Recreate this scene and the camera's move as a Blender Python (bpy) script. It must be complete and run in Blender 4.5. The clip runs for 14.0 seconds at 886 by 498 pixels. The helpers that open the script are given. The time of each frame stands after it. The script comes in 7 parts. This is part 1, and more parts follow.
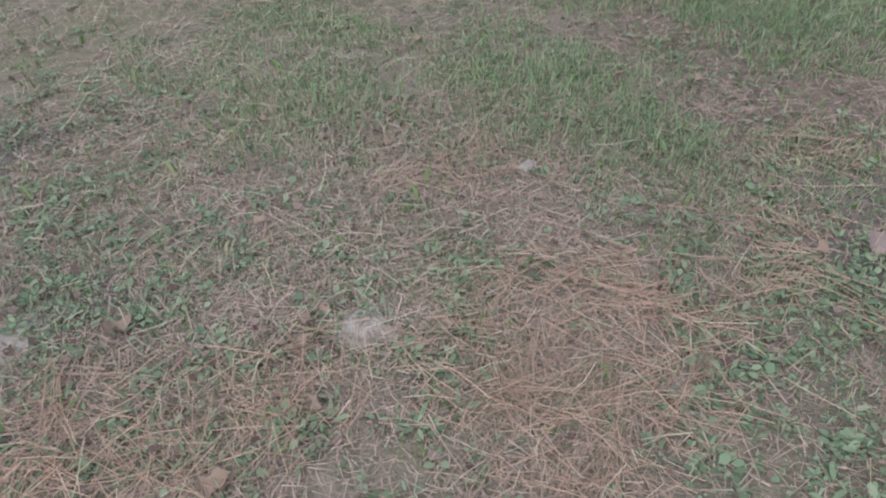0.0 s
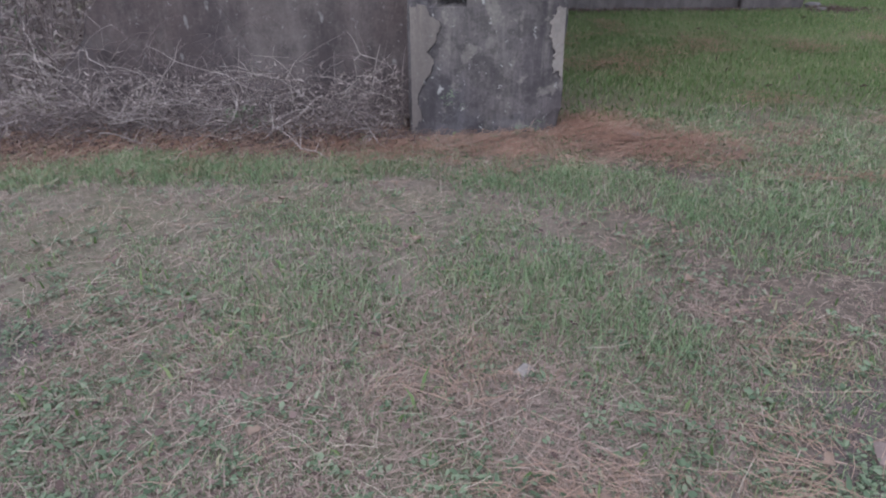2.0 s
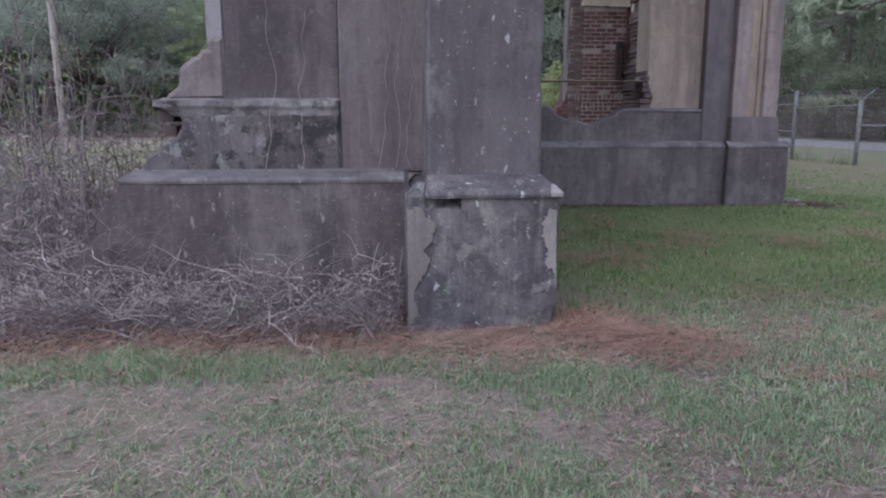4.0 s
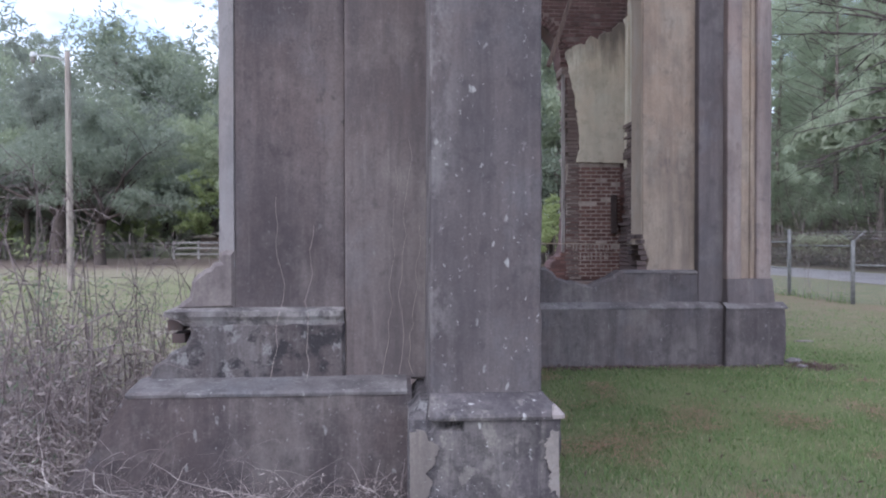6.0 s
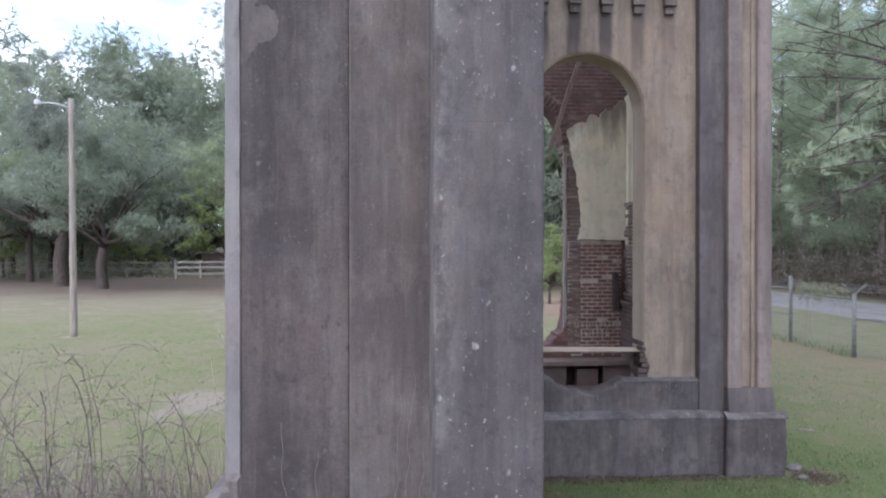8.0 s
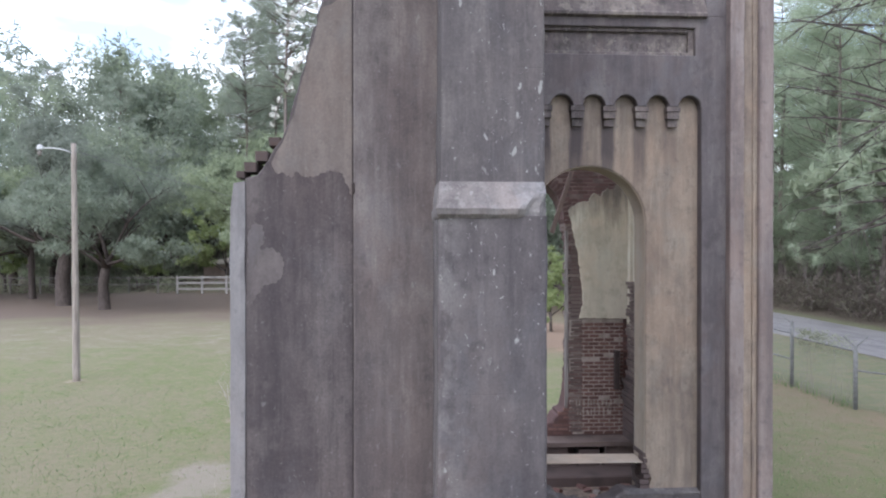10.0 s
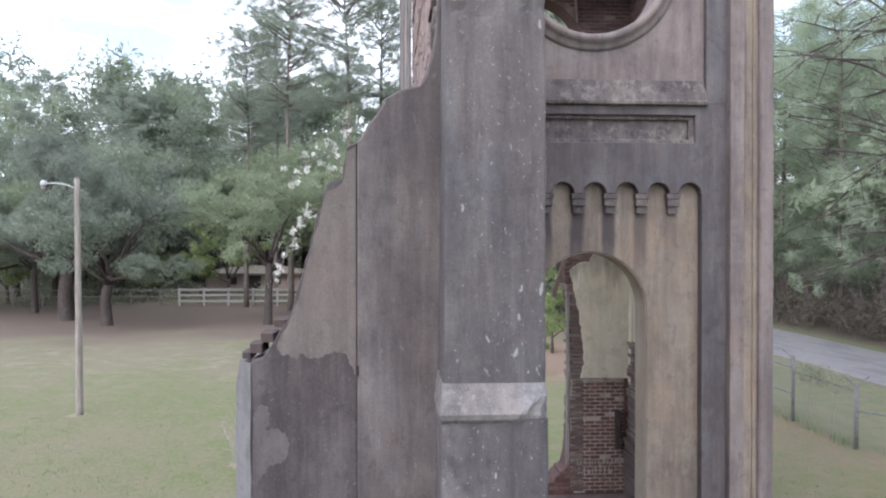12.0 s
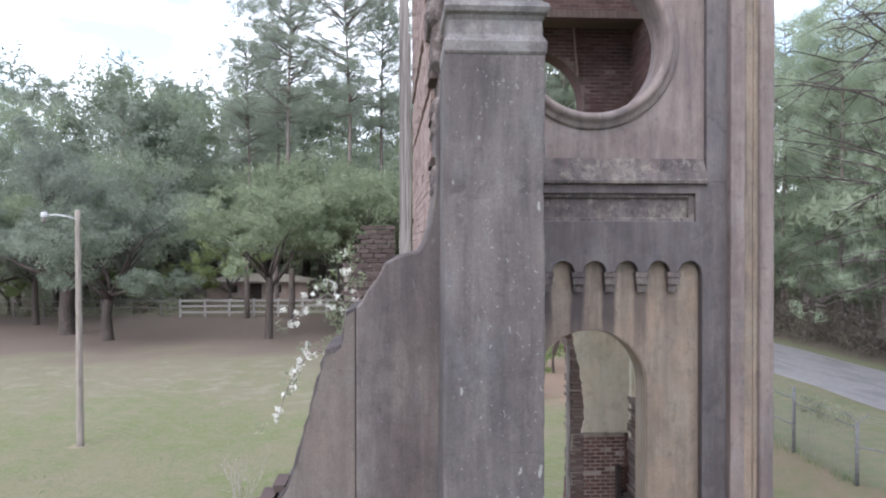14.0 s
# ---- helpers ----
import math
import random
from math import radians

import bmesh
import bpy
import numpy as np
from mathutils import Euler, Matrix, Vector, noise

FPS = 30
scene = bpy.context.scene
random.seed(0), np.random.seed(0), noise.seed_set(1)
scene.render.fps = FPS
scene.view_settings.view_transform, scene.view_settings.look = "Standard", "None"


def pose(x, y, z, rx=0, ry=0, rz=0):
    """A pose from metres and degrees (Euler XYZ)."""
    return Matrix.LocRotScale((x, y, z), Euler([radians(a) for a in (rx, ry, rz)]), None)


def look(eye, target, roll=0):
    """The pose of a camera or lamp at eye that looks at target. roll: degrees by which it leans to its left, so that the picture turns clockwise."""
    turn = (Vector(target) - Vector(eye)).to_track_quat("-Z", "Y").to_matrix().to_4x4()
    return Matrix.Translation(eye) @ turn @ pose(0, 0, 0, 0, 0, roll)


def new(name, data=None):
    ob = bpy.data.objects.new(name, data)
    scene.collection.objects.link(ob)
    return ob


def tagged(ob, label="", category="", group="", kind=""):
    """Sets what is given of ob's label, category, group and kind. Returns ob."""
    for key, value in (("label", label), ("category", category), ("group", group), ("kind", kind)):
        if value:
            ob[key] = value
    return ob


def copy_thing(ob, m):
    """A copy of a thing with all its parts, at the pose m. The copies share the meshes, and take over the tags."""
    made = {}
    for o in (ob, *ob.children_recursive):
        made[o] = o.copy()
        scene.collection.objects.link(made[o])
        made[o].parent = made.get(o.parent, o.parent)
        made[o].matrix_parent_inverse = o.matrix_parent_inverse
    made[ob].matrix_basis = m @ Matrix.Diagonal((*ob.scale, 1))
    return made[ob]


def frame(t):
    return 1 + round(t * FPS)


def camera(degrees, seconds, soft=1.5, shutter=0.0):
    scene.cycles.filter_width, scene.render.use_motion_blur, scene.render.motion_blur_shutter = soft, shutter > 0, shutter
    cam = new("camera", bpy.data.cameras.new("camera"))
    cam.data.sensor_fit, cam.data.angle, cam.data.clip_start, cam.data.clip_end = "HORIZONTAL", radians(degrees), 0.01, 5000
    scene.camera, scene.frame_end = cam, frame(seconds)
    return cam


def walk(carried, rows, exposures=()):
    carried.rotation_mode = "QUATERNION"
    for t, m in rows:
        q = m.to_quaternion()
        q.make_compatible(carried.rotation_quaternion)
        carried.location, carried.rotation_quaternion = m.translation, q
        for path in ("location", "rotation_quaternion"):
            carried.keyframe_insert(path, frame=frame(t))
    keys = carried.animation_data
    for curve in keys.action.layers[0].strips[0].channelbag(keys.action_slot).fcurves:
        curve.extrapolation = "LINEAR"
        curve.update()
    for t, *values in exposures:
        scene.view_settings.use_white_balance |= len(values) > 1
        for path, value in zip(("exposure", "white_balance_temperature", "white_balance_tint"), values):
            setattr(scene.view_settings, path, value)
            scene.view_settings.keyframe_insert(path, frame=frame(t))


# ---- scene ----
from mathutils import geometry

cam = camera(64.6, 14.0, 2.1)
METRES, EYE, TILT, LEAN, TURN = 6.4, 1.06, -39.2, 0.0, -3.8
ROWS = [
    (0.0, 0.0, 0.0, 0.0, -0.0, 0.0, 0.0),
    (0.5, 0.0037, -0.0019, 0.0045, -0.06, 1.7, -0.0),
    (1.0, 0.0021, -0.003, 0.0079, -0.07, 5.72, 0.04),
    (1.5, 0.0004, -0.0045, 0.011, -0.03, 9.81, 0.07),
    (2.0, 0.001, -0.0046, 0.0143, -0.03, 13.82, 0.1),
    (2.5, 0.0052, -0.0054, 0.0168, -0.03, 17.46, 0.1),
    (3.0, 0.0073, -0.0062, 0.0196, -0.05, 21.14, 0.13),
    (3.5, 0.0047, -0.0054, 0.0234, -0.04, 24.86, 0.15),
    (4.0, 0.0042, -0.0047, 0.0253, -0.05, 28.79, 0.14),
    (6.5, 0.0022, -0.1022, 0.1335, -0.01, 39.01, 0.07),
    (7.0, 0.0021, -0.1438, 0.1811, 0.0, 38.98, 0.04),
    (7.5, 0.0023, -0.1828, 0.2243, 0.02, 38.95, 0.01),
    (8.0, 0.0006, -0.2223, 0.2712, 0.04, 38.93, -0.01),
    (10.5, -0.0019, -0.4265, 0.5102, 0.12, 38.84, -0.12),
    (11.0, -0.0014, -0.4593, 0.5466, 0.15, 38.83, -0.14),
    (11.5, -0.0028, -0.4934, 0.5841, 0.17, 38.84, -0.17),
    (12.0, -0.0032, -0.5234, 0.6151, 0.19, 38.85, -0.18),
    (12.5, -0.0031, -0.5507, 0.6432, 0.21, 38.85, -0.19),
    (13.0, -0.0058, -0.5833, 0.6779, 0.25, 38.84, -0.18),
    (13.5, -0.0032, -0.6066, 0.7114, 0.25, 38.82, -0.19),
    (14.0, -0.0013, -0.636, 0.7566, 0.26, 38.81, -0.2),
]
walk(cam, [(t, pose(0, 0, EYE, TILT, LEAN, TURN) @ pose(METRES * x, METRES * y, METRES * z, 90 + pitch, roll, yaw)) for t, x, y, z, yaw, pitch, roll in ROWS], [(0.0, 0.22, 6330, 11), (1.3, 0.14, 6200, 15), (2.3, 0.08, 5980, 18), (3.0, 0.06, 5920, 20), (4.2, 0.12, 5760, 22), (6.5, 0.46, 5880, 19), (14.0, 0.51, 6150, 15.5)])

# ---- light ----
SUN_EL, SUN_AZ = 44.0, 212.0
world = bpy.data.worlds.new("sky")
scene.world = world
world.use_nodes = True
wn, wl = world.node_tree.nodes, world.node_tree.links
wn.clear()
sky = wn.new("ShaderNodeTexSky")
sky.sky_type = "NISHITA"
sky.sun_disc = False
sky.sun_elevation, sky.sun_rotation = radians(SUN_EL), radians(SUN_AZ)
bg_sky = wn.new("ShaderNodeBackground")
bg_sky.inputs["Strength"].default_value = 0.08
wl.new(sky.outputs[0], bg_sky.inputs["Color"])
# a thick sheet of cloud with thinner, bluer places in it
wtc = wn.new("ShaderNodeTexCoord")
wmap = wn.new("ShaderNodeMapping")
wmap.inputs["Scale"].default_value = (1.0, 1.0, 3.0)
wl.new(wtc.outputs["Generated"], wmap.inputs["Vector"])
wnoise = wn.new("ShaderNodeTexNoise")
wnoise.inputs["Scale"].default_value, wnoise.inputs["Detail"].default_value = 2.2, 5.0
wl.new(wmap.outputs[0], wnoise.inputs["Vector"])
wramp = wn.new("ShaderNodeValToRGB")
wramp.color_ramp.elements[0].position, wramp.color_ramp.elements[0].color = 0.38, (0.33, 0.42, 0.54, 1)
wramp.color_ramp.elements[1].position, wramp.color_ramp.elements[1].color = 0.52, (0.965, 0.98, 1.0, 1)
wl.new(wnoise.outputs[0], wramp.inputs[0])
bg_cloud = wn.new("ShaderNodeBackground")
bg_cloud.inputs["Strength"].default_value = 1.55
wl.new(wramp.outputs[0], bg_cloud.inputs["Color"])
wadd = wn.new("ShaderNodeAddShader")
wl.new(bg_sky.outputs[0], wadd.inputs[0])
wl.new(bg_cloud.outputs[0], wadd.inputs[1])
wout = wn.new("ShaderNodeOutputWorld")
wl.new(wadd.outputs[0], wout.inputs["Surface"])
sun = new("sun", bpy.data.lights.new("sun", "SUN"))
sun.data.energy, sun.data.angle, sun.data.color = 1.5, radians(40), (1.0, 0.97, 0.93)
sun_dir = Vector((math.sin(radians(SUN_AZ)) * math.cos(radians(SUN_EL)), math.cos(radians(SUN_AZ)) * math.cos(radians(SUN_EL)), math.sin(radians(SUN_EL))))
sun.matrix_world = look(sun_dir * 60, (0, 0, 0))


# ---- materials ----
class Mat:
    """A small builder for node materials on object coordinates."""

    def __init__(self, name, rough=0.9):
        self.m = bpy.data.materials.new(name)
        self.m.use_nodes = True
        self.n, self.l = self.m.node_tree.nodes, self.m.node_tree.links
        self.b = self.n["Principled BSDF"]
        self.b.inputs["Roughness"].default_value = rough
        self.b.inputs["Specular IOR Level"].default_value = 0.25
        self.tc = self.n.new("ShaderNodeTexCoord")

    def noise(self, scale, detail=5.0, stretch=(1, 1, 1), rough=0.55, shift=(0, 0, 0)):
        mp = self.n.new("ShaderNodeMapping")
        mp.inputs["Scale"].default_value, mp.inputs["Location"].default_value = stretch, shift
        self.l.new(self.tc.outputs["Object"], mp.inputs["Vector"])
        t = self.n.new("ShaderNodeTexNoise")
        t.inputs["Scale"].default_value, t.inputs["Detail"].default_value, t.inputs["Roughness"].default_value = scale, detail, rough
        self.l.new(mp.outputs[0], t.inputs["Vector"])
        return t.outputs[0]

    def spots(self, scale, radius, stretch=(1, 1, 1), warp=0.0):
        mp = self.n.new("ShaderNodeMapping")
        mp.inputs["Scale"].default_value = stretch
        self.l.new(self.tc.outputs["Object"], mp.inputs["Vector"])
        vec = mp.outputs[0]
        if warp:
            nz = self.n.new("ShaderNodeTexNoise")
            nz.inputs["Scale"].default_value = scale * 2.5
            self.l.new(vec, nz.inputs["Vector"])
            ad = self.n.new("ShaderNodeMixRGB")
            ad.blend_type = "ADD"
            ad.inputs[0].default_value = warp
            self.l.new(vec, ad.inputs[1])
            self.l.new(nz.outputs[1], ad.inputs[2])
            vec = ad.outputs[0]
        v = self.n.new("ShaderNodeTexVoronoi")
        v.inputs["Scale"].default_value = scale
        self.l.new(vec, v.inputs["Vector"])
        return self.remap(v.outputs["Distance"], radius, radius * 0.55, 0, 1)

    def remap(self, x, a, b, c=0.0, d=1.0):
        r = self.n.new("ShaderNodeMapRange")
        for i, val in zip((1, 2, 3, 4), (a, b, c, d)):
            r.inputs[i].default_value = val
        self.l.new(x, r.inputs[0])
        return r.outputs[0]

    def math(self, op, a, b=None):
        q = self.n.new("ShaderNodeMath")
        q.operation = op
        for i, val in enumerate((a, b)):
            if val is None:
                continue
            if isinstance(val, (int, float)):
                q.inputs[i].default_value = val
            else:
                self.l.new(val, q.inputs[i])
        return q.outputs[0]

    def axis(self, i):
        s = self.n.new("ShaderNodeSeparateXYZ")
        self.l.new(self.tc.outputs["Object"], s.inputs[0])
        return s.outputs[i]

    def mix(self, fac, a, b, mode="MIX"):
        q = self.n.new("ShaderNodeMixRGB")
        q.blend_type = mode
        for i, val in ((0, fac), (1, a), (2, b)):
            if isinstance(val, (int, float)):
                q.inputs[i].default_value = val
            elif isinstance(val, tuple):
                q.inputs[i].default_value = (*val, 1)
            else:
                self.l.new(val, q.inputs[i])
        return q.outputs[0]

    def rand(self, island=False):
        if island:
            return self.n.new("ShaderNodeNewGeometry").outputs["Random Per Island"]
        return self.n.new("ShaderNodeObjectInfo").outputs["Random"]

    def ramp(self, x, stops):
        r = self.n.new("ShaderNodeValToRGB")
        els = r.color_ramp.elements
        while len(els) < len(stops):
            els.new(0.5)
        for e, (p, c) in zip(els, stops):
            e.position, e.color = p, (*c, 1)
        self.l.new(x, r.inputs[0])
        return r.outputs[0]

    def bump(self, h, strength=0.4, dist=0.01):
        q = self.n.new("ShaderNodeBump")
        q.inputs["Strength"].default_value, q.inputs["Distance"].default_value = strength, dist
        self.l.new(h, q.inputs["Height"])
        self.l.new(q.outputs[0], self.b.inputs["Normal"])

    def done(self, color):
        if isinstance(color, tuple):
            self.b.inputs["Base Color"].default_value = (*color, 1)
        else:
            self.l.new(color, self.b.inputs["Base Color"])
        return self.m


def stucco(name, base, dark, pale, stain=0.5, lichen=0.0, streaks=0.5, shift=0.0, crust=0.0, drips=False, scores=()):
    """Old lime stucco: cloudy stains, rain streaks, pale lichen and hairline grain."""
    q = Mat(name, 0.93)
    mottle = q.noise(1.3, 14, (1, 1, 0.75), 0.74, (shift, shift, 0))
    cloud = q.noise(0.75, 8, (1, 1, 0.6), 0.62, (shift, shift, 4))
    rain = q.noise(1.0, 9, (4.2, 4.2, 0.42), 0.72, (shift * 2, 0, shift))
    thin = q.noise(1.0, 7, (19, 19, 1.2), 0.7, (shift, 3, shift))
    patch = q.noise(2.1, 9, (1, 1, 0.7), 0.68, (7 + shift, 0, 0))
    grain = q.noise(60, 6, (1, 1, 1), 0.7)
    blot = q.noise(7, 8, (1, 1, 0.8), 0.7, (shift, 0, 0))
    soft_dark = tuple(0.25 * u + 0.75 * v for u, v in zip(base, dark))
    soft_pale = tuple(0.45 * u + 0.55 * v for u, v in zip(base, pale))
    c = q.ramp(mottle, [(0.34, soft_dark), (0.50, base), (0.68, soft_pale)])
    # rusty brown damp and grey-green algae drift over the lime
    c = q.mix(q.remap(q.noise(0.9, 7, (1, 1, 0.6), 0.66, (shift + 3, 6, 1)), 0.47, 0.62, 0, 0.5), c, (base[0] * 1.12, base[1] * 1.0, base[2] * 0.93))
    c = q.mix(q.remap(q.noise(1.7, 8, (1, 1, 0.7), 0.70, (shift + 5, 1, 8)), 0.53, 0.64, 0, 0.5), c, (base[0] * 1.08, base[1] * 1.20, base[2] * 1.28))
    c = q.mix(q.math("MULTIPLY", q.remap(cloud, 0.42, 0.60), stain * 0.65), c, dark)
    c = q.mix(q.math("MULTIPLY", q.remap(rain, 0.47, 0.64), streaks * 0.8), c, dark)
    c = q.mix(q.math("MULTIPLY", q.remap(rain, 0.45, 0.33), streaks * 0.4), c, pale)
    c = q.mix(q.math("MULTIPLY", q.remap(thin, 0.57, 0.70), streaks * 0.3), c, pale)
    c = q.mix(q.math("MULTIPLY", q.remap(patch, 0.54, 0.66), 0.30), c, pale)
    c = q.mix(q.math("MULTIPLY", q.remap(blot, 0.56, 0.66), 0.5), c, dark)
    if drips:
        # soot runs below each corbel of the hanging arcade
        wob = q.math("ADD", q.axis(0), q.math("MULTIPLY", q.math("SUBTRACT", q.noise(3.0, 4, (1, 1, 0.5)), 0.5), 0.10))
        wave = q.math("COSINE", q.math("MULTIPLY", q.math("SUBTRACT", wob, 3.989), 13.31))
        run = q.math("MULTIPLY", q.remap(wave, -0.1, 0.6), q.remap(q.math("ADD", q.axis(2), q.math("MULTIPLY", rain, 0.9)), 5.95, 6.75))
        run = q.math("MULTIPLY", run, q.remap(q.axis(0), 4.05, 3.0, 0.25, 0.95))
        c = q.mix(q.math("MULTIPLY", run, 0.95), c, (0.062, 0.052, 0.056))
    if crust:
        k1 = q.noise(4.5, 9, (1, 1, 1.1), 0.72, (shift + 2, 1, 0))
        k2 = q.noise(6.5, 9, (1, 1, 0.8), 0.72, (shift + 9, 4, 0))
        c = q.mix(q.math("MULTIPLY", q.remap(k1, 0.50, 0.57), crust), c, (0.028, 0.026, 0.028))
        c = q.mix(q.math("MULTIPLY", q.remap(k2, 0.56, 0.61), crust * 0.8), c, pale)
    if lichen:
        gate = q.remap(q.noise(1.5, 4, (1.6, 1.6, 0.6), 0.55, (1, shift, 2)), 0.34, 0.46)
        sp = q.math("MULTIPLY", q.spots(7.5, 0.115, (1, 1, 0.5), 0.08), gate)
        sm = q.math("MULTIPLY", q.spots(21.0, 0.15, (1, 1, 0.75), 0.06), gate)
        c = q.mix(q.math("MULTIPLY", q.math("MAXIMUM", sp, sm), lichen), c, (0.36, 0.365, 0.35))
    if name == "stucco_buttress":
        # a pale crust clings to the weather edge
        crumb = q.remap(q.noise(4.0, 9, (1, 1, 0.6), 0.72, (2, 0, 5)), 0.47, 0.56)
        c = q.mix(q.math("MULTIPLY", q.math("MULTIPLY", q.remap(q.axis(0), 0.42, 0.27), crumb), 0.32), c, (0.25, 0.24, 0.23))
    if name == "sooty_plaster":
        # smoke stain running down from the burnt floor
        smoke = q.math("ADD", q.axis(2), q.math("MULTIPLY", q.math("SUBTRACT", rain, 0.5), 2.2))
        c = q.mix(q.remap(smoke, 5.4, 6.2, 0, 0.85), c, (0.075, 0.062, 0.06))
    c = q.mix(q.remap(grain, 0.45, 0.75, 0.0, 0.4), c, dark)
    c = q.mix(q.remap(grain, 0.45, 0.25, 0.0, 0.2), c, pale)
    h = q.math("ADD", q.math("MULTIPLY", grain, 0.25), q.math("ADD", q.math("MULTIPLY", blot, 0.6), patch))
    # joints scored into the render, half filled with dirt
    for ax, at, wide, depth in scores:
        off = q.math("ABSOLUTE", q.math("SUBTRACT", q.math("ADD", q.axis(ax), q.math("MULTIPLY", q.math("SUBTRACT", mottle, 0.5), 0.03)), at))
        line = q.math("MULTIPLY", q.remap(off, wide, wide * 0.3), q.remap(q.noise(2.3, 5, (1, 1, 1), 0.6, (at, 0, shift)), 0.46, 0.60, 0.0, 1.0))
        c = q.mix(q.math("MULTIPLY", line, depth), c, dark)
        h = q.math("SUBTRACT", h, q.math("MULTIPLY", line, 0.8))
    q.bump(h, 0.45, 0.012)
    return q.done(c)


M = {}
M["wall"] = stucco("stucco_wall", (0.099, 0.084, 0.083), (0.038, 0.032, 0.035), (0.17, 0.150, 0.140), 0.85, 0.15, 0.75, scores=((0, -0.462, 0.0035, 0.45), (2, 4.83, 0.003, 0.25)))
M["strip"] = stucco("stucco_strip", (0.131, 0.112, 0.108), (0.056, 0.048, 0.050), (0.235, 0.21, 0.192), 0.65, 0.15, 0.8, 3.0, scores=((0, -0.007, 0.0035, 0.5),))
M["pier"] = stucco("stucco_buttress", (0.100, 0.089, 0.090), (0.047, 0.042, 0.046), (0.168, 0.154, 0.150), 0.6, 0.6, 0.75, 5.0, scores=((2, 4.05, 0.003, 0.2),))
M["pier_up"] = stucco("stucco_buttress_head", (0.133, 0.120, 0.119), (0.054, 0.048, 0.051), (0.215, 0.197, 0.182), 0.85, 0.6, 0.85, 21.0, scores=((2, 6.065, 0.0035, 0.3), (2, 6.51, 0.0035, 0.3)))
# paled so sloped tops look sky-lit; the fallen stucco lumps share it
M["ledge"] = stucco("stucco_ledge", (0.145, 0.134, 0.134), (0.055, 0.050, 0.052), (0.27, 0.26, 0.25), 0.7, 0.6, 0.3, 23.0, 0.35)
M["plinth"] = stucco("stucco_plinth", (0.077, 0.065, 0.066), (0.040, 0.034, 0.036), (0.185, 0.168, 0.155), 0.85, 0.35, 0.8, 9.0, 0.22)
M["tower_plinth"] = stucco("stucco_tower_plinth", (0.107, 0.094, 0.094), (0.050, 0.043, 0.046), (0.21, 0.192, 0.18), 0.7, 0.3, 0.8, 29.0, 0.15)
M["base"] = stucco("stucco_footing", (0.098, 0.088, 0.091), (0.040, 0.036, 0.040), (0.24, 0.225, 0.20), 0.9, 0.8, 1.0, 15.0, 0.5)
M["crust"] = stucco("crusted_sill", (0.084, 0.072, 0.071), (0.026, 0.023, 0.026), (0.19, 0.186, 0.182), 0.9, 0.3, 0.6, 18.0, 0.95)
M["sill"] = stucco("weathered_sill", (0.185, 0.172, 0.165), (0.060, 0.054, 0.056), (0.29, 0.275, 0.26), 0.6, 0.3, 0.5, 27.0, 0.6)
M["cap"] = stucco("stucco_cap", (0.208, 0.194, 0.190), (0.075, 0.069, 0.070), (0.33, 0.315, 0.30), 0.6, 0.3, 0.6, 1.0, 0.3)
M["tan"] = stucco("stucco_tan", (0.258, 0.209, 0.164), (0.118, 0.097, 0.088), (0.395, 0.333, 0.262), 0.4, 0.0, 0.75, 2.0, 0.0, True)
# arch plaster with light put into its colour, against the reveal's shade
M["lining"] = stucco("brightened_arch_plaster", (0.36, 0.30, 0.24), (0.22, 0.185, 0.155), (0.44, 0.385, 0.315), 0.4, 0.0, 0.5, 7.0)
M["band"] = stucco("stucco_band", (0.175, 0.148, 0.142), (0.058, 0.050, 0.052), (0.36, 0.325, 0.27), 0.85, 0.3, 0.6, 6.0, 0.35)
M["grey"] = stucco("stucco_grey", (0.130, 0.115, 0.117), (0.066, 0.058, 0.062), (0.22, 0.20, 0.19), 0.65, 0.1, 0.7, 8.0)
M["rose"] = stucco("stucco_rose", (0.230, 0.188, 0.172), (0.105, 0.088, 0.088), (0.31, 0.275, 0.255), 0.5, 0.0, 0.8, 11.0)
M["inner"] = stucco("plaster_inside", (0.55, 0.51, 0.41), (0.33, 0.31, 0.25), (0.63, 0.595, 0.50), 0.45, 0.0, 0.35, 4.0)
M["inner_soot"] = stucco("sooty_plaster", (0.53, 0.485, 0.39), (0.32, 0.295, 0.235), (0.61, 0.575, 0.48), 0.45, 0.0, 0.35, 4.5)
M["pale"] = stucco("pale_plaster", (0.190, 0.172, 0.158), (0.085, 0.076, 0.074), (0.27, 0.25, 0.225), 0.8, 0.2, 0.7, 13.0)
M["skin"] = stucco("tan_skin", (0.152, 0.129, 0.117), (0.078, 0.067, 0.063), (0.22, 0.193, 0.172), 0.4, 0.1, 0.6, 17.0)
M["blotch"] = stucco("plaster_blotch", (0.110, 0.095, 0.093), (0.060, 0.052, 0.052), (0.185, 0.165, 0.152), 0.4, 0.1, 0.6, 19.0)
M["edge"] = stucco("broken_edge", (0.16, 0.130, 0.122), (0.050, 0.042, 0.042), (0.29, 0.25, 0.235), 0.9, 0.2, 0.2, 31.0, 0.6)
# wall stucco paled for the sky light that falls on the splay
M["jamb"] = stucco("stucco_lit_jamb", (0.175, 0.168, 0.168), (0.09, 0.085, 0.088), (0.25, 0.24, 0.24), 0.4, 0.1, 0.4, 12.0)


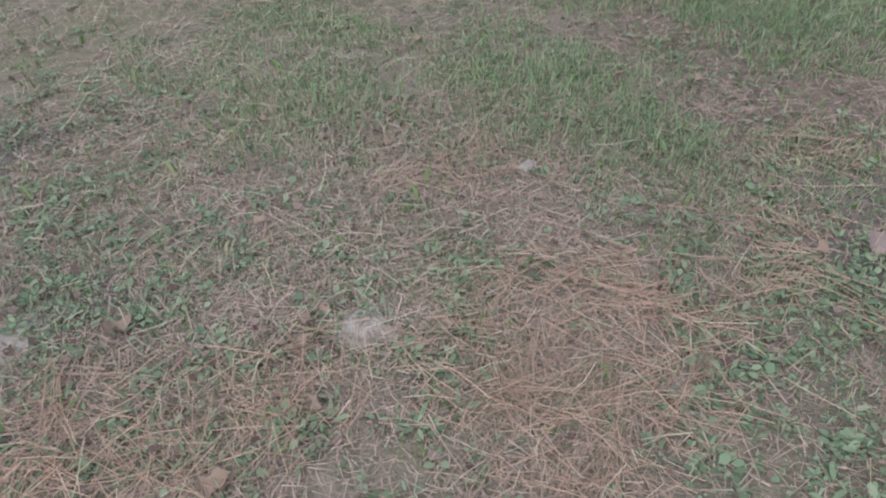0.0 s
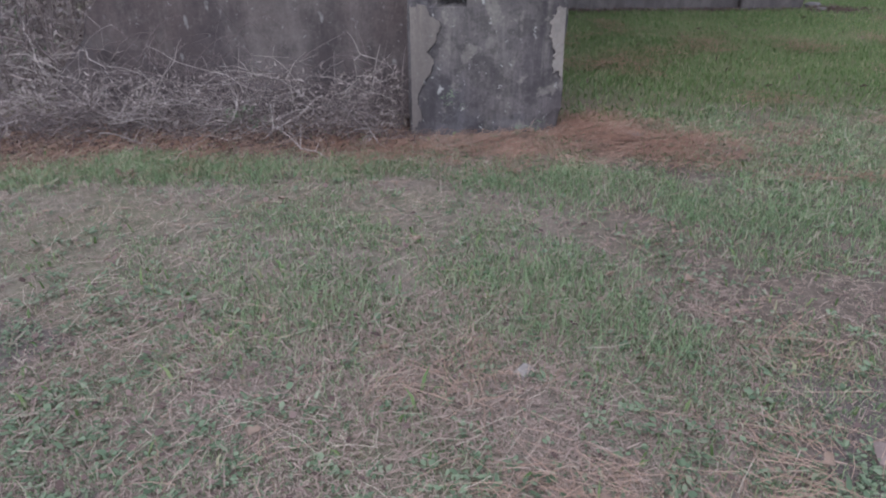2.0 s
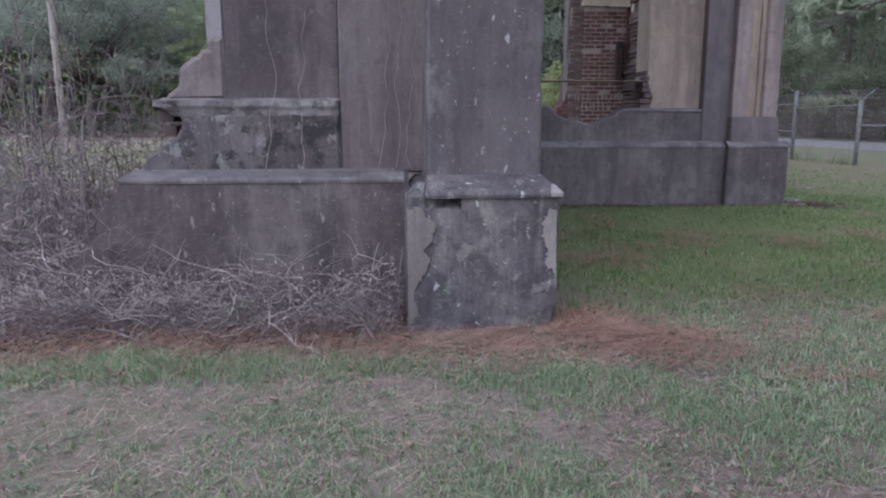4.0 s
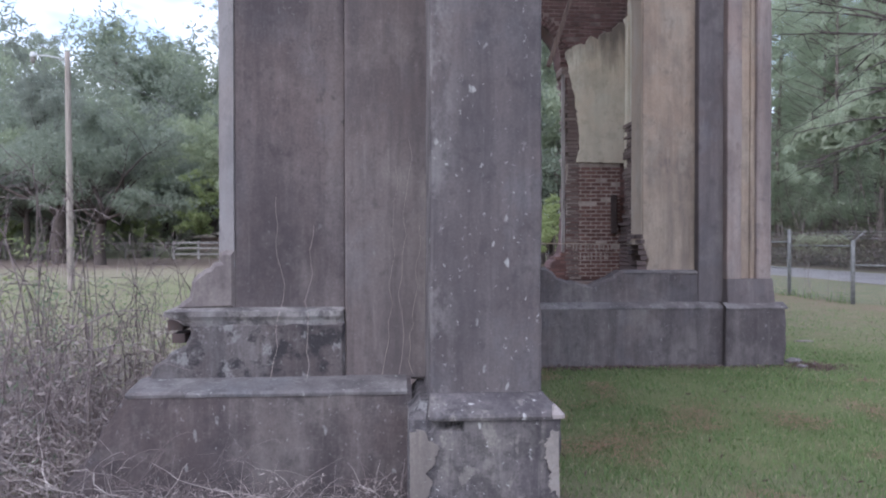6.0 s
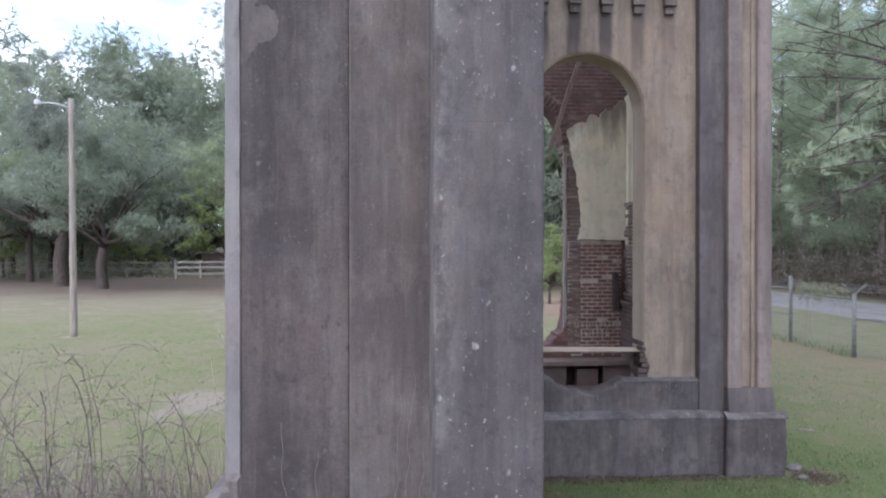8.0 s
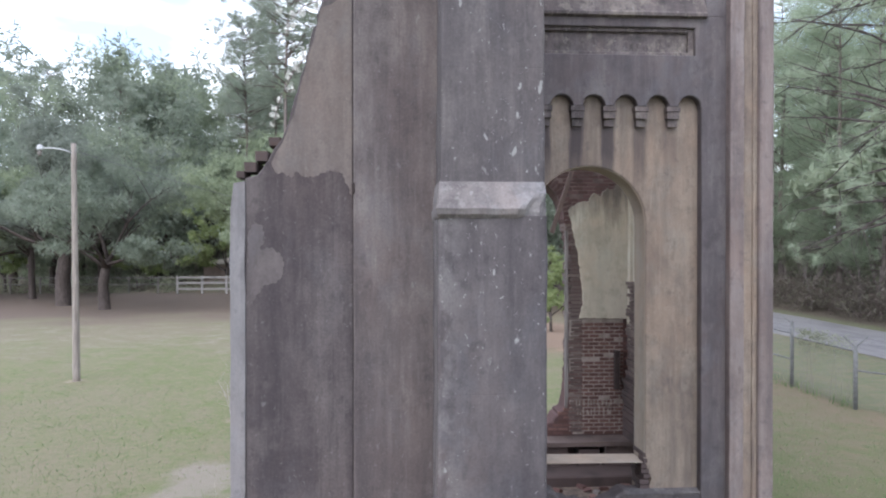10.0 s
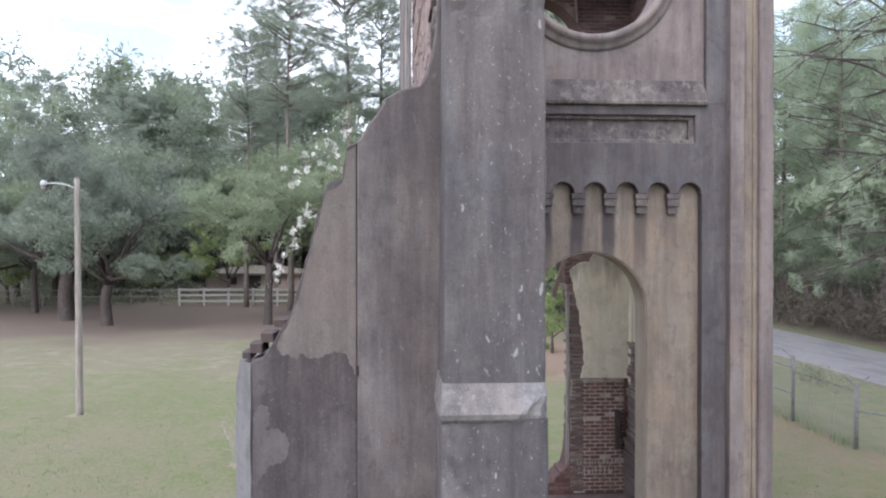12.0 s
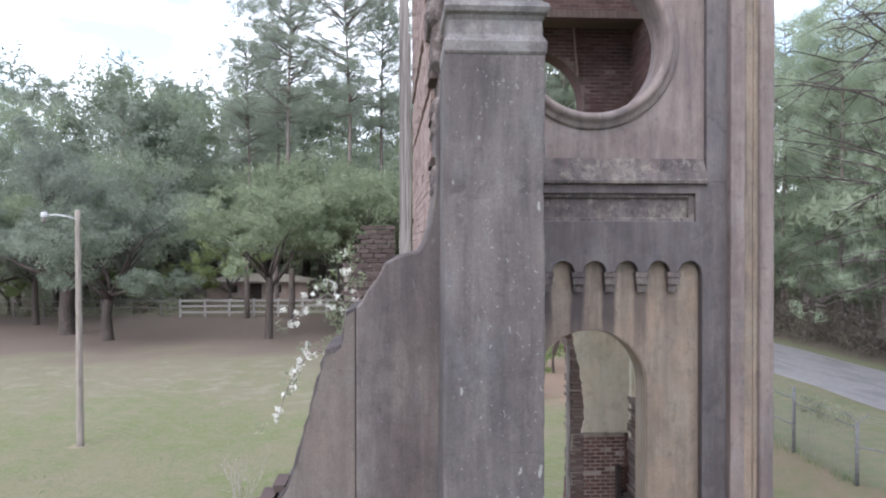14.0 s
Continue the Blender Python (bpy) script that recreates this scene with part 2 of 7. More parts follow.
def brick_mat(name, stops, island, soot=0.4):
    q = Mat(name, 0.95)
    c = q.ramp(q.rand(island), stops)
    c = q.mix(q.remap(q.noise(40, 5), 0.35, 0.75, 0, 0.55), c, (0.10, 0.062, 0.052))
    c = q.mix(q.math("MULTIPLY", q.remap(q.noise(1.6, 5), 0.48, 0.66), soot), c, (0.055, 0.045, 0.043))
    q.bump(q.noise(60, 4), 0.6, 0.006)
    return q.done(c)


M["brick"] = brick_mat("red_brick", [(0, (0.098, 0.055, 0.050)), (0.5, (0.138, 0.077, 0.069)), (1, (0.188, 0.112, 0.096))], False, 0.75)
M["brick_mass"] = brick_mat("red_brick_mass", [(0, (0.082, 0.050, 0.049)), (0.5, (0.114, 0.069, 0.067)), (1, (0.155, 0.098, 0.094))], True, 0.7)
M["brick_soot"] = brick_mat("sooty_brick", [(0, (0.055, 0.044, 0.043)), (0.5, (0.085, 0.067, 0.065)), (1, (0.125, 0.10, 0.095))], True, 0.8)
M["brick_bare"] = brick_mat("broken_brick", [(0, (0.125, 0.098, 0.090)), (0.5, (0.175, 0.140, 0.128)), (1, (0.235, 0.195, 0.178))], False, 0.5)
M["brick_pink"] = brick_mat("pink_brick", [(0, (0.30, 0.225, 0.210)), (0.5, (0.35, 0.270, 0.252)), (1, (0.40, 0.315, 0.295))], True, 0.15)
q = Mat("mortar", 0.97)
q.bump(q.noise(70, 4), 0.7, 0.006)
M["mortar"] = q.done(q.mix(q.remap(q.noise(5, 6), 0.4, 0.65), (0.36, 0.315, 0.28), (0.23, 0.195, 0.172)))
q = Mat("dark_mortar", 0.97)
M["mortar_dark"] = q.done(q.mix(q.remap(q.noise(4, 6), 0.4, 0.65), (0.195, 0.152, 0.140), (0.098, 0.076, 0.071)))
# near-black, for blocks put where an opening is dark
q = Mat("dark_gap", 0.97)
M["gap"] = q.done(q.mix(q.remap(q.noise(14, 6), 0.4, 0.65), (0.06, 0.045, 0.042), (0.035, 0.028, 0.027)))


def wood(name, a, b, stretch=(14, 14, 0.8)):
    q = Mat(name, 0.85)
    g = q.noise(2.0, 7, stretch, 0.65)
    q.bump(g, 0.5, 0.01)
    return q.done(q.mix(q.remap(g, 0.35, 0.68), a, b))


q = Mat("house_render", 0.95)
M["house_wall"] = q.done(q.mix(q.remap(q.noise(1.2, 6), 0.4, 0.65), (0.40, 0.32, 0.28), (0.31, 0.245, 0.215)))
q = Mat("house_shingle", 0.95)
q.bump(q.noise(9, 4, (1, 1, 5)), 0.5, 0.02)
M["house_roof"] = q.done(q.mix(q.remap(q.noise(3.0, 7), 0.38, 0.65), (0.40, 0.36, 0.30), (0.26, 0.235, 0.20)))
M["pole"] = wood("weathered_pole", (0.32, 0.285, 0.25), (0.16, 0.138, 0.12))
M["timber"] = wood("old_timber", (0.34, 0.315, 0.30), (0.10, 0.085, 0.08), (14, 14, 0.5))
M["beam"] = wood("charred_beam", (0.20, 0.15, 0.13), (0.09, 0.07, 0.065))
M["fence_wood"] = wood("pale_fence_wood", (0.44, 0.425, 0.40), (0.27, 0.255, 0.24))
# fence wood darkened to carry the shade under the oaks
M["shaded_rail"] = wood("shaded_rail_wood", (0.27, 0.25, 0.235), (0.15, 0.138, 0.13))
M["bark"] = wood("bark", (0.103, 0.084, 0.074), (0.045, 0.036, 0.032), (5, 5, 1.2))
M["pine_bark"] = wood("pine_bark", (0.22, 0.185, 0.165), (0.10, 0.082, 0.073), (4, 4, 1.0))
M["limb"] = wood("limb_bark", (0.085, 0.068, 0.064), (0.045, 0.036, 0.034), (4, 4, 1.0))
M["cane"] = wood("weathered_cane", (0.33, 0.295, 0.285), (0.135, 0.115, 0.115), (6, 6, 6))
M["cane_dark"] = wood("dark_cane", (0.20, 0.165, 0.158), (0.075, 0.060, 0.060), (5, 5, 5))
M["bare"] = wood("grey_branch", (0.21, 0.185, 0.17), (0.12, 0.105, 0.097), (6, 6, 2))
M["twig"] = wood("dry_twig", (0.30, 0.25, 0.235), (0.11, 0.086, 0.082), (4, 4, 4))
M["cane_pale"] = wood("bleached_cane", (0.42, 0.375, 0.35), (0.17, 0.145, 0.135), (4, 4, 4))


def metal(name, c, rough=0.5):
    q = Mat(name, rough)
    q.b.inputs["Metallic"].default_value = 0.15
    return q.done(q.mix(q.remap(q.noise(12, 5), 0.4, 0.7), c, tuple(0.6 * v for v in c)))


M["galv"] = metal("galvanised_steel", (0.175, 0.178, 0.172), 0.75)
M["lamp"] = metal("lamp_grey", (0.55, 0.56, 0.56), 0.6)
M["wire"] = metal("dull_wire", (0.2, 0.2, 0.21), 0.6)


def leaf_mat(name, stops, rough=0.65, through_light=0.25):
    q = Mat(name, rough)
    c = q.ramp(q.rand(True), stops)
    c = q.mix(q.remap(q.noise(0.45, 5), 0.35, 0.7, 0.0, 0.55), c, tuple(0.95 * v for v in stops[0][1]))
    q.l.new(c, q.b.inputs["Base Color"])
    tr = q.n.new("ShaderNodeBsdfTranslucent")
    q.l.new(c, tr.inputs["Color"])
    ms = q.n.new("ShaderNodeMixShader")
    ms.inputs[0].default_value = through_light
    q.l.new(q.b.outputs[0], ms.inputs[1])
    q.l.new(tr.outputs[0], ms.inputs[2])
    q.l.new(ms.outputs[0], q.n["Material Output"].inputs["Surface"])
    return q.m


M["oak_leaf"] = leaf_mat("oak_leaf", [(0, (0.195, 0.232, 0.175)), (0.5, (0.245, 0.285, 0.218)), (0.9, (0.29, 0.33, 0.258)), (1, (0.35, 0.375, 0.32))], 0.6, 0.5)
M["oak_grey"] = leaf_mat("mossy_oak_leaf", [(0, (0.180, 0.208, 0.170)), (0.5, (0.225, 0.255, 0.208)), (1, (0.285, 0.31, 0.26))], 0.6, 0.5)
M["wood_leaf"] = leaf_mat("wood_leaf", [(0, (0.262, 0.312, 0.212)), (0.5, (0.315, 0.365, 0.25)), (1, (0.375, 0.418, 0.305))], 0.6, 0.5)
M["fresh_leaf"] = leaf_mat("fresh_leaf", [(0, (0.18, 0.23, 0.095)), (0.5, (0.26, 0.315, 0.14)), (1, (0.36, 0.40, 0.20))], 0.6, 0.5)
M["pine_leaf"] = leaf_mat("pine_needle_green", [(0, (0.265, 0.305, 0.245)), (0.5, (0.335, 0.38, 0.30)), (1, (0.40, 0.44, 0.355))], 0.6, 0.5)
M["pine_light"] = leaf_mat("pale_pine_needle", [(0, (0.315, 0.38, 0.262)), (0.5, (0.38, 0.445, 0.315)), (1, (0.44, 0.495, 0.37))], 0.6, 0.62)
M["oak_light"] = leaf_mat("young_oak_leaf", [(0, (0.228, 0.275, 0.172)), (0.5, (0.282, 0.33, 0.208)), (1, (0.345, 0.385, 0.258))], 0.6, 0.5)
M["thicket_leaf"] = leaf_mat("brown_thicket_leaf", [(0, (0.12, 0.096, 0.086)), (0.5, (0.17, 0.140, 0.122)), (0.8, (0.185, 0.190, 0.132)), (1, (0.25, 0.255, 0.175))], 0.7, 0.35)
M["shrub"] = leaf_mat("shrub_leaf", [(0, (0.20, 0.215, 0.15)), (0.6, (0.28, 0.30, 0.20)), (1, (0.36, 0.375, 0.26))], 0.6, 0.45)
M["flower"] = leaf_mat("white_petal", [(0, (0.70, 0.70, 0.64)), (1, (0.88, 0.88, 0.84))], 0.6, 0.3)
M["grass"] = leaf_mat("grass_blade", [(0, (0.128, 0.192, 0.104)), (0.4, (0.203, 0.292, 0.154)), (0.80, (0.305, 0.395, 0.218)), (0.90, (0.40, 0.385, 0.265)), (1, (0.47, 0.43, 0.335))], 0.6, 0.4)
M["lawn"] = leaf_mat("lawn_blade", [(0, (0.090, 0.148, 0.056)), (0.4, (0.136, 0.210, 0.080)), (0.8, (0.196, 0.268, 0.11)), (0.9, (0.32, 0.31, 0.19)), (1, (0.38, 0.35, 0.24))], 0.6, 0.4)
M["straw"] = leaf_mat("dry_thatch", [(0, (0.185, 0.132, 0.113)), (0.3, (0.278, 0.208, 0.178)), (0.6, (0.342, 0.266, 0.225)), (0.93, (0.395, 0.318, 0.268)), (1, (0.45, 0.375, 0.32))], 0.8, 0.1)
M["needle_red"] = leaf_mat("red_pine_needle", [(0, (0.155, 0.085, 0.062)), (0.5, (0.24, 0.138, 0.098)), (1, (0.34, 0.21, 0.152))], 0.6, 0.1)
M["dry_blade"] = leaf_mat("bleached_blade", [(0, (0.28, 0.232, 0.182)), (0.5, (0.37, 0.318, 0.252)), (1, (0.47, 0.415, 0.335))], 0.7, 0.2)
M["needle"] = leaf_mat("fallen_pine_needle", [(0, (0.225, 0.143, 0.108)), (0.5, (0.335, 0.225, 0.168)), (1, (0.45, 0.33, 0.25))], 0.6, 0.1)
M["weed"] = leaf_mat("low_weed_leaf", [(0, (0.090, 0.132, 0.080)), (0.5, (0.150, 0.205, 0.125)), (1, (0.24, 0.295, 0.195))], 0.6)
M["dead_leaf"] = leaf_mat("dead_leaf", [(0, (0.15, 0.105, 0.085)), (0.5, (0.25, 0.185, 0.145)), (1, (0.36, 0.285, 0.225))], 0.7, 0.15)
M["litter"] = leaf_mat("dark_litter", [(0, (0.070, 0.047, 0.042)), (0.5, (0.125, 0.088, 0.079)), (1, (0.22, 0.160, 0.142))], 0.8, 0.1)
M["caught_leaf"] = leaf_mat("caught_leaf", [(0, (0.19, 0.155, 0.145)), (0.5, (0.30, 0.26, 0.245)), (1, (0.44, 0.39, 0.36))], 0.8, 0.15)
M["dead_stem"] = leaf_mat("dead_stem", [(0, (0.19, 0.155, 0.14)), (0.5, (0.31, 0.26, 0.235)), (1, (0.45, 0.40, 0.36))], 0.8, 0.0)

q = Mat("ground_turf", 0.97)
big, mid, fine = q.noise(0.16, 5), q.noise(1.3, 6), q.noise(24, 6)
tiny = q.noise(130, 4)
soil = q.mix(q.remap(fine, 0.35, 0.65), (0.245, 0.203, 0.175), (0.145, 0.119, 0.102))
soil = q.mix(q.remap(mid, 0.40, 0.62, 0, 0.7), soil, (0.150, 0.150, 0.092))
turf = q.mix(q.remap(fine, 0.35, 0.7), (0.127, 0.152, 0.064), (0.174, 0.194, 0.086))
turf = q.mix(q.math("MULTIPLY", q.remap(mid, 0.42, 0.66), 0.6), turf, (0.215, 0.186, 0.130))
turf = q.mix(q.remap(big, 0.46, 0.62, 0, 0.65), turf, (0.205, 0.180, 0.122))
gy = q.axis(1)
gx = q.axis(0)
wide = q.math("ADD", q.math("ABSOLUTE", gx), q.math("MULTIPLY", mid, 1.6))
far = q.remap(q.math("ADD", gy, q.math("MULTIPLY", mid, 1.5)), 4.3, 6.3)
far = q.math("MAXIMUM", far, q.math("MAXIMUM", q.remap(wide, 3.1, 4.6), q.remap(q.math("ADD", gy, q.math("MULTIPLY", mid, 1.2)), 0.9, -0.3)))
# greener, shorter turf between the buttress and the tower
lush = q.mix(q.remap(fine, 0.35, 0.7), (0.086, 0.114, 0.042), (0.122, 0.153, 0.060))
lush = q.mix(q.math("MULTIPLY", q.remap(mid, 0.50, 0.70), 0.5), lush, (0.20, 0.158, 0.105))
near_lawn = q.math("MULTIPLY", q.remap(q.math("SUBTRACT", gy, q.math("MULTIPLY", gx, 1.1)), 15.0, 8.0), q.remap(q.math("ADD", gx, q.math("MULTIPLY", mid, 2.4)), 1.4, 3.2))
near_lawn = q.math("MULTIPLY", near_lawn, q.remap(q.math("ADD", gy, q.math("MULTIPLY", big, 6.0)), 1.0, 7.0))
speck = q.noise(5.0, 8, (1, 1, 1), 0.72, (3, 3, 0))
turf = q.mix(q.remap(speck, 0.50, 0.62, 0, 0.6), turf, (0.235, 0.20, 0.145))
turf = q.mix(q.remap(speck, 0.46, 0.36, 0, 0.5), turf, (0.115, 0.135, 0.062))
turf = q.mix(near_lawn, turf, lush)
soil = q.mix(q.remap(q.math("ADD", gx, q.math("MULTIPLY", mid, 0.8)), 0.95, 1.5, 0, 0.8), soil, q.mix(q.remap(fine, 0.35, 0.65), (0.165, 0.128, 0.106), (0.095, 0.075, 0.064)))
c = q.mix(far, soil, turf)
# leaf litter under the trees at the far side of the lawn
litter = q.mix(q.remap(fine, 0.35, 0.65), (0.135, 0.104, 0.085), (0.205, 0.160, 0.130))
edge = q.math("ADD", gy, q.math("MULTIPLY", q.math("SUBTRACT", big, 0.5), 26.0))
under = q.math("MULTIPLY", q.remap(edge, 44.0, 51.0), q.remap(gy, 77.0, 72.0, 0.25, 1.0))
c = q.mix(q.remap(q.math("ADD", edge, q.math("MULTIPLY", mid, 8.0)), 32.0, 50.0, 0, 0.75), c, (0.205, 0.178, 0.128))
c = q.mix(under, c, litter)
sand = q.math("MULTIPLY", q.math("MULTIPLY", q.remap(edge, 28.0, 37.0), q.remap(edge, 47.0, 41.0)), q.remap(q.noise(1.1, 8, (0.7, 0.9, 1), 0.7), 0.50, 0.62))
c = q.mix(q.math("MULTIPLY", sand, 0.45), c, (0.315, 0.285, 0.235))
# thin, brownish grass towards the road fence
c = q.mix(q.math("MULTIPLY", q.remap(q.math("ADD", gx, q.math("MULTIPLY", big, 4.0)), 8.5, 12.0), q.remap(mid, 0.35, 0.6, 0.35, 0.8)), c, (0.165, 0.142, 0.092))
c = q.mix(q.remap(q.math("ADD", gy, q.math("MULTIPLY", big, 12.0)), 92.0, 104.0), c, (0.24, 0.19, 0.165))
# dirt along the fence's foot, greener grass beyond it, litter past the road
fx = q.math("SUBTRACT", gx, q.math("MULTIPLY", q.math("MAXIMUM", q.math("SUBTRACT", 21.05, gy), 0.0), 0.72))
tuft = q.noise(1.7, 8, (1, 1, 1), 0.7, (5, 1, 0))
dirt = q.math("MULTIPLY", q.remap(q.math("ADD", fx, q.math("MULTIPLY", tuft, 3.0)), 12.6, 14.2), q.remap(fx, 14.7, 14.1))
c = q.mix(q.math("MULTIPLY", dirt, q.remap(tuft, 0.40, 0.60, 0.2, 0.7)), c, (0.180, 0.136, 0.098))
c = q.mix(q.math("MULTIPLY", q.remap(fx, 14.3, 14.9), q.remap(gx, 21.9, 21.5, 0, 0.7)), c, q.mix(q.remap(tuft, 0.42, 0.6), (0.120, 0.150, 0.078), (0.185, 0.170, 0.112)))
c = q.mix(q.math("MULTIPLY", q.remap(fx, 5.5, 8.0), q.math("MULTIPLY", q.remap(fx, 14.4, 14.0), q.remap(tuft, 0.5, 0.62, 0, 0.55))), c, (0.19, 0.145, 0.095))
c = q.mix(q.remap(gx, 28.5, 28.9, 0, 0.8), c, (0.120, 0.138, 0.070))
c = q.mix(q.remap(q.math("ADD", gx, q.math("MULTIPLY", tuft, 3.0)), 31.0, 32.0, 0, 0.85), c, (0.105, 0.080, 0.066))
# damp bare soil between the weeds
for ax_, ay_, ar_ in ((1.20, 1.40, 0.20), (1.06, 1.15, 0.11), (-1.20, 1.85, 0.18), (-0.71, 1.16, 0.09)):
    dx_, dy_ = q.math("SUBTRACT", gx, ax_), q.math("SUBTRACT", gy, ay_)
    dd_ = q.math("ADD", q.math("SQRT", q.math("ADD", q.math("MULTIPLY", dx_, dx_), q.math("MULTIPLY", dy_, dy_))), q.math("MULTIPLY", q.math("SUBTRACT", q.noise(7.0, 6), 0.5), 0.4))
    c = q.mix(q.remap(dd_, ar_ * 1.2, ar_ * 0.8, 0, 0.9), c, (0.135, 0.112, 0.108))
# needle mould along the foot of the broken wall
mould = q.math("MULTIPLY", q.remap(q.math("ADD", gy, q.math("MULTIPLY", mid, 0.9)), 3.95, 4.2), q.remap(q.math("ADD", gy, q.math("MULTIPLY", mid, 0.6)), 5.2, 4.8))
mould = q.math("MULTIPLY", mould, q.remap(q.math("ADD", gx, q.math("MULTIPLY", mid, 0.8)), 2.1, 1.5))
c = q.mix(q.math("MULTIPLY", mould, 0.62), c, q.mix(q.remap(fine, 0.35, 0.65), (0.215, 0.145, 0.120), (0.13, 0.088, 0.076)))
# bare clay beyond the tower
ox, oy = q.math("SUBTRACT", gx, 8.8), q.math("MULTIPLY", q.math("SUBTRACT", gy, 38.5), 0.55)
clay = q.math("ADD", q.math("SQRT", q.math("ADD", q.math("MULTIPLY", ox, ox), q.math("MULTIPLY", oy, oy))), q.math("MULTIPLY", q.math("SUBTRACT", mid, 0.5), 4.0))
c = q.mix(q.remap(clay, 4.5, 3.0, 0, 0.8), c, (0.30, 0.205, 0.155))
# worn, sandy spot beside the broken wall
for px_, py_ in ((-11.75, 26.3), (-4.5, 20.0)):
    dx_, dy_ = q.math("SUBTRACT", gx, px_), q.math("SUBTRACT", gy, py_)
    dd_ = q.math("ADD", q.math("SQRT", q.math("ADD", q.math("MULTIPLY", dx_, dx_), q.math("MULTIPLY", dy_, dy_))), q.math("MULTIPLY", q.math("SUBTRACT", q.noise(3.0, 5), 0.5), 0.7))
    c = q.mix(q.remap(dd_, 0.45, 0.25, 0, 0.8), c, (0.30, 0.25, 0.19))
ox, oy = q.math("SUBTRACT", gx, -4.1), q.math("MULTIPLY", q.math("SUBTRACT", gy, 14.9), 0.7)
spot = q.math("SQRT", q.math("ADD", q.math("MULTIPLY", ox, ox), q.math("MULTIPLY", oy, oy)))
spot = q.math("ADD", spot, q.math("MULTIPLY", q.math("SUBTRACT", q.noise(1.1, 8, (1, 1, 1), 0.7, (4, 2, 0)), 0.5), 3.2))
c = q.mix(q.math("MULTIPLY", q.remap(spot, 1.05, 0.45), 0.75), c, (0.28, 0.245, 0.21))
c = q.mix(q.remap(tiny, 0.35, 0.75, 0, 0.45), c, (0.07, 0.062, 0.042))
q.bump(q.math("ADD", fine, q.math("MULTIPLY", tiny, 0.6)), 0.8, 0.02)
M["ground"] = q.done(c)
q = Mat("rubble_earth", 0.97)
q.bump(q.noise(26, 6), 0.8, 0.02)
M["ground_litter"] = q.done(q.mix(q.remap(q.noise(7, 7), 0.38, 0.64), (0.20, 0.155, 0.125), (0.09, 0.07, 0.06)))
q = Mat("asphalt", 0.9)
c = q.mix(q.remap(q.noise(3, 6), 0.35, 0.7), (0.190, 0.184, 0.182), (0.148, 0.143, 0.143))
c = q.mix(q.remap(q.noise(90, 3), 0.4, 0.7, 0, 0.4), c, (0.26, 0.255, 0.25))
c = q.mix(q.remap(q.noise(0.5, 5, (3, 0.4, 1)), 0.52, 0.62, 0, 0.6), c, (0.12, 0.117, 0.12))
q.bump(q.noise(90, 3), 0.15, 0.004)
M["road"] = q.done(c)
q = Mat("pale_sand", 0.97)
q.bump(q.noise(60, 5), 0.8, 0.01)
M["sand"] = q.done(q.mix(q.remap(q.noise(30, 6), 0.35, 0.65), (0.33, 0.305, 0.28), (0.20, 0.182, 0.167)))
q = Mat("grey_stone", 0.95)
q.bump(q.noise(30, 5), 0.6, 0.01)
M["stone"] = q.done(q.mix(q.remap(q.noise(18, 6), 0.35, 0.65), (0.25, 0.228, 0.21), (0.15, 0.135, 0.125)))


# ---- building helpers ----
def mesh_of(name, verts, faces, smooth=False):
    me = bpy.data.meshes.new(name)
    me.from_pydata(verts, [], faces)
    if smooth:
        me.polygons.foreach_set("use_smooth", [True] * len(me.polygons))
    me.update()
    return me


def mesh_np(name, v, f):
    """A mesh from arrays: v (n, 3), f (m, k)."""
    me = bpy.data.meshes.new(name)
    m, k = f.shape
    me.vertices.add(len(v))
    me.vertices.foreach_set("co", np.ascontiguousarray(v, dtype=np.float32).ravel())
    me.loops.add(m * k)
    me.loops.foreach_set("vertex_index", np.ascontiguousarray(f, dtype=np.int32).ravel())
    me.polygons.add(m)
    me.polygons.foreach_set("loop_start", np.arange(0, m * k, k, dtype=np.int32))
    me.update(calc_edges=True)
    return me


def thing(name, at, label, category, group="", kind=""):
    ob = new(name)
    ob.location = at
    ob.empty_display_size = 0.2
    return tagged(ob, label, category, group, kind)


def part(name, me, material, parent=None, label=""):
    """Links a mesh given in world places under a thing or a part."""
    ob = new(name, me)
    if not me.materials:
        me.materials.append(material)
    if parent is not None:
        ob.parent = parent
        bpy.context.view_layer.update()
        ob.matrix_parent_inverse = parent.matrix_world.inverted()
    return tagged(ob, label)


def solo(name, me, material, label, category, group="", kind=""):
    ob = new(name, me)
    me.materials.append(material)
    return tagged(ob, label, category, group, kind)


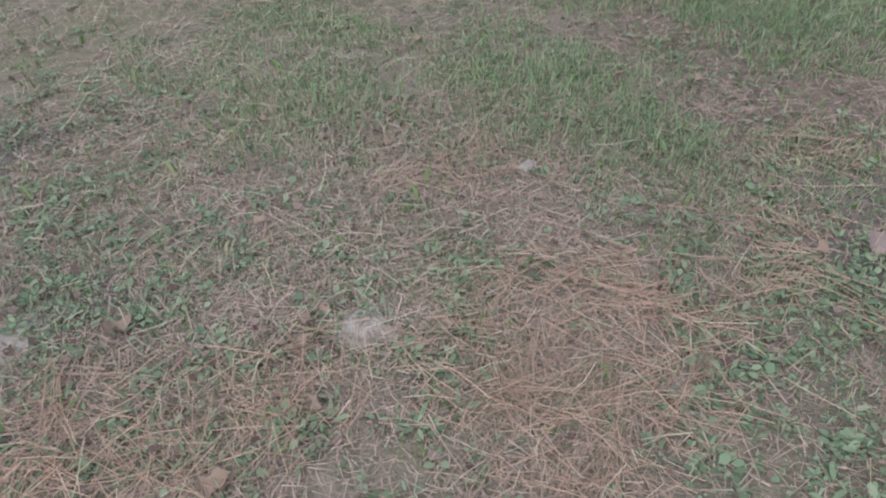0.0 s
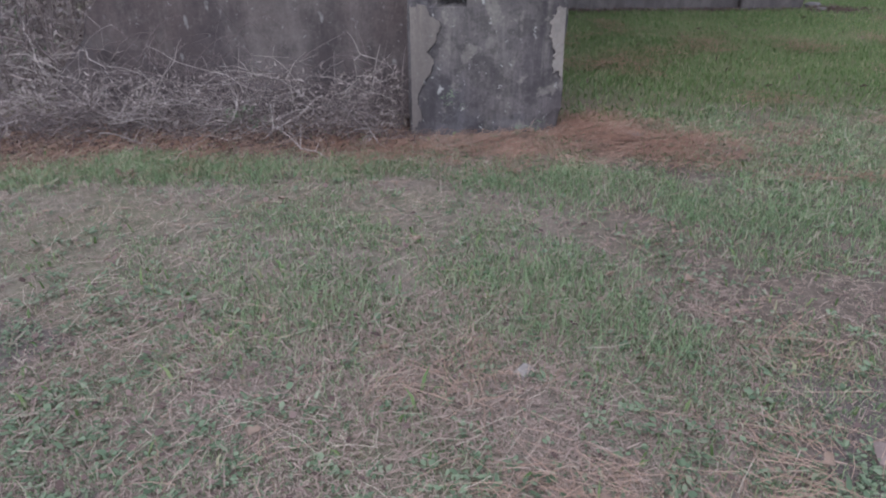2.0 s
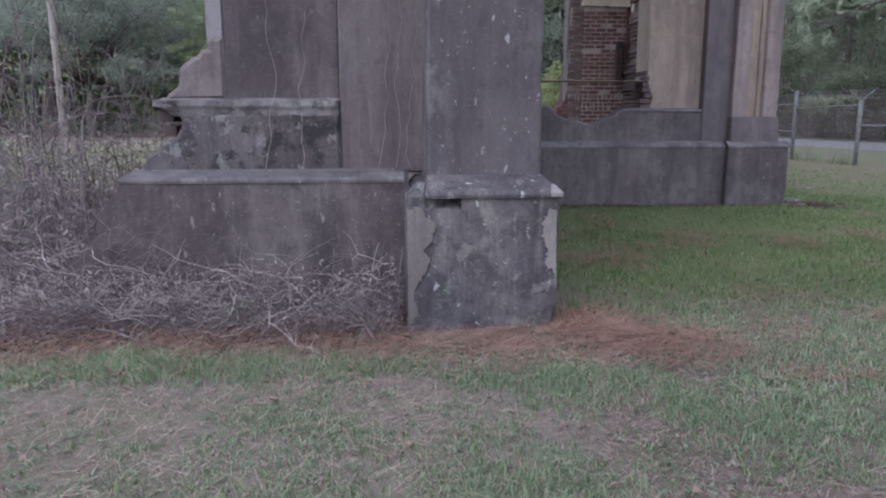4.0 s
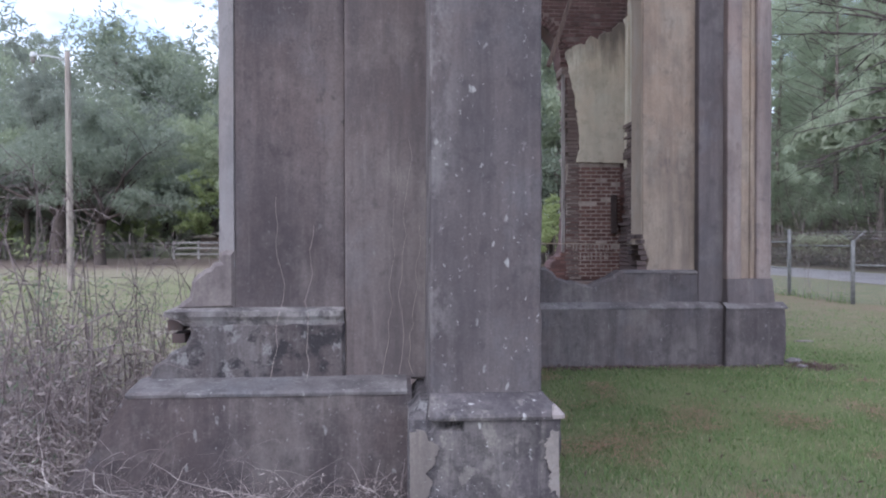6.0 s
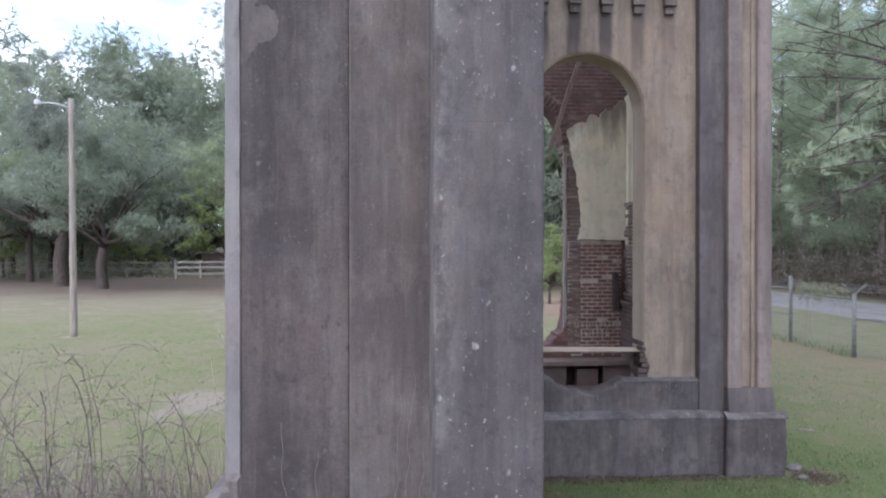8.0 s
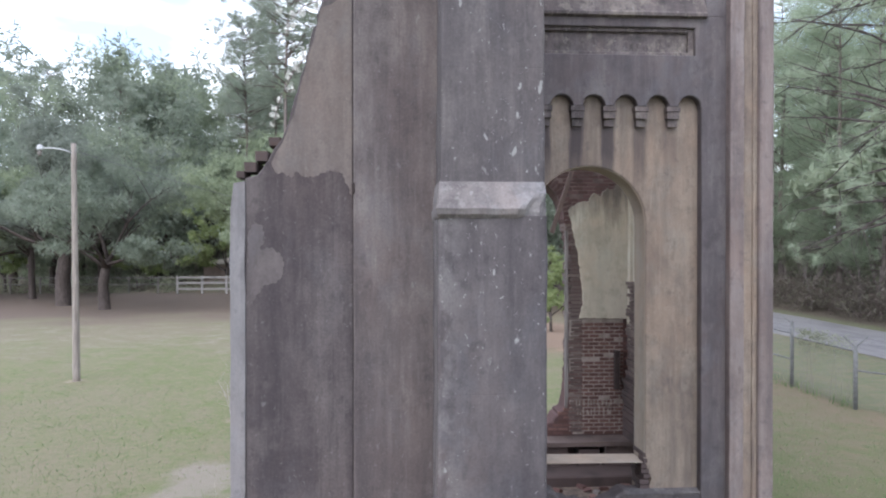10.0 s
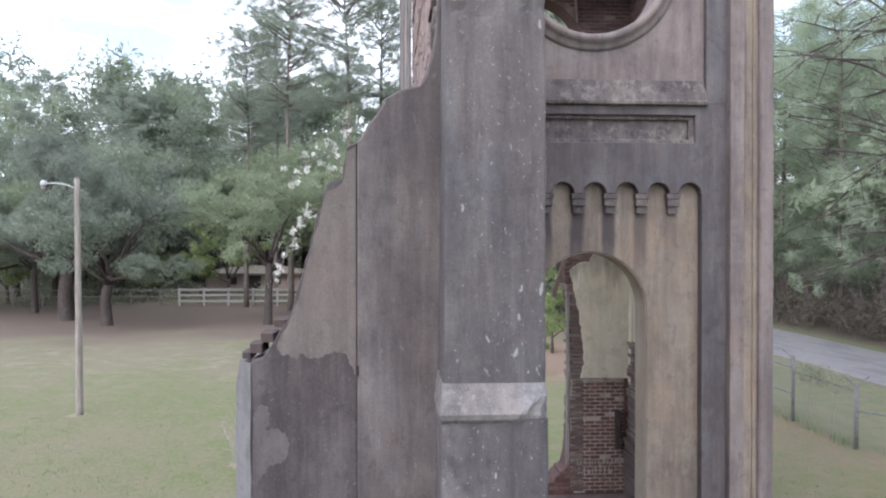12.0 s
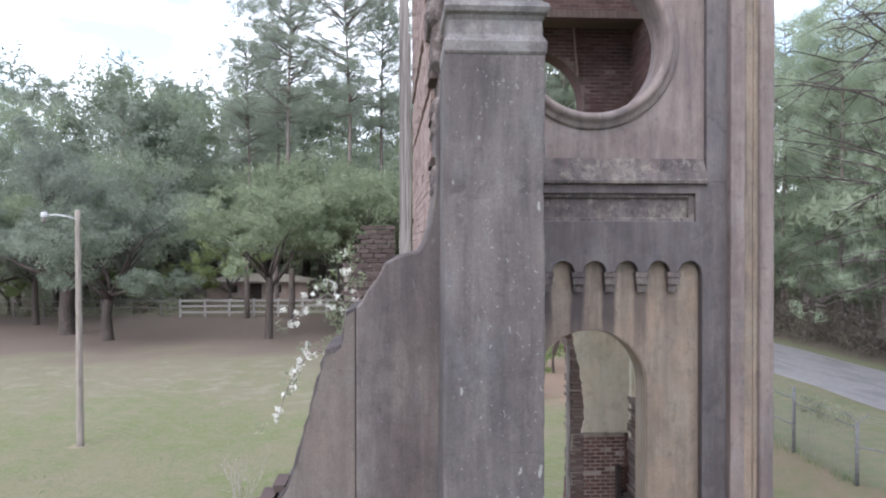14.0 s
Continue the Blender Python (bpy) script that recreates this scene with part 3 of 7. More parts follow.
class Bld:
    """Collects verts and faces of one mesh."""

    def __init__(self):
        self.v, self.f = [], []

    def add(self, verts, faces):
        k = len(self.v)
        self.v += [tuple(p) for p in verts]
        self.f += [tuple(i + k for i in f) for f in faces]

    def loft(self, rings, closed=True):
        n = len(rings[0])
        vs = [p for r in rings for p in r]
        fs = []
        for i in range(len(rings) - 1):
            for j in range(n):
                a, b = i * n + j, i * n + (j + 1) % n
                fs.append((a, b, b + n, a + n))
        if closed:
            fs.append(tuple(range(n - 1, -1, -1)))
            fs.append(tuple(range((len(rings) - 1) * n, len(rings) * n)))
        self.add(vs, fs)

    def box(self, x0, x1, y0, y1, z0, z1):
        self.add([(x, y, z) for z in (z0, z1) for x, y in ((x0, y0), (x1, y0), (x1, y1), (x0, y1))],
                 [(3, 2, 1, 0), (4, 5, 6, 7), (0, 1, 5, 4), (1, 2, 6, 5), (2, 3, 7, 6), (3, 0, 4, 7)])

    def tube(self, pts, radii, n=5):
        pts = [Vector(p) for p in pts]
        rings, side = [], None
        for i, p in enumerate(pts):
            d = (pts[min(i + 1, len(pts) - 1)] - pts[max(i - 1, 0)]).normalized()
            if side is None:
                side = d.orthogonal().normalized()
            side = (side - d * side.dot(d)).normalized()
            up = d.cross(side)
            r = radii[i] if hasattr(radii, "__len__") else radii
            rings.append([p + (side * math.cos(6.2832 * j / n) + up * math.sin(6.2832 * j / n)) * r for j in range(n)])
        self.loft(rings)

    def mesh(self, name, smooth=False):
        return mesh_of(name, self.v, self.f, smooth)


def nz(p, f):
    return noise.noise(Vector(p) * f)


def ring(x0, x1, y0, y1, z, r=0.015, step=0.12):
    """A rectangle with eased corners at height z, its sides cut in steps."""
    pts = []
    for (cx, cy, a0) in ((x0 + r, y0 + r, 180), (x1 - r, y0 + r, 270), (x1 - r, y1 - r, 0), (x0 + r, y1 - r, 90)):
        for a in (a0, a0 + 45, a0 + 90):
            pts.append((cx + r * math.cos(radians(a)), cy + r * math.sin(radians(a))))
    out = []
    for i, p in enumerate(pts):
        q2 = pts[(i + 1) % len(pts)]
        out.append((p[0], p[1], z))
        if i % 3 == 2:
            d = math.dist(p, q2)
            k = max(1, int(d / step))
            for j in range(1, k):
                out.append((p[0] + (q2[0] - p[0]) * j / k, p[1] + (q2[1] - p[1]) * j / k, z))
    return out


def block(levels, step=0.1, worn=0.006, r=0.015, dents=()):
    """A stuccoed block through levels (x0, x1, y0, y1, z), with worn, uneven faces and knocked-off places (x, y, z, radius, depth)."""
    a = levels[-1]
    fulls = []
    k = max(len(ring(*lv, r, step)) for lv in levels)
    w, d = max(lv[1] - lv[0] for lv in levels), max(lv[3] - lv[2] for lv in levels)
    base = ring(0, w, 0, d, 0, r, step)
    for lo, hi in zip(levels, levels[1:]):
        n = max(1, int(abs(hi[4] - lo[4]) / step))
        for i in range(n):
            t = i / n
            fulls.append([p + (q2 - p) * t for p, q2 in zip(lo, hi)])
    fulls.append(list(a))
    rings = []
    for x0, x1, y0, y1, z in fulls:
        cx, cy = (x0 + x1) / 2, (y0 + y1) / 2
        row = []
        for (bx, by, _) in base:
            p = Vector((x0 + bx / w * (x1 - x0), y0 + by / d * (y1 - y0), z))
            out = Vector((p.x - cx, p.y - cy, 0)).normalized()
            corner = 1.0 + 2.0 * (min(bx, w - bx) < 0.03 and min(by, d - by) < 0.03)
            p += out * worn * corner * (nz(p, 2.3) * 0.7 + nz(p, 9.0) * 0.5 - 0.15 * (corner > 1))
            for (dx, dy, dz, rad, dep) in dents:
                s = (p - Vector((dx, dy, dz))).length / rad
                if s < 1:
                    p -= out * dep * (1 - s * s) + Vector((0, 0, dep * 0.3 * (1 - s)))
            row.append(tuple(p))
        rings.append(row)
    b = Bld()
    b.loft(rings)
    return b.mesh("block")


def rough(pts, step=0.08, amp=0.02, seed=0):
    """Cuts a broken edge into uneven steps."""
    rnd = random.Random(seed)
    out = []
    for p, q2 in zip(pts, pts[1:]):
        d = math.dist(p, q2)
        k = max(1, int(d / step))
        for j in range(k):
            t = j / k
            e = amp if j else amp * 0.3
            out.append((p[0] + (q2[0] - p[0]) * t + rnd.uniform(-e, e), p[1] + (q2[1] - p[1]) * t + rnd.uniform(-e, e)))
    out.append(pts[-1])
    return out


def area2(l):
    return sum(p[0] * q2[1] - q2[0] * p[1] for p, q2 in zip(l, l[1:] + l[:1]))


def inset(l, c):
    out = []
    n = len(l)
    for i in range(n):
        a, b, d = Vector(l[i - 1]), Vector(l[i]), Vector(l[(i + 1) % n])
        e1, e2 = (b - a), (d - b)
        if e1.length < 1e-6 or e2.length < 1e-6:
            out.append(l[i])
            continue
        e1.normalize(), e2.normalize()
        n1, n2 = Vector((-e1.y, e1.x)), Vector((-e2.y, e2.x))
        m = (n1 + n2)
        if m.length < 0.3:
            m = n1
        m = m / max(0.5, m.length_squared / 2)
        out.append((b.x + m.x * c, b.y + m.y * c))
    return out


def plate(loops, y0, y1, c=0.012, place=None):
    """A wall from its outline and openings, given as (x, z) loops, between the planes y0 (face) and y1, its face edges eased by c."""
    ls = []
    for i, l in enumerate(loops):
        l = list(l)
        if (area2(l) > 0) != (i == 0):
            l.reverse()
        ls.append(l)
    fr = [inset(l, c) for l in ls]
    flat, flat_in = [p for l in ls for p in l], [p for l in fr for p in l]
    tris = geometry.tessellate_polygon([[Vector((x, z, 0)) for x, z in l] for l in fr])
    n = len(flat)
    s = 1 if y1 > y0 else -1
    vs = [(x, y0, z) for x, z in flat_in] + [(x, y0 + s * c, z) for x, z in flat] + [(x, y1, z) for x, z in flat]
    fs = [tuple(t) for t in tris] + [tuple(2 * n + i for i in reversed(t)) for t in tris]
    k = 0
    for l in ls:
        m = len(l)
        for i in range(m):
            a, b = k + i, k + (i + 1) % m
            fs += [(a, a + n, b + n, b), (a + n, a + 2 * n, b + 2 * n, b + n)]
        k += m
    if place:
        vs = [place(v) for v in vs]
    me = mesh_of("plate", vs, fs)
    bm = bmesh.new()
    bm.from_mesh(me)
    bmesh.ops.recalc_face_normals(bm, faces=bm.faces)
    bm.to_mesh(me)
    bm.free()
    return me


def arc(cx, cz, r, a0, a1, n=24):
    return [(cx + r * math.cos(radians(a0 + (a1 - a0) * i / n)), cz + r * math.sin(radians(a0 + (a1 - a0) * i / n))) for i in range(n + 1)]


def vnoise(x, y, cell, seed):
    """Smooth value noise on arrays, 0 to 1."""
    g = np.random.RandomState(seed).rand(256, 256)
    u, v = x / cell, y / cell
    i, j = np.floor(u).astype(int), np.floor(v).astype(int)
    fu, fv = u - i, v - j
    fu, fv = fu * fu * (3 - 2 * fu), fv * fv * (3 - 2 * fv)
    g00, g10, g01, g11 = g[i % 256, j % 256], g[(i + 1) % 256, j % 256], g[i % 256, (j + 1) % 256], g[(i + 1) % 256, (j + 1) % 256]
    return (g00 * (1 - fu) + g10 * fu) * (1 - fv) + (g01 * (1 - fu) + g11 * fu) * fv


def gz(x, y):
    """The ground's height."""
    x, y = np.asarray(x, float), np.asarray(y, float)
    s = np.clip((x - 6) / 8, 0, 1)
    near = np.exp(-((x / 9) ** 2 + ((y - 4) / 9) ** 2))
    return -0.2 * s * s * (3 - 2 * s) + 0.025 * (vnoise(x, y, 0.45, 5) - 0.5) * near + 0.04 * (vnoise(x, y, 6.0, 6) - 0.5) * (1 - near)


# ---- ground and road ----
def spread(lo, hi, step, reach):
    a = list(np.arange(lo, hi + step / 2, step))
    d, up, down = step, [a[-1]], [a[0]]
    while up[-1] < reach:
        d *= 1.16
        up.append(up[-1] + d)
        down.append(down[-1] - d)
    return np.array(down[:0:-1] + a + up[1:])


xs, ys = spread(-3.2, 5.6, 0.09, 1600), spread(0.0, 9.0, 0.09, 1600)
X, Y = np.meshgrid(xs, ys)
V = np.stack([X, Y, gz(X, Y)], -1).reshape(-1, 3)
nx, ny = len(xs), len(ys)
I = (np.arange(ny - 1)[:, None] * nx + np.arange(nx - 1)[None, :]).ravel()
ground = solo("ground", mesh_np("ground", V, np.stack([I, I + 1, I + nx + 1, I + nx], -1)), M["ground"],
              "patchy winter lawn with bare soil and thatch", "ground", kind="structure")
b = Bld()
rx0, rx1 = 22.0, 28.7
for y in range(-60, 200, 4):
    w = [(rx0 + 0.15 * math.sin(y * 0.9), -0.19), (rx0 + 0.35, -0.13), ((rx0 + rx1) / 2, -0.06), (rx1 - 0.35, -0.13), (rx1 + 0.12 * math.sin(y * 0.7), -0.19)]
    b.v += [(x, y, z) for x, z in w]
n = len(b.v) // 5
b.f = [(i * 5 + j, i * 5 + j + 1, i * 5 + j + 6, i * 5 + j + 5) for i in range(n - 1) for j in range(4)]
solo("road", b.mesh("road", True), M["road"], "worn grey asphalt road with ragged edges", "road", kind="structure")

# ---- the broken church wall with its buttress ----
wall = thing("church_wall", (0, 4.9, 0), "broken grey stuccoed church wall with buttress, standing in brambles", "ruin")
lean = 0.62
# broken outline of the upper wall, from the left foot over the slope to the buttress
slope = [(-1.06, 5.42), (-0.985, 5.44), (-0.955, 5.48), (-0.90, 5.55), (-0.87, 5.62), (-0.79, 5.76), (-0.72, 6.00), (-0.65, 6.26), (-0.55, 6.62), (-0.54, 6.66), (-0.43, 6.69), (-0.40, 6.91), (-0.32, 6.95)]
panel = rough(slope, 0.06, 0.014, 3) + [(-0.32, 1.30), (-1.06, 1.30)]
part("wall_panel", plate([panel], 4.845, 4.845 + lean, 0.01), M["wall"], wall, "dark stained stucco panel")
skin = rough([(-0.88, 5.53), (-0.85, 5.60), (-0.775, 5.74), (-0.705, 5.98), (-0.64, 6.24), (-0.54, 6.60), (-0.43, 6.66), (-0.40, 6.88), (-0.335, 6.92)], 0.06, 0.010, 3)
skin += rough([(-0.335, 5.30), (-0.355, 5.36), (-0.385, 5.40), (-0.40, 5.46), (-0.50, 5.475), (-0.58, 5.44), (-0.66, 5.43), (-0.72, 5.465), (-0.745, 5.42), (-0.80, 5.46), (-0.84, 5.45), (-0.88, 5.50)], 0.012, 0.008, 6)
part("plaster_skin", plate([skin], 4.8432, 4.85, 0.0006), M["skin"], wall, "tan weathered plaster skin on the upper wall")
patch = rough([(-1.05, 4.52), (-1.04, 5.04), (-1.0, 5.12), (-0.95, 5.10), (-0.93, 4.99), (-0.96, 4.93), (-0.88, 4.95), (-0.81, 4.88), (-0.80, 4.78), (-0.85, 4.70), (-0.94, 4.68), (-0.99, 4.60)], 0.012, 0.009, 7)
part("plaster_skin", plate([patch], 4.8432, 4.85, 0.0006), M["blotch"], wall, "pale blotch of plaster skin")
# proud dark block gives a small hole its darkness by colour
b = Bld()
b.box(-0.332, -0.312, 4.781, 4.80, 5.315, 5.385)
part("notch", b.mesh("notch"), M["gap"], wall, "dark block for the small hole at the strip's edge")
strip_edge = [(-0.32, 6.95), (-0.29, 6.98), (-0.20, 7.12), (-0.13, 7.25), (-0.09, 7.27), (0.11, 7.34), (0.15, 7.40), (0.20, 7.62), (0.23, 7.80), (0.235, 8.3), (0.30, 8.6)]
strip = rough(strip_edge, 0.06, 0.012, 4) + [(0.40, 8.6), (0.40, 0.86), (-0.32, 0.86)]
part("pilaster_strip", plate([strip], 4.785, 4.785 + lean, 0.014), M["strip"], wall, "flat stucco pilaster strip, broken off above")
# splayed jamb of the lost window, coloured paler for the open sky's light
b = Bld()
jam = []
for i in range(40):
    z = 1.62 + (5.40 - 1.62) * i / 39
    e = 0.006 * nz((0, 0, z), 3)
    top = max(0.0, z - 5.2) * 0.12
    jam.append([(-1.06 + e, 4.845, z), (-1.065 + e, 4.84, z), (-1.195 + e + top, 4.985, z), (-1.205 + e + top, 5.02, z), (-1.205 + e + top, 5.46, z), (-1.06, 5.46, z)])
b.loft(jam)
part("jamb", b.mesh("jamb"), M["jamb"], wall, "splayed window jamb, open-sky light put into its pale stucco")
# sill course and the wall under it
part("sill", block([(-1.40, -0.325, 4.762, 5.3, 1.235), (-1.46, -0.325, 4.755, 5.3, 1.272), (-1.515, -0.325, 4.742, 5.3, 1.298), (-1.515, -0.325, 4.748, 5.3, 1.330), (-1.47, -0.325, 4.838, 5.3, 1.350)], 0.025, 0.022, 0.01,
                   [(-1.44, 4.72, 1.235, 0.11, 0.10), (-0.62, 4.72, 1.29, 0.12, 0.035), (-1.05, 4.72, 1.24, 0.13, 0.03), (-0.40, 4.72, 1.25, 0.10, 0.03), (-0.85, 4.72, 1.24, 0.08, 0.03)]), M["sill"], wall, "blackened, crumbling sill course")
under = rough([(-1.62, 0.86), (-1.57, 0.97), (-1.47, 1.06), (-1.37, 1.10), (-1.335, 1.17), (-1.35, 1.25)], 0.04, 0.016, 5) + [(-0.32, 1.25), (-0.32, 0.86)]
part("apron", plate([under], 4.765, 5.42, 0.02), M["crust"], wall, "stucco apron with black blotches")
stump = rough([(-1.46, 1.335), (-1.42, 1.375), (-1.365, 1.42), (-1.35, 1.52), (-1.31, 1.575), (-1.225, 1.615), (-1.20, 1.655), (-1.16, 1.66), (-1.155, 1.72), (-1.05, 1.745)], 0.03, 0.010, 41) + [(-1.05, 1.335)]
part("broken_reveal", plate([stump], 4.825, 5.40, 0.03), M["strip"], wall, "rounded stump of the lost window reveal")
# plinth along the foot, sloping off at its broken end
b = Bld()
prof = [(4.50, -0.1), (4.50, 0.30), (4.497, 0.60), (4.495, 0.82), (4.505, 0.845), (4.76, 0.882), (4.80, 0.885), (5.6, 0.885), (5.6, -0.1)]
rows = []
for i in range(76):
    x = -2.08 + (0.12 + 2.08) * i / 75
    cut = float(np.interp(x, (-2.10, -2.02, -1.92, -1.83, -1.80, -1.735, -1.725, -1.66, -1.64), (0.10, 0.30, 0.42, 0.50, 0.66, 0.68, 0.74, 0.82, 2.0)))
    rows.append([(x, y + 0.006 * nz((x, y, z), 4), min(z, cut + 0.02 * nz((x, y, 1), 6))) for y, z in prof])
b.loft(rows)
part("plinth", b.mesh("plinth"), M["plinth"], wall, "stained plinth with a sloped top, its end broken away")
# strip over the sloped top, sky light put into its paler colour
b = Bld()
led = []
for i in range(60):
    x = -1.65 + 1.74 * i / 59
    e = 0.013 * nz((x, 1, 0), 5) + 0.008 * nz((x, 2, 0), 17)
    led.append([(x, 4.488 + e, 0.822), (x, 4.486 + e, 0.840), (x, 4.50 + e, 0.853), (x, 4.765, 0.892), (x, 4.80, 0.892), (x, 4.80, 0.87), (x, 4.52, 0.825)])
b.loft(led)
part("plinth_ledge", b.mesh("plinth_ledge"), M["ledge"], wall, "weathered top of the plinth, paled for sky light")
# small stones showing at the broken edge
rnd = random.Random(4)
for (x, z, s) in ((-1.10, 5.45, 0.035), (-1.035, 5.50, 0.05), (-0.955, 5.575, 0.05), (-0.865, 5.675, 0.042), (-1.46, 1.23, 0.055), (-1.44, 1.14, 0.05)):
    me = block([(x - s, x + s, 4.86, 5.1, z - s * 0.65), (x - s, x + s, 4.85, 5.1, z + s * 0.65)], 0.05, 0.012, 0.012)
    part("brick", me, M["brick_soot"], wall, "")
# buttress
butt = part("buttress", block([(0.22, 0.90, 4.20, 4.80, 0.86), (0.225, 0.90, 4.20, 4.80, 5.14)], 0.06, 0.005, 0.02,
                              [(0.9, 4.2, 1.5, 0.15, 0.012), (0.22, 4.2, 2.2, 0.3, 0.01)]), M["pier"], wall, "lichen-spotted stucco buttress shaft")
part("footing", block([(0.09, 0.97, 4.012, 4.9, -0.1), (0.092, 0.968, 4.012, 4.9, 0.60), (0.092, 0.968, 4.014, 4.9, 0.775)], 0.03, 0.005, 0.012,
                      [(0.27, 4.01, 0.765, 0.06, 0.14), (0.35, 4.01, 0.765, 0.06, 0.12), (0.97, 4.0, 0.45, 0.10, 0.02), (0.09, 4.0, 0.35, 0.12, 0.015), (0.97, 4.0, 0.02, 0.12, 0.03), (0.62, 4.0, 0.0, 0.16, 0.02)]),
     M["base"], butt, "chipped buttress footing with peeling plaster")
part("footing_cap", block([(0.205, 0.982, 3.995, 4.9, 0.772), (0.20, 0.985, 3.99, 4.9, 0.79), (0.205, 0.978, 4.0, 4.9, 0.806), (0.222, 0.90, 4.17, 4.9, 0.89)], 0.022, 0.008, 0.01,
                          [(0.30, 3.99, 0.775, 0.07, 0.03), (0.20, 4.0, 0.80, 0.06, 0.03), (0.97, 4.0, 0.80, 0.05, 0.02)]), M["base"], butt, "weathered sloping cap of the footing, knocked off at one corner")
part("broken_corner", block([(0.10, 0.22, 4.03, 4.85, 0.74), (0.098, 0.22, 4.035, 4.85, 0.775), (0.125, 0.22, 4.07, 4.85, 0.80), (0.165, 0.22, 4.15, 4.85, 0.845)], 0.018, 0.022, 0.012), M["crust"], butt, "rough stump of the lost corner")
part("cap_chip", block([(0.915, 0.984, 3.984, 4.06, 0.778), (0.91, 0.988, 3.982, 4.07, 0.80), (0.93, 0.95, 4.02, 4.12, 0.84)], 0.012, 0.006, 0.008), M["cap"], butt, "freshly chipped pale corner")
pale = rough([(0.10, 0.02), (0.16, 0.10), (0.135, 0.2), (0.16, 0.28), (0.21, 0.36), (0.225, 0.43), (0.19, 0.47), (0.245, 0.54), (0.26, 0.62), (0.21, 0.66), (0.19, 0.71), (0.10, 0.72)], 0.012, 0.012, 33)
chip = rough([(0.955, 0.30), (0.93, 0.36), (0.90, 0.35), (0.905, 0.47), (0.87, 0.55), (0.885, 0.66), (0.92, 0.71), (0.955, 0.70)], 0.012, 0.011, 35)
part("plaster_skin", plate([chip], 4.004, 4.02, 0.002), M["pale"], butt, "pale plaster left on the footing")
part("plaster_skin", plate([pale], 4.004, 4.02, 0.002), M["pale"], butt, "pale plaster left on the footing")
part("offset_cap", block([(0.222, 0.902, 4.195, 4.8, 5.125), (0.215, 0.908, 4.165, 4.8, 5.15), (0.212, 0.91, 4.155, 4.8, 5.185), (0.222, 0.902, 4.175, 4.8, 5.21), (0.235, 0.895, 4.275, 4.8, 5.355)],
                         0.03, 0.006, 0.012, [(0.90, 4.15, 5.17, 0.13, 0.07), (0.80, 4.15, 5.13, 0.10, 0.04), (0.62, 4.15, 5.16, 0.1, 0.012), (0.36, 4.15, 5.18, 0.09, 0.012)]), M["cap"], butt, "pale weathered offset, chipped at one corner")
part("upper_shaft", block([(0.245, 0.90, 4.285, 4.8, 5.33), (0.262, 0.905, 4.30, 4.8, 8.6)], 0.04, 0.005, 0.02,
                          [(0.34, 4.3, 7.71, 0.05, 0.016), (0.48, 4.3, 7.68, 0.06, 0.012), (0.80, 4.3, 7.71, 0.06, 0.016), (0.90, 4.3, 7.75, 0.07, 0.012)]), M["pier_up"], butt)
part("capital", block([(0.262, 0.905, 4.295, 4.8, 8.585), (0.257, 0.91, 4.285, 4.8, 8.60), (0.255, 0.912, 4.28, 4.8, 8.66), (0.285, 0.89, 4.31, 4.8, 8.71), (0.29, 0.888, 4.315, 4.8, 8.80),
                       (0.28, 0.90, 4.30, 4.8, 8.83), (0.262, 0.92, 4.275, 4.8, 8.845), (0.255, 0.93, 4.262, 4.8, 8.875), (0.262, 0.92, 4.275, 4.8, 8.905), (0.29, 0.89, 4.31, 4.8, 8.92), (0.29, 0.89, 4.31, 4.8, 9.4)], 0.025, 0.006, 0.015),
     M["cap"], butt, "pale moulded capital band")
# ragged broken edge beside the buttress head
edge_line = rough([(0.25, 7.35), (0.235, 7.6), (0.255, 7.72), (0.215, 7.76), (0.22, 7.95), (0.27, 7.98), (0.27, 8.14), (0.22, 8.18), (0.215, 8.42), (0.265, 8.46), (0.26, 8.62), (0.205, 8.68), (0.215, 8.95), (0.175, 9.0), (0.19, 9.3), (0.23, 9.5), (0.2, 9.9), (0.22, 10.4), (0.2, 11.0)], 0.03, 0.012, 71)
part("broken_edge", plate([edge_line + [(0.45, 11.0), (0.45, 7.35)]], 4.93, 5.40, 0.05), M["edge"], wall, "ragged broken edge of brick and mortar")
rnd = random.Random(9)
for k in range(10):
    z = 7.6 + k * 0.33 + rnd.uniform(-0.04, 0.04)
    x0 = 0.195 + rnd.uniform(0.0, 0.05)
    part("brick", block([(x0, 0.3, 5.02 + rnd.uniform(-0.05, 0.12), 5.38, z), (x0 + 0.01, 0.3, 5.03, 5.38, z + 0.06)], 0.03, 0.012, 0.012), M["brick_soot"], wall)

# ---- brick return wall behind the buttress ----
ret = thing("return_wall", (0.5, 7.5, 0), "pale cracked brick wall with clinging timber strips", "ruin")
def face_x(y):
    """The skewed outer face of the return wall."""
    return 0.222 - (y - 5.42) * 0.0167


b = Bld()
b.add([(face_x(y) + 0.035 if k == 0 else 0.85, y, z) for z in (-0.1, 11.0) for y, k in ((5.42, 0), (5.42, 1), (9.9, 1), (9.9, 0))],
      [(3, 2, 1, 0), (4, 5, 6, 7), (0, 1, 5, 4), (1, 2, 6, 5), (2, 3, 7, 6), (3, 0, 4, 7)])
part("core", b.mesh("core"), M["mortar_dark"], ret, "dark rubble core")
b = Bld()
rnd = random.Random(12)
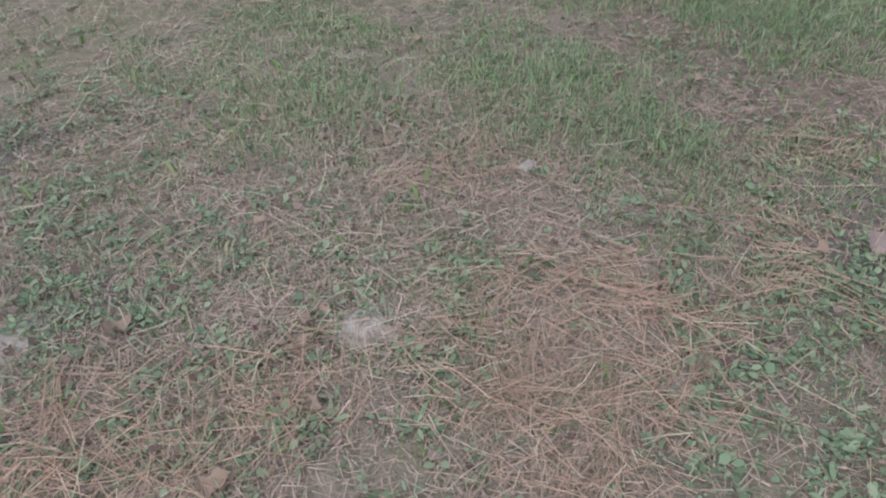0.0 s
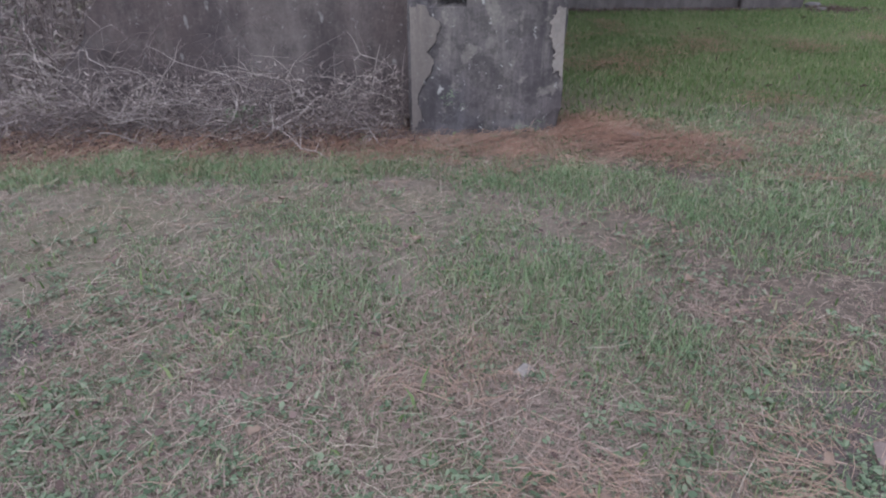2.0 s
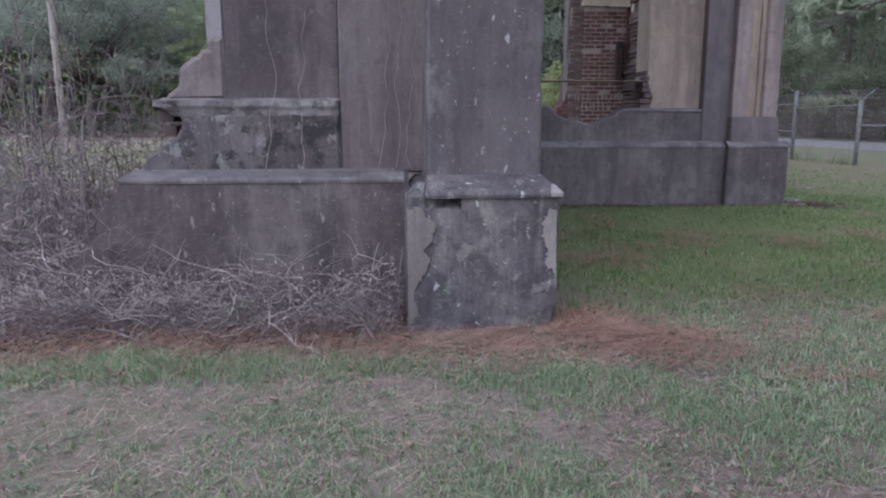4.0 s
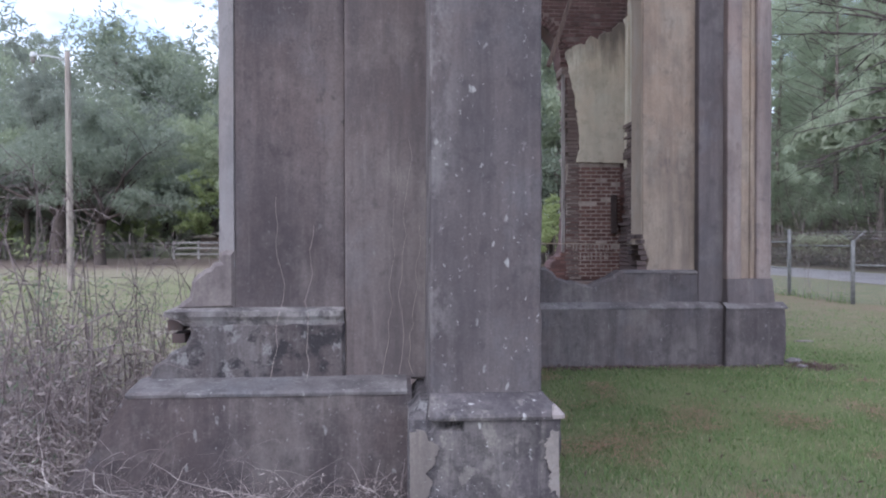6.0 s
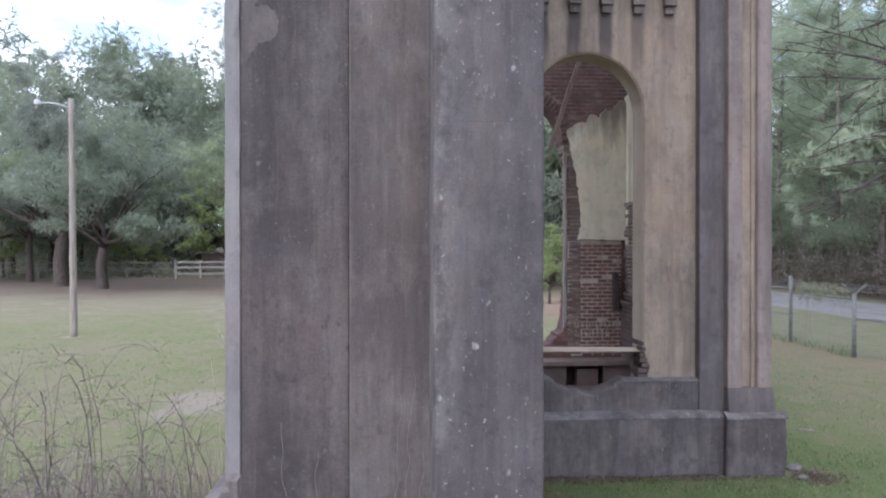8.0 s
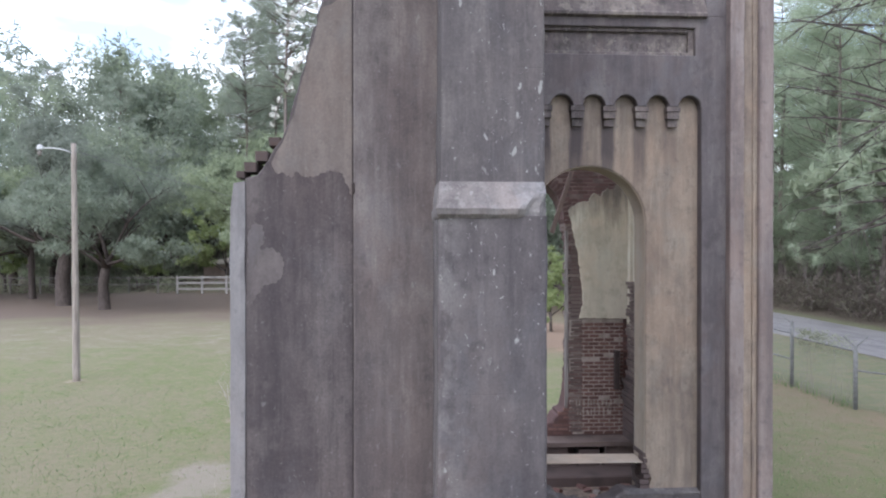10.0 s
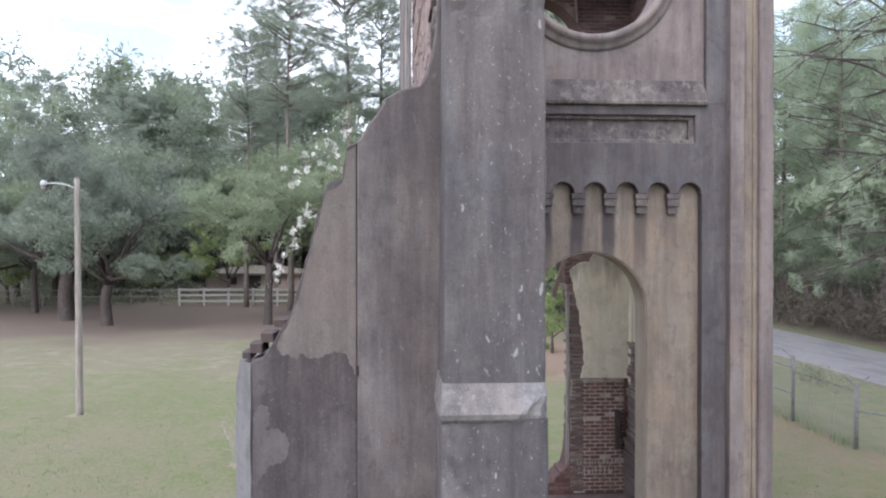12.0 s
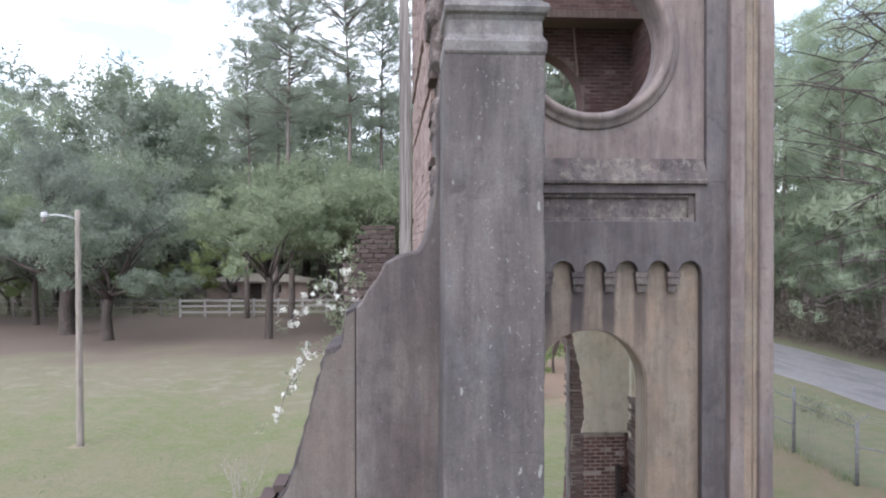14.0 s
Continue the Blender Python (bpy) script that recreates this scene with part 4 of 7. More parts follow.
for k in range(58):
    z = 6.5 + k * 0.078
    y = 5.44 + rnd.uniform(-0.02, 0.03) + (0.10 if k % 2 else 0)
    while y < 9.75:
        w = 0.21
        e = rnd.uniform(-0.006, 0.010)
        gone = (abs(z + 0.03 - 8.66) < 0.045 and y < 9.0) or (abs(z + 0.03 - 9.30) < 0.045 and y > 6.5) or (z > 8.95 and y < 6.0 + (z - 8.95) * 0.4)
        if not gone and rnd.random() > 0.015:
            b.box(face_x(y) - e * 0.5, face_x(y) + 0.06, y, y + w - 0.007, z, z + 0.072)
        y += w
part("brick_face", b.mesh("brick_face"), M["brick_pink"], ret, "pink brick face split by long open cracks")
for k, (y, x, z0, z1, wd) in enumerate(((9.84, -0.005, 6.9, 11.0, 0.022), (9.80, 0.03, 6.6, 11.0, 0.028), (9.74, 0.065, 7.0, 11.0, 0.02), (9.70, 0.09, 6.7, 11.0, 0.018), (9.62, 0.118, 6.8, 10.3, 0.022))):
    b = Bld()
    m = 40
    b.loft([[(x - wd + 0.016 * nz((k, 0, zz), 2.5), y, zz), (x + wd * 0.7 + 0.016 * nz((k, 5, zz), 3), y, zz), (x + wd * 0.7, y + 0.05, zz), (x - wd, y + 0.05, zz)] for zz in [z0 + (z1 - z0) * i / m for i in range(m + 1)]])
    part("timber_strip", b.mesh("timber_strip"), M["timber"], ret, "split grey timber strip")
stub = thing("brick_stub", (-0.5, 11.6, 0), "low ruined brick wall stump behind the church wall", "ruin")
b = Bld()
b.box(-0.95, -0.15, 11.62, 12.1, -0.1, 7.05)
part("core", b.mesh("core"), M["mortar"], stub)
b = Bld()
rnd = random.Random(15)
for k in range(45):
    z = 4.2 + k * 0.078
    x = -1.0 + (0.11 if k % 2 else 0) + max(0, (z - 6.9) * 0.45)
    while x < -0.12:
        b.box(x, min(x + 0.20, -0.1), 11.6 + rnd.uniform(-0.012, 0.008), 11.8, z, z + 0.064)
        x += 0.214
part("brick_face", b.mesh("brick_face"), M["brick_soot"], stub)

# ---- the tower ----
tower = thing("church_tower", (3.4, 10.0, 0), "tall stuccoed church tower with arched opening and round window", "ruin")
TX0, TX1 = 0.86, 5.54
# field with the arched opening, set back behind the frame
opening = [(1.92, 1.0), (3.56, 1.0), (3.58, 1.34), (3.68, 1.42), (3.71, 1.52), (3.66, 1.62), (3.62, 1.75)]
opening = opening + arc(2.77, 5.27, 0.85, 0, 180, 32) + [(1.92, 3.0)]
part("arch_field", plate([[(TX0, 0.8), (4.44, 0.8), (4.44, 7.25), (TX0, 7.25)], opening], 10.07, 10.52, 0.012), M["tan"], tower, "warm tan stucco around the round arch")
# thin liner, paler than the field so the shaded reveal reads lit
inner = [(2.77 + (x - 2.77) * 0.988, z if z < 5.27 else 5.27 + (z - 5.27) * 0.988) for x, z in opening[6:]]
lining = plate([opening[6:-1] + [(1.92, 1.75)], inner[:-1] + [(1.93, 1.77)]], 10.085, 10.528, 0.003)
part("arch_lining", lining, M["lining"], tower, "smooth plaster lining the arch, paled to offset its shade")
# hanging arcade above
comb = [(TX0, 8.3), (4.79, 8.3), (4.79, 0.9), (4.40, 0.9), (4.40, 6.96)]
for k in range(7):
    cx = 4.225 - 0.472 * k
    if cx - 0.2 < TX0:
        break
    comb += arc(cx, 6.97, 0.165, 0, 180, 14)
comb += [(TX0, 6.97)]
hole = [(TX0 + 0.3, 7.72), (4.30, 7.72), (4.30, 8.12), (TX0 + 0.3, 8.12)]
part("arcade_band", plate([comb, hole], 9.93, 10.10, 0.012), M["grey"], tower, "dark stained band with a row of small hanging arches")
part("sunk_panel", plate([[(TX0, 7.6), (4.4, 7.6), (4.4, 8.2), (TX0, 8.2)], [(TX0 + 0.35, 7.775), (4.215, 7.775), (4.215, 8.065), (TX0 + 0.35, 8.065)]], 9.985, 10.08, 0.008), M["band"], tower)
b = Bld()
b.box(TX0 + 0.2, 4.4, 10.035, 10.09, 7.7, 8.15)
part("panel_back", b.mesh("panel_back"), M["band"], tower)
for k in range(6):
    cx = 4.225 - 0.472 * (k + 0.5)
    if cx < TX0 + 0.15:
        break
    b = Bld()
    for (w, z0, z1, d) in ((0.10, 6.905, 6.975, 9.94), (0.088, 6.80, 6.90, 9.955), (0.068, 6.69, 6.795, 10.0)):
        b.box(cx - w, cx + w, d, 10.09, z0, z1)
    part("corbel", b.mesh("corbel"), M["band"], tower, "stepped stucco corbel")
part("ledge", block([(TX0, 4.45, 9.93, 10.3, 8.25), (TX0, 4.46, 9.86, 10.3, 8.27), (TX0, 4.465, 9.855, 10.3, 8.31), (TX0, 4.46, 9.88, 10.3, 8.34), (TX0, 4.45, 9.985, 10.3, 8.64)], 0.06, 0.008, 0.01), M["band"], tower, "weathered sloping ledge")
oc = arc(2.78, 10.345, 1.06, 0, 360, 56)[:-1]
part("window_field", plate([[(TX0, 8.6), (4.46, 8.6), (4.46, 15.0), (TX0, 15.0)], oc], 10.0, 10.5, 0.01), M["rose"], tower, "stucco field round the circular window")
b = Bld()
rg = []
for i in range(72):
    a = 6.2832 * i / 72
    row = []
    for (rr, yy) in ((1.06, 10.02), (1.055, 9.93), (1.07, 9.89), (1.105, 9.865), (1.15, 9.87), (1.185, 9.91), (1.205, 9.94), (1.25, 9.955), (1.285, 9.97), (1.295, 10.01)):
        row.append((2.78 + rr * math.cos(a), yy, 10.345 + rr * math.sin(a)))
    rg.append(row)
rg.append(rg[0])
nn = len(rg[0])
vs = [p for r in rg for p in r]
b.add(vs, [(i * nn + j, (i + 1) * nn + j, (i + 1) * nn + j + 1, i * nn + j + 1) for i in range(72) for j in range(nn - 1)])
part("window_ring", b.mesh("window_ring", True), M["rose"], tower, "round moulded window surround")
# frame strip and ribbed corner pilaster
part("frame_strip", block([(4.462, 4.79, 9.93, 10.4, 8.3), (4.462, 4.79, 9.93, 10.4, 15.0)], 0.12, 0.004, 0.01), M["grey"], tower)
part("pilaster_rib", block([(4.765, 4.985, 9.80, 10.4, 1.22), (4.77, 4.985, 9.80, 10.4, 15.0)], 0.1, 0.005, 0.02), M["rose"], tower)
part("pilaster_groove", block([(4.97, 5.24, 9.885, 10.4, 1.22), (4.97, 5.24, 9.885, 10.4, 15.0)], 0.15, 0.004, 0.01), M["tan"], tower, "tan sunk band between the ribs")
part("pilaster_roll", block([(5.135, 5.175, 9.86, 10.4, 1.22), (5.135, 5.175, 9.86, 10.4, 15.0)], 0.15, 0.002, 0.012), M["tan"], tower)
part("pilaster_rib", block([(5.215, 5.445, 9.82, 10.4, 1.22), (5.215, 5.44, 9.82, 10.4, 15.0)], 0.1, 0.005, 0.04), M["rose"], tower)
part("pilaster_foot", block([(4.755, 5.49, 9.76, 10.4, 0.86), (4.76, 5.475, 9.775, 10.4, 1.06), (4.765, 5.45, 9.80, 10.4, 1.25)], 0.06, 0.006, 0.02), M["grey"], tower, "stained foot of the ribbed pilaster")
# plinth and the sill zone
part("plinth", block([(TX0, 4.73, 9.78, 10.5, -0.1), (TX0, 4.73, 9.78, 10.5, 0.83), (TX0, 4.73, 9.80, 10.5, 0.85), (TX0, 4.73, 9.92, 10.5, 0.905)], 0.08, 0.007, 0.02), M["tower_plinth"], tower, "dark damp-stained plinth")
part("corner_plinth", block([(4.69, 5.60, 9.67, 10.5, -0.1), (4.70, 5.59, 9.67, 10.5, 0.82), (4.71, 5.58, 9.69, 10.5, 0.845), (4.76, 5.50, 9.77, 10.5, 0.90)], 0.08, 0.009, 0.03,
                            [(5.62, 9.67, 0.05, 0.25, 0.03)]), M["tower_plinth"], tower, "dark damp-stained corner plinth")
part("sill_course", plate([rough([(TX0, 1.39), (2.2, 1.39), (2.27, 1.35), (2.34, 1.26), (2.5, 1.20), (2.60, 1.22), (2.72, 1.16), (2.86, 1.14), (2.97, 1.20), (3.06, 1.24), (3.18, 1.31), (3.27, 1.36), (3.5, 1.35), (4.46, 1.335)], 0.06, 0.014, 8) + [(4.46, 0.87), (TX0, 0.87)]], 9.955, 10.3, 0.03), M["tower_plinth"], tower, "sill course with a bite broken out of it")
# tower plinth tops, likewise coloured paler for the sky they catch
for x0, x1, y0, y1 in ((TX0, 4.695, 9.772, 9.93), (4.695, 5.598, 9.662, 9.79)):
    b = Bld()
    b.loft([[(x, y0 + 0.006 * nz((x, y0, 0), 4), 0.822), (x, y0 - 0.001 + 0.006 * nz((x, y0, 0), 4), 0.838), (x, y0 + 0.02, 0.856), (x, y1, 0.912), (x, y1 + 0.03, 0.912), (x, y1 + 0.03, 0.89), (x, y0 + 0.03, 0.83)] for x in np.linspace(x0, x1, 30)])
    part("plinth_ledge", b.mesh("plinth_ledge"), M["ledge"], tower, "weathered top of the plinth, paled for sky light")
for x0, x1, z in ((TX0, 2.18, 1.392), (3.30, 4.458, 1.345)):
    b = Bld()
    b.loft([[(x, 9.95 + 0.008 * nz((x, 3, 0), 5), z - 0.03), (x, 9.944 + 0.008 * nz((x, 3, 0), 5), z - 0.012), (x, 9.965, z + 0.004), (x, 10.08, z + 0.03), (x, 10.09, z - 0.03)] for x in np.linspace(x0, x1, 24)])
    part("sill_top", b.mesh("sill_top"), M["ledge"], tower, "paler, uneven top edge of the sill course")
# side walls, back wall
part("side_wall", block([(4.86, 5.40, 10.4, 15.0, -0.1), (4.86, 5.40, 10.4, 15.0, 8.4)], 0.5, 0.0, 0.01), M["inner"], tower, "plastered inner side wall")
part("upper_side_wall", block([(4.86, 5.40, 10.4, 15.0, 8.4), (4.86, 5.40, 10.4, 15.0, 15.0)], 0.5, 0.0, 0.01), M["brick_mass"], tower, "dark brick inner side wall")
b = Bld()
rnd = random.Random(61)
for k in range(56):
    z = 8.42 + 0.0815 * k
    y = 10.5 + (0.11 if k % 2 else 0)
    while y < 14.35:
        if rnd.random() > 0.04:
            b.box(4.845 + rnd.uniform(-0.005, 0.006), 4.87, y, y + 0.203, z, z + 0.064)
        y += 0.218
part("upper_side_brickwork", b.mesh("upper_side_brickwork"), M["brick_mass"], tower, "dark brick inner side wall")
jag = rough([(3.52, 1.75), (3.56, 2.2), (3.60, 3.3), (3.63, 4.2), (3.58, 5.0), (3.43, 5.5)], 0.09, 0.025, 14)
door = [(1.6, -0.05), (2.85, -0.05), (2.85, 0.98)] + rough([(2.86, 1.0), (2.98, 1.06), (3.10, 1.22), (3.22, 1.26), (3.34, 1.45), (3.46, 1.52)], 0.05, 0.03, 19) + jag + arc(2.55, 5.5, 0.88, 0, 180, 20) + [(1.65, 3.0)]
oc_b = arc(2.77, 10.36, 1.05, 0, 360, 44)[:-1]
back = part("back_wall", plate([[(1.4, -0.1), (4.86, -0.1), (4.86, 15.0), (1.4, 15.0)], door, oc_b], 14.42, 15.0, 0.02), M["brick_mass"], tower, "brick back wall with a ragged doorway and round window")
plas = rough([(3.76, 3.42), (4.80, 3.42)], 0.1, 0.015, 20) + rough([(4.80, 6.36), (4.62, 6.30), (4.48, 6.14), (4.34, 6.16), (4.20, 5.98), (4.06, 6.04), (3.90, 5.86), (3.74, 5.84), (3.54, 5.72)], 0.05, 0.035, 21) + rough([(3.54, 5.72), (3.60, 5.3), (3.70, 4.9), (3.81, 4.2), (3.84, 3.7), (3.76, 3.42)], 0.07, 0.02, 22)[1:-1]
part("plaster", plate([plas], 14.37, 14.43, 0.008), M["inner_soot"], back, "remaining pale lime plaster")
part("plaster", plate([rough([(4.78, 3.4), (4.80, 6.2), (4.76, 6.4)], 0.09, 0.01, 23) + [(4.86, 6.5), (4.86, 2.2)]], 14.25, 14.44, 0.01), M["inner"], back)
part("floor_ledge", block([(1.4, 4.86, 13.9, 14.45, 0.88), (1.4, 4.86, 13.9, 14.45, 0.97)], 0.09, 0.012, 0.02), M["brick_bare"], tower, "worn floor ledge")
b = Bld()
for (x0, x1, z1) in ((1.4, 3.42, 0.88), (3.66, 4.08, 0.80), (4.20, 4.86, 0.88)):
    b.box(x0, x1, 13.98, 14.45, -0.1, z1)
b.box(1.4, 4.86, 13.98, 14.45, -0.1, 0.42)
part("floor_support", b.mesh("floor_support"), M["brick_soot"], tower)
part("floor_step", block([(1.4, 4.86, 13.35, 14.0, -0.1), (1.4, 4.86, 13.35, 14.0, 0.44), (1.4, 4.86, 13.38, 14.0, 0.47)], 0.09, 0.015, 0.02), M["brick_soot"], tower, "worn brick step inside the tower")
b = Bld()
b.box(1.4, 4.86, 10.5, 13.4, -0.1, 0.26)
part("earth_floor", b.mesh("earth_floor"), M["ground_litter"], tower, "earth and rubble floor inside the tower")
rnd = random.Random(38)
for _ in range(90):
    x, y, a = rnd.uniform(1.5, 4.75), rnd.uniform(10.6, 13.3), rnd.uniform(0, 6.28)
    b = Bld()
    b.box(-0.1 * rnd.uniform(0.4, 1), 0.1, -0.05, 0.05, 0.0, 0.064)
    ob = part("brick", b.mesh("brick"), M["brick"] if rnd.random() < 0.75 else M["stone"], tower)
    ob.matrix_world = pose(x, y, 0.255 + rnd.uniform(-0.02, 0.02), rnd.uniform(-18, 18), rnd.uniform(-18, 18), math.degrees(a))
rnd = random.Random(37)
for k in range(40):
    z = 0.97 + k * 0.081
    b = Bld()
    x0 = (4.68 if z < 2.15 else 4.775) + rnd.uniform(-0.03, 0.035)
    b.box(x0, 4.87, 13.62 + rnd.uniform(-0.02, 0.02), 14.42, z, z + 0.066)
    part("brick", b.mesh("brick"), M["brick_soot"] if z < 2.2 else M["brick_bare"], tower)
# block in front of the brick, the slot's darkness put into its colour
b = Bld()
b.box(4.50, 4.60, 14.30, 14.412, 1.95, 2.75)
part("socket", b.mesh("socket"), M["gap"], tower, "near-black block for the dark slot in the wall")
b = Bld()
b.loft([[(3.475 + 0.012 * nz((1, 0, z), 2), 14.42, z), (3.535 + 0.008 * nz((2, 0, z), 3), 14.42, z), (3.535, 14.50, z), (3.475, 14.50, z)] for z in np.linspace(1.55, 5.55, 26)])
part("door_frame", b.mesh("door_frame"), M["timber"], tower, "split grey door frame with nail holes")
b = Bld()
b.tube([(3.0, 13.6, 5.2), (3.62, 13.7, 7.0)], [0.06, 0.055], 4)
part("beam", b.mesh("beam"), M["beam"], tower, "leaning charred timber")
b = Bld()
b.box(1.4, 4.86, 13.7, 14.45, 11.9, 12.05)
b.tube([(3.55, 14.2, 12.0), (3.68, 14.35, 10.9)], 0.03, 5)
part("upper_beam", b.mesh("upper_beam"), M["beam"], tower)
b = Bld()
b.box(3.56, 4.70, 14.414, 14.44, 1.0, 3.42)
part("mortar_bed", b.mesh("mortar_bed"), M["mortar"], back)
part("mortar_bed", plate([[(4.85, 5.5), (4.85, 14.9), (1.42, 14.9), (1.42, 5.5), (1.67, 5.5)] + arc(2.55, 5.5, 0.88, 180, 0, 20), oc_b], 14.416, 14.44, 0.002), M["mortar_dark"], back)
rnd = random.Random(29)
for k in range(54):
    z = 1.05 + k * 0.081
    b = Bld()
    b.box((3.555 if z < 5.2 else 3.47) + rnd.uniform(-0.03, 0.05), 3.66 + 0.16 * min(1.0, max(0.0, 5.4 - z)), 14.40 + rnd.uniform(-0.02, 0.01), 14.9, z, z + 0.062)
    part("brick", b.mesh("brick"), M["brick_bare"], back)
# bricks laid bare at the foot of the arch
for k in range(7):
    z = 1.36 + k * 0.078
    for y0 in (10.10, 10.31):
        b = Bld()
        b.box(3.545 + rnd.uniform(-0.03, 0.03) + 0.012 * k, 3.69 - 0.006 * k + rnd.uniform(-0.02, 0.02) * (y0 < 10.2), (10.062 if y0 < 10.2 else y0) + rnd.uniform(0, 0.012), y0 + 0.195, z, z + 0.062)
        part("brick", b.mesh("brick"), M["brick_soot"], tower)
# brickwork seen over the ragged arch and through the round window, joined
b = Bld()
rnd = random.Random(31)


def in_poly(x, z, poly):
    inside = False
    for (x1, z1), (x2, z2) in zip(poly, poly[1:] + poly[:1]):
        if (z1 > z) != (z2 > z) and x < (x2 - x1) * (z - z1) / (z2 - z1) + x1:
            inside = not inside
    return inside


COURSE = 0.081
for k in range(int((14.0 - 5.3) / COURSE)):
    z = 5.3 + k * COURSE
    x = 1.45 + (0.11 if k % 2 else 0)
    while x < 4.8:
        xm, zm = x + 0.1, z + 0.034
        if not any(in_poly(xx, zm, p) for p in (door, oc_b) for xx in (x, xm, x + 0.2)) and rnd.random() > 0.03 and math.hypot(xm - 2.55, zm - 5.5) > 1.12:
            b.box(x, min(x + 0.205, 4.85), 14.410 + rnd.uniform(-0.006, 0.004), 14.45, z, z + COURSE - 0.022)
        x += 0.218
for k in range(34):
    a = radians(-4 + k * 5.6)
    c, s = math.cos(a), math.sin(a)
    d = 0.028
    for r0, r1 in ((0.89, 0.99), (1.0, 1.1)):
        pts = [(2.55 + r * c - o * s, 5.5 + r * s + o * c) for r, o in ((r0, -d), (r1, -d * 1.1), (r1, d * 1.1), (r0, d))]
        if max(p[0] for p in pts) < 4.85:
            b.add([(x, y, z) for y in (14.395, 14.45) for x, z in pts], [(3, 2, 1, 0), (4, 5, 6, 7), (0, 1, 5, 4), (1, 2, 6, 5), (2, 3, 7, 6), (3, 0, 4, 7)])
part("upper_brickwork", b.mesh("upper_brickwork"), M["brick_mass"], back, "dark sooty brickwork")


# ---- trees ----
def leaves(rs, centres, radii, per, size, flat=0.8, long=1.0, radial=False):
    """Small three-cornered leaves scattered in clumps, or bursting from the clumps' hearts."""
    c = np.repeat(np.asarray(centres), per, 0)
    r = np.repeat(np.asarray(radii), per)
    n = len(c)
    d = rs.normal(size=(n, 3))
    d /= np.linalg.norm(d, axis=1)[:, None]
    p = c + d * (r * rs.rand(n) ** 0.45)[:, None] * np.array([1, 1, flat])
    u = d * np.array([1, 1, flat]) + 0.35 * rs.normal(size=(n, 3)) if radial else rs.normal(size=(n, 3))
    u /= np.linalg.norm(u, axis=1)[:, None]
    w = np.cross(u, rs.normal(size=(n, 3)))
    w /= np.linalg.norm(w, axis=1)[:, None]
    s = size * (0.6 + 0.8 * rs.rand(n))[:, None]
    b3 = s * (0.42 / long)
    t3 = np.stack([p - u * s * long + w * b3 * 0.4, p + w * b3, p + u * s * long - w * b3 * 0.7], 1).reshape(-1, 3)
    return t3, np.arange(n * 3).reshape(-1, 3)


def grow(b, rnd, p, d, length, r, depth, tips, droop=0.0, kids=3, n=5):
    pts, rad = [p.copy()], [r]
    segs = 5
    for i in range(segs):
        d = (d + Vector((rnd.uniform(-1, 1), rnd.uniform(-1, 1), rnd.uniform(-0.8, 0.8))) * 0.22 - Vector((0, 0, droop * 0.12))).normalized()
        p = p + d * (length / segs)
        pts.append(p.copy())
        rad.append(r * (1 - 0.75 * (i + 1) / segs))
        if depth > 0 and i >= 1:
            for _ in range(kids if i == segs - 1 else 1):
                e = Vector((rnd.uniform(-1, 1), rnd.uniform(-1, 1), rnd.uniform(-0.15, 0.7)))
                grow(b, rnd, p, (d * 0.7 + e).normalized(), length * rnd.uniform(0.45, 0.68), rad[-1] * 0.75, depth - 1, tips, droop, kids, max(3, n - 1))
    b.tube(pts if depth else (pts[0], pts[2], pts[5]), rad if depth else (rad[0], rad[2], rad[5]), n if depth else 3)
    if depth <= 1:
        tips.append(tuple(pts[-1]))
        tips.append(tuple(pts[3]))


def broad_tree(name, seed, h, spread, leaf, per, size, label, category="tree", trunk_r=0.35, fork=0.28, depth=2, droop=0.3, skirt=0.13, clump=(0.07, 0.155)):
    rnd, rs = random.Random(seed), np.random.RandomState(seed)
    t = thing(name, (0, 0, 0), label, category)
    b, tips = Bld(), []
    z0 = h * fork
    pts = [Vector((0, 0, -0.3)), Vector((0, 0, 0.05)), Vector((0.012 * h * rnd.uniform(-1, 1), 0.012 * h * rnd.uniform(-1, 1), z0 * 0.5)), Vector((0.022 * h * rnd.uniform(-1, 1), 0.02 * h * rnd.uniform(-1, 1), z0))]
    b.tube(pts, [trunk_r * 1.8, trunk_r * 1.35, trunk_r * 1.12, trunk_r * 0.98], 8)
    for i in range(6):
        a = 6.2832 * (i + rnd.random() * 0.6) / 6
        up = rnd.uniform(0.35, 1.2)
        d = Vector((math.cos(a), math.sin(a), up)).normalized()
        grow(b, rnd, pts[-1] - Vector((0, 0, rnd.uniform(0, z0 * 0.25))), d, spread * (0.62 + 0.25 * rnd.random()) * (1.0 + 0.2 * up), trunk_r * 0.5, depth, tips, droop, 2)
    grow(b, rnd, pts[-1], Vector((0, 0, 1)), (h - z0) * 0.62, trunk_r * 0.55, depth, tips, 0.0, 3)
    part("trunk", b.mesh("trunk", True), M["bark"], t)
    tips = [c for c in tips if c[2] > h * skirt]
    radii = [spread * rnd.uniform(*clump) for _ in tips]
    v, f = leaves(rs, tips, radii, max(2, int(per * 1000 / len(tips))), size, 0.75)
    part("crown", mesh_np("crown", v, f), leaf, t)
    return t


